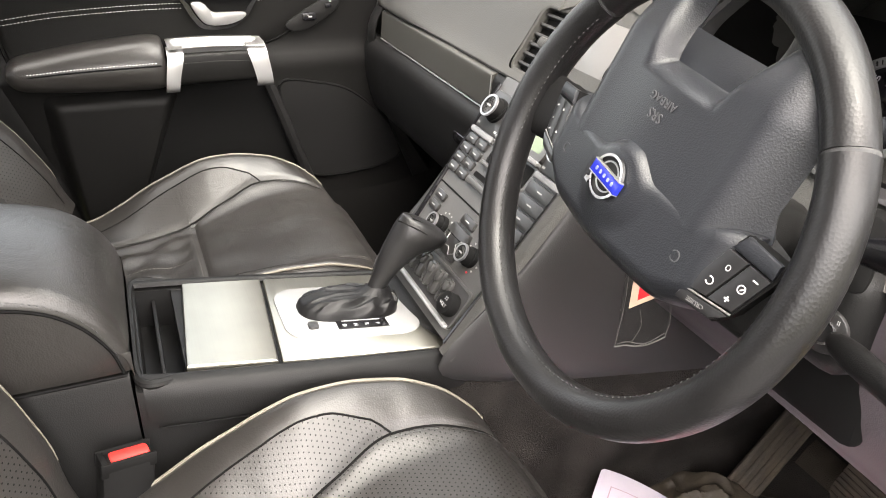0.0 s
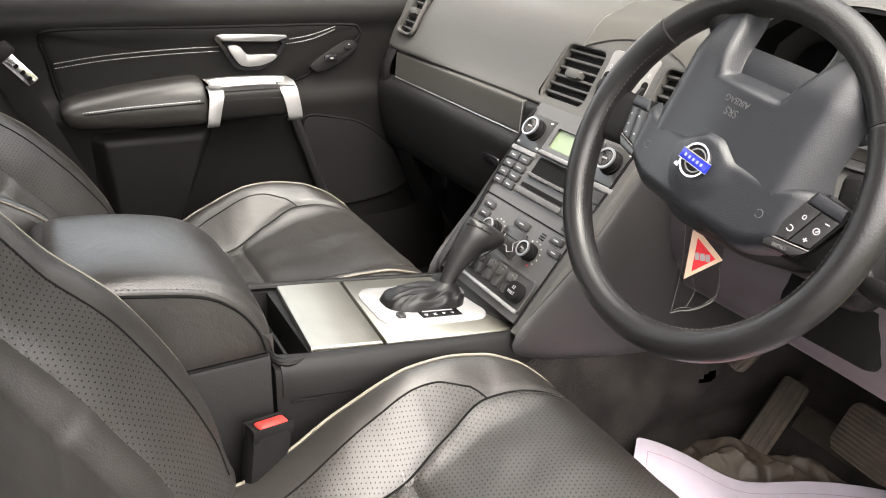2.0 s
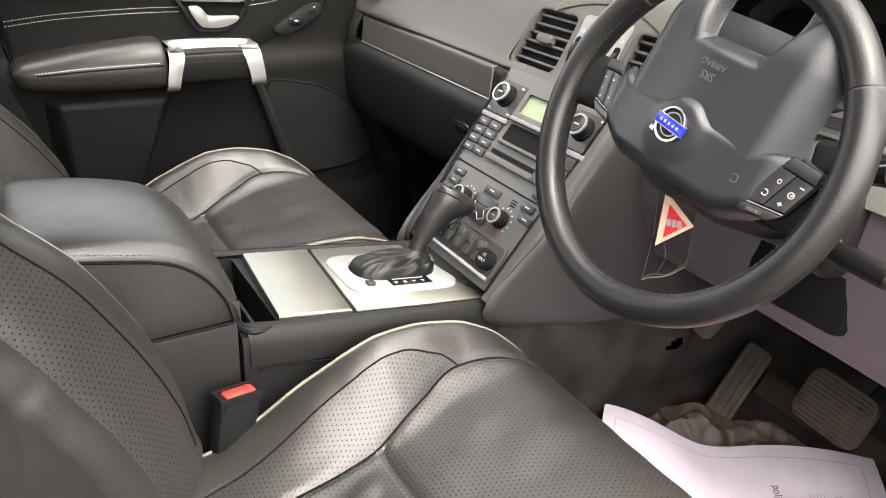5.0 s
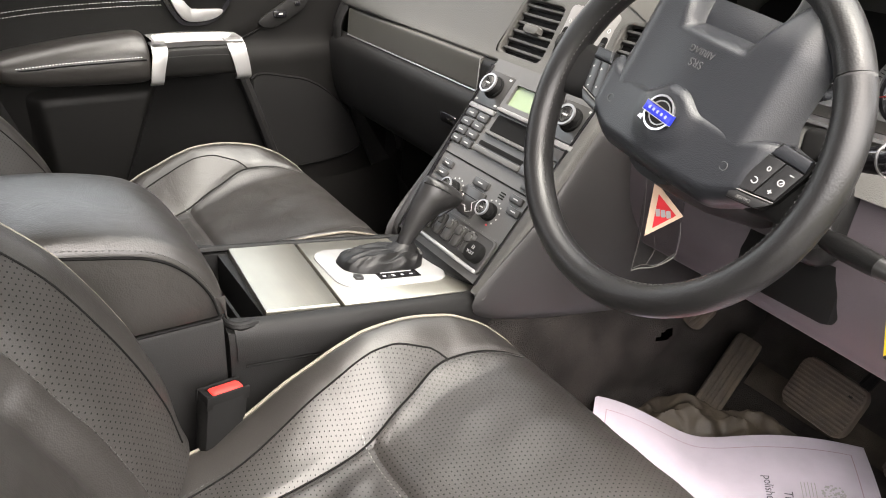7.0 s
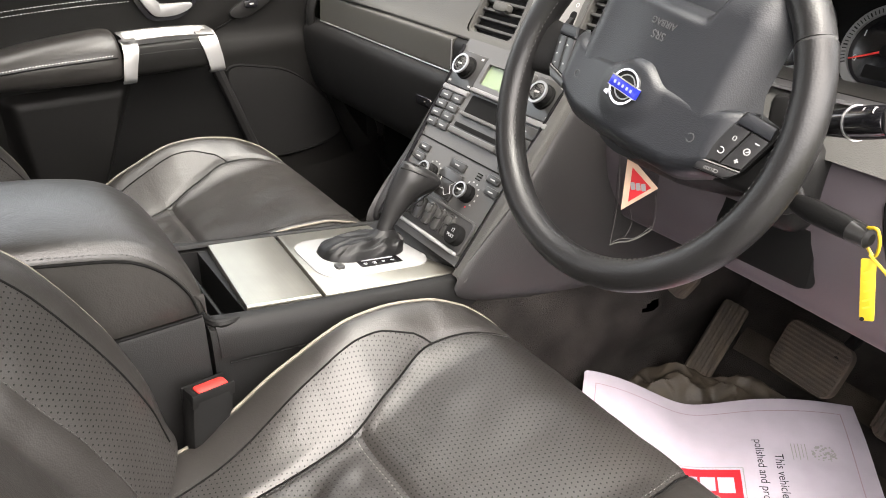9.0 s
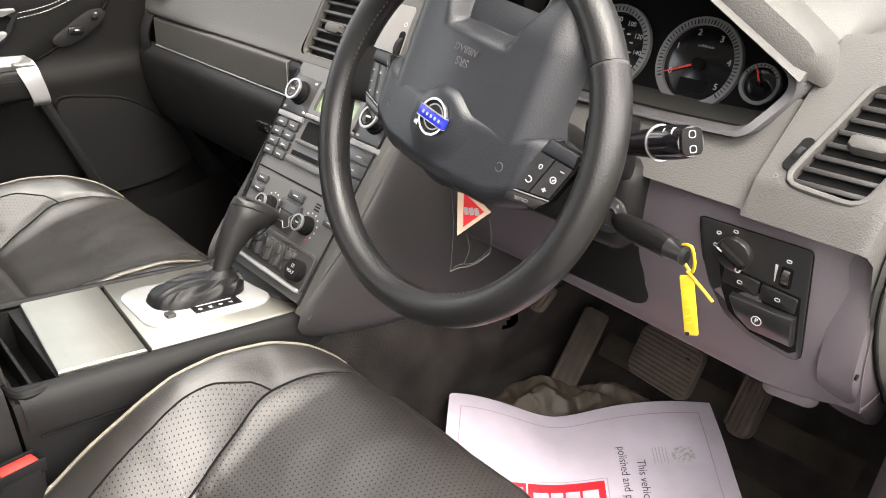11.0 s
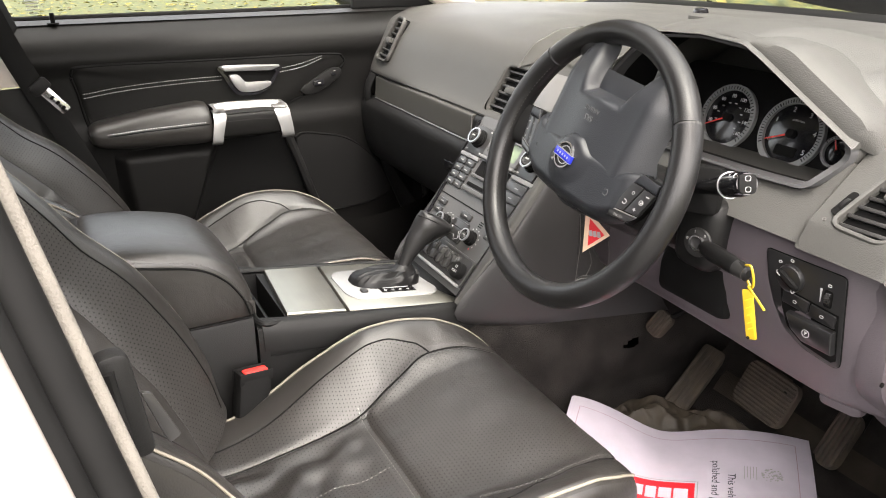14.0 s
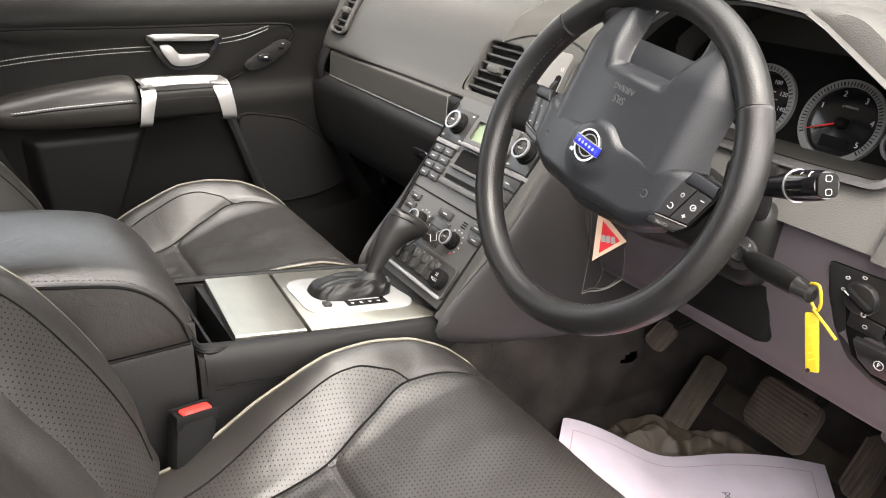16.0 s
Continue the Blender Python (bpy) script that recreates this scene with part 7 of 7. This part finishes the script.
# ---- footwell ----
def pedals():
    def pad(name, m, w, h, ribs, label, category, r=0.02, across=False):
        p = thing(name, m.translation, label, category)
        base = part("pad", slab(rounded(w, h, r, 5), -0.012, 0.0, m, 0.004), PEDAL_RUBBER, p)
        n = ribs
        for i in range(n):
            if across:
                v = -h / 2 + h * (i + 0.5) / n
                edge = max(abs(v) - (h / 2 - r), 0)
                ww = w - 0.008 - 2 * (r - math.sqrt(max(r * r - edge * edge, 0)))
                part("rib", box(0, v, 0.0012, ww, h / n * 0.52, 0.005, 0.001, m), PEDAL_RUBBER, base)
                continue
            u = -w / 2 + w * (i + 0.5) / n
            edge = max(abs(u) - (w / 2 - r), 0)
            hh = h - 0.008 - 2 * (r - math.sqrt(max(r * r - edge * edge, 0)))
            part("rib", box(u, 0, 0.0012, w / n * 0.52, hh, 0.005, 0.001, m), PEDAL_RUBBER, base)
        return p

    m = plane_frame((0.366, 1.045, 0.660), 28, -6) @ pose(0, 0, 0, 0, 0, 0)
    p = pad("brake_pedal", m, 0.112, 0.086, 12, "wide brake pedal with a worn dusty ribbed rubber pad", "pedal", 0.02, True)
    part("arm", tube(spline([(0.40, 1.055, 0.67), (0.415, 1.10, 0.74), (0.42, 1.16, 0.85), (0.42, 1.2, 0.95)], 5), 0.009, 8), MATT_BLACK, p)
    m = plane_frame((0.492, 1.070, 0.640), 34, -14) @ pose(0, 0, 0, 0, 0, 8)
    p = pad("accelerator_pedal", m, 0.044, 0.100, 5, "narrow accelerator pedal with a dusty ribbed pad", "pedal", 0.018)
    part("arm", tube(spline([(0.500, 1.108, 0.650), (0.502, 1.14, 0.72), (0.50, 1.2, 0.85)], 5), 0.010, 8), MATT_BLACK, p)
    m = plane_frame((0.186, 0.962, 0.728), 30, 20) @ pose(0, 0, 0, 0, 0, -24)
    p = pad("parking_brake_pedal", m, 0.036, 0.050, 5, "small ribbed parking brake pedal", "pedal", 0.012)
    part("arm", tube(spline([(0.190, 0.975, 0.735), (0.225, 1.01, 0.775), (0.26, 1.06, 0.87)], 5), 0.005, 8), MATT_BLACK, p)
    # footrest
    lo, hi = Vector((0.222, 0.985, 0.552)), Vector((0.190, 1.122, 0.634))
    ya = (hi - lo).normalized()
    za = Vector((0.45, -0.45, 0.8))
    za = (za - ya * za.dot(ya)).normalized()
    xa = ya.cross(za)
    c = (lo + hi) / 2
    m = Matrix(((xa.x, ya.x, za.x, c.x), (xa.y, ya.y, za.y, c.y), (xa.z, ya.z, za.z, c.z), (0, 0, 0, 1)))
    f = thing("footrest", (0.18, 1.1, 0.56), "long ribbed rubber footrest on the carpet", "footrest")
    base = part("pad", slab(rounded(0.046, 0.165, 0.010), -0.03, 0.0, m, 0.003), PEDAL_RUBBER, f)
    for i in range(4):
        part("rib", box(-0.018 + 0.012 * i, 0, 0.001, 0.006, 0.155, 0.005, 0.001, m), PEDAL_RUBBER, base)


pedals()


def tunnel():
    rows = []
    for y, x0, x1 in ((0.30, 0.12, 0.15), (0.62, 0.122, 0.145), (0.80, 0.132, 0.142), (1.0, 0.135, 0.140), (1.20, 0.14, 0.145)):
        rows.append([(0.05, y, 0.80), (x0 - 0.02, y, 0.78), (x0 + 0.006, y, 0.745), (x0 + 0.02, y, 0.66), (x1, y, 0.57), (x1 + 0.03, y, 0.522)])
    bm = skin(rows, 26, 26)
    for v in bm.verts:
        low = smooth_step(0.76, 0.70, v.co.z)
        v.co.x += low * (0.010 * noise.noise(v.co * 13) + 0.014 * math.exp(-((v.co.y - 0.93) ** 2 + (v.co.z - 0.68) ** 2) / 0.0016))
    slit = [f for f in bm.faces if ((f.calc_center_median().y - 0.925) / 0.016) ** 2 + ((f.calc_center_median().z - 0.686 - 0.3 * (f.calc_center_median().y - 0.925)) / 0.008) ** 2 < 1]
    bmesh.ops.delete(bm, geom=slit, context="FACES")
    structure("tunnel_carpet", bm, CARPET, "worn dark carpet on the tunnel beside the pedals", "carpet")
    structure("tunnel_carpet_passenger", skin([[(-p[0], p[1], p[2]) for p in r] for r in rows], 5, 5), CARPET, "dark carpet on the passenger side of the tunnel", "carpet")


tunnel()


def floor_mat():
    m = thing("floor_mat", (0.38, 0.85, 0.53), "dusty dark carpet floor mat in the driver footwell", "floor mat")

    def fn(u, v):
        x, y = 0.20 + 0.44 * u, 0.55 + 0.60 * v
        z = 0.532 + 0.05 * smooth_step(1.10, 1.15, y) + 0.004 * noise.noise(Vector((x * 8, y * 8, 0)))
        return (x, y, z)
    part("carpet", patch(fn, 30, 40), MAT_CARPET, m)
    def lump(u, v):
        """A rucked-up rubber edge: sharp ridges over a low fold."""
        rise = math.sin(math.pi * u) ** 0.6 * math.sin(math.pi * v) ** 0.6
        q = Vector((u * 4.5, v * 2.6, 2.0))
        ridge = 1 - abs(2 * noise.noise(q)) * 2.2
        fine = 1 - abs(2 * noise.noise(q * 2.3 + Vector((4, 1, 0)))) * 2
        two = math.exp(-((u - 0.30) / 0.13) ** 2) + math.exp(-((u - 0.74) / 0.15) ** 2)
        return (0.175 + 0.215 * u - 0.065 * v, 0.850 + 0.175 * u + 0.095 * v, 0.534 + rise * (0.010 + 0.030 * two * smooth_step(0.1, 0.7, v) + 0.011 * ridge + 0.005 * fine))
    part("folded_edge", patch(lump, 70, 44), MAT_RUBBER, m, "brown dusty rucked edge")
    return m


floor_mat()


def paper_mat():
    """Printed sheet on the floor: a page whose long side lies across the footwell."""
    p = thing("paper_mat", (0.36, 0.85, 0.57), "white paper floor protector printed with red and black", "paper")
    o, ux, uy = Vector((0.412, 1.128, 0.0)), Vector((-0.640, -0.768, 0)).normalized(), Vector((0.68, -0.733, 0)).normalized()
    W, H = 0.415, 0.50

    def zz(a, b):
        curl = 0.050 * smooth_step(0.24, 0.42, a) * smooth_step(0.26, 0.0, b)
        return 0.556 + (0.010 * math.sin(a * 9 + 0.6) - 0.016 * math.exp(-((a - 0.24) / 0.07) ** 2)) * smooth_step(0.3, 0, b) + 0.006 * noise.noise(Vector((a * 7, b * 6, 3))) + curl

    def place(a, b, h=0.0):
        q = o + ux * a + uy * b
        return Vector((q.x, q.y, zz(a, b) + h))

    part("sheet", patch(lambda u, v: place(W * u, H * v), 110, 110), PAPER, p)

    def decal(name, bm, material):
        """Lays flat artwork (x along the sheet's edge, y into it) on the curved sheet."""
        bmesh.ops.subdivide_edges(bm, edges=[e for e in bm.edges if e.calc_length() > 0.02], cuts=4, use_grid_fill=True)
        for v in bm.verts:
            v.co = place(v.co.x, v.co.y, 0.0012 + v.co.z)
        return part(name, bm, material, p)

    def rect(x0, y0, x1, y1, h=0.0):
        bm = bmesh.new()
        n, k = max(int(abs(x1 - x0) / 0.01), 1), max(int(abs(y1 - y0) / 0.01), 1)
        g = [[bm.verts.new((x0 + (x1 - x0) * i / n, y0 + (y1 - y0) * j / k, h)) for j in range(k + 1)] for i in range(n + 1)]
        for i in range(n):
            for j in range(k):
                bm.faces.new((g[i][j], g[i + 1][j], g[i + 1][j + 1], g[i][j + 1]))
        return bm

    for x0, y0, x1, y1 in ((0.025, 0.028, W - 0.02, 0.0295), (0.025, 0.028, 0.0265, H), (W - 0.02, 0.028, W - 0.0185, H)):
        decal("border_line", rect(x0, y0, x1, y1), PINK_INK)
    return p, place, decal, rect


PAPER_MAT = paper_mat()


def paper_print():
    p, place, decal, rect = PAPER_MAT

    def lettering(text, size, x, y):
        """Words that run down the sheet."""
        bm = wording(text, size, Matrix.Identity(4), 0.0, "LEFT")
        bm.transform(pose(x, y, 0, 0, 0, 90))
        for v in bm.verts:
            v.co = place(v.co.x, v.co.y, 0.0016)
        return part("wording", bm, BLACK_INK, p)

    lettering("This vehicle has been", 0.0175, 0.130, 0.122)
    lettering("polished and protected with", 0.0175, 0.155, 0.092)
    # red field with a grey frame, a narrow side strip and pale block shapes
    x0, x1, y0, y1 = 0.186, 0.318, 0.156, 0.290
    decal("red_field", rect(x0, y0, x1, y1), RED_INK)
    g = 0.005
    for a, b, c, d in ((x0 - g, y0 - g, x1 + g, y0 - g + 0.0015), (x0 - g, y1 + g, x1 + g, y1 + g + 0.0015), (x0 - g, y0 - g, x0 - g + 0.0015, y1 + g), (x1 + g, y0 - g, x1 + g + 0.0015, y1 + g)):
        decal("field_frame", rect(a, b, c, d), GREY_INK)
    decal("strip_line", rect(x1 - 0.024, y0, x1 - 0.0215, y1, 0.0006), PAPER)
    for k in range(8):
        decal("strip_mark", rect(x1 - 0.017, y0 + 0.008 + 0.0145 * k, x1 - 0.007, y0 + 0.018 + 0.0145 * k, 0.0006), PAPER)
    for row, widths in enumerate(((0.022, 0.020, 0.017, 0.021), (0.020, 0.017, 0.023, 0.022))):
        x = x0 + 0.010
        for k, w in enumerate(widths):
            y, h = y0 + 0.016 + 0.042 * row, 0.029 - 0.003 * ((k + row) % 2)
            decal("pale_block", merge(rect(x, y, x + w, y + h, 0.0006), rect(x + w * 0.3, y + h * 0.3, x + w * 0.7, y + h * 0.45, 0.0010)), PAPER)
            x += w + 0.0035
    # crests and lines of small print, too small to read
    for cx, cy in ((0.066, 0.116), (0.055, 0.305)):
        rnd = random.Random(int(cy * 1000))
        dots = []
        for k in range(70):
            a, r = rnd.random() * 6.283, 0.018 * math.sqrt(rnd.random())
            x, y, w = cx + r * math.cos(a), cy + 0.9 * r * math.sin(a), 0.0008 + 0.0010 * rnd.random()
            dots.append(rect(x - w, y - w, x + w, y + w))
        decal("crest", merge(*dots), GREY_INK)
        for k in range(5):
            decal("small_print", rect(cx + 0.024 + 0.0048 * k, cy - 0.016, cx + 0.0252 + 0.0048 * k, cy + 0.016 - 0.004 * (k % 2)), GREY_INK)


paper_print()

# ---- belts, mirror triangle and small fittings ----
def passenger_belt():
    b = thing("seat_belt", (-0.69, 0.03, 0.9), "black seat belt on the pillar with a slotted metal tongue", "seat belt")
    web = [(-0.690, -0.06, 1.36), (-0.684, -0.015, 1.20), (-0.678, 0.02, 1.10), (-0.665, 0.07, 0.98), (-0.655, 0.115, 0.86), (-0.66, 0.15, 0.74), (-0.67, 0.16, 0.60)]
    part("webbing", tube(spline(web, 8), 0.022, 8, flat=0.08, up=(1, 0, 0)), RUBBER, b, "black woven webbing")
    m = Matrix.Translation((-0.664, 0.048, 1.075)) @ pose(0, 0, 0, 90, 0, 90) @ pose(0, 0, 0, 0, 0, -52)
    t = part("tongue", slab(rounded(0.060, 0.022, 0.004), 0, 0.002, m @ pose(0.020, 0, 0), 0.0006), CHROME, b, "slotted steel tongue")
    for u in (0.012, 0.026, 0.040):
        part("slot", slab(rounded(0.006, 0.009, 0.002), 0.002, 0.0024, m @ pose(u, 0, 0)), MATT_BLACK, t)
    part("tongue_grip", slab(rounded(0.024, 0.040, 0.006), -0.002, 0.007, m @ pose(-0.018, 0, 0), 0.002), TRIM_DARK, b)


passenger_belt()


def driver_belt():
    b = thing("seat_belt", (0.64, 0.05, 1.0), "seat belt stowed at the pillar beside the driver seat", "seat belt")
    m = Matrix.Translation((0.622, 0.052, 1.105)) @ pose(0, 0, 0, 90, 0, 100)
    part("guide", slab(soft([(-0.012, 0.040), (0.008, 0.040), (0.016, -0.040), (-0.016, -0.040)], 0.008), -0.004, 0.008, m, 0.003), TRIM_DARK, b, "black belt guide")
    part("guide_rib", tube([m @ Vector((-0.006, 0.030, 0.008)), m @ Vector((-0.002, -0.02, 0.008))], 0.004, 8), RUBBER, b)
    part("label", slab(soft([(0.012, 0.006), (0.019, 0.003), (0.034, -0.036), (0.025, -0.040)], 0.003), 0.0, 0.003, m, 0.0006), BUTTON, b, "crinkled pale plastic sleeve")
    part("webbing", tube(spline([(0.635, -0.03, 1.35), (0.640, 0.01, 1.17), (0.645, 0.03, 1.06), (0.650, 0.05, 0.9), (0.655, 0.06, 0.7)], 6), 0.016, 8, flat=0.12, up=(1, 0, 0)), RUBBER, b)


driver_belt()


def mirror_triangle():
    b = thing("mirror_trim", (-0.77, 0.80, 1.21), "black triangular trim at the front of the passenger window", "trim")
    m = Matrix(((0, 0, 1, -0.785), (1, 0, 0, 0), (0, 1, 0, 0), (0, 0, 0, 1)))
    part("triangle", slab([(0.76, 1.205), (1.02, 1.205), (0.98, 1.24), (0.80, 1.37), (0.762, 1.36)], 0, 0.02, m, 0.006), TRIM_DARK, b)
    part("recess", slab([(0.79, 1.245), (0.87, 1.245), (0.86, 1.28), (0.79, 1.30)], 0.02, 0.021, m), GLOSS_BLACK, b)
    g = thing("door_mirror", (-0.98, 0.72, 1.20), "pale outside door mirror seen through the window", "door mirror")
    part("housing", loft([[(-1.02 + 0.10 * s * math.cos(a), 0.74 + y, 1.285 + 0.075 * s * math.sin(a)) for a in (2 * math.pi * i / 24 for i in range(24))] for y, s in ((-0.05, 0.95), (-0.045, 1.0), (0.0, 1.0), (0.05, 0.8), (0.09, 0.4))], closed=True, caps=True), BODY, g, "pale painted housing")
    part("arm", tube([(-0.95, 0.76, 1.25), (-0.86, 0.78, 1.22), (-0.80, 0.79, 1.215)], 0.02, 10), TRIM_DARK, g)


mirror_triangle()


def window_label():
    b = thing("window_marking", (-0.78, 0.06, 1.24), "small pale printed marking on the window glass", "label")
    m = Matrix(((0, 0, 1, -0.785), (1, 0, 0, 0), (0, 1, 0, 0), (0, 0, 0, 1)))
    for i, (w, h) in enumerate(((0.026, 0.005), (0.026, 0.002), (0.022, 0.002), (0.028, 0.002), (0.016, 0.002))):
        part("line", slab(rounded(w, h, 0.0008), 0, 0.0004, m @ pose(0.052, 1.247 - 0.0065 * i, 0)), GREY_INK, b)
    part("line", frame_slab(rounded(0.006, 0.006, 0.0028), rounded(0.004, 0.004, 0.0018), 0, 0.0004, m @ pose(0.072, 1.236, 0)), GREY_INK, b)


window_label()


# far edge of the windscreen: black band, wiper, bonnet
def scuttle():
    b = thing("scuttle", (0, 1.75, 1.15), "black scuttle panel and wipers beyond the windscreen", "scuttle", kind="structure")
    part("black_band", skin([[(x, 1.75 - 0.22 * (x / 0.75) ** 2 + d, 1.206 + h) for d, h in ((-0.09, -0.012), (-0.03, 0.002), (0.03, 0.006), (0.10, 0.002))] for x in (-0.75, -0.4, 0.0, 0.4, 0.75)], 5, 3), MATT_BLACK, b, "black windscreen edge band")
    for pts in ([(0.62, 1.90, 1.200), (0.30, 2.00, 1.205), (-0.10, 2.04, 1.21)], [(-0.05, 2.06, 1.20), (-0.4, 2.02, 1.20), (-0.7, 1.90, 1.195)]):
        part("wiper", tube(spline(pts, 6), 0.010, 8), RUBBER, b, "black wiper arm")


scuttle()
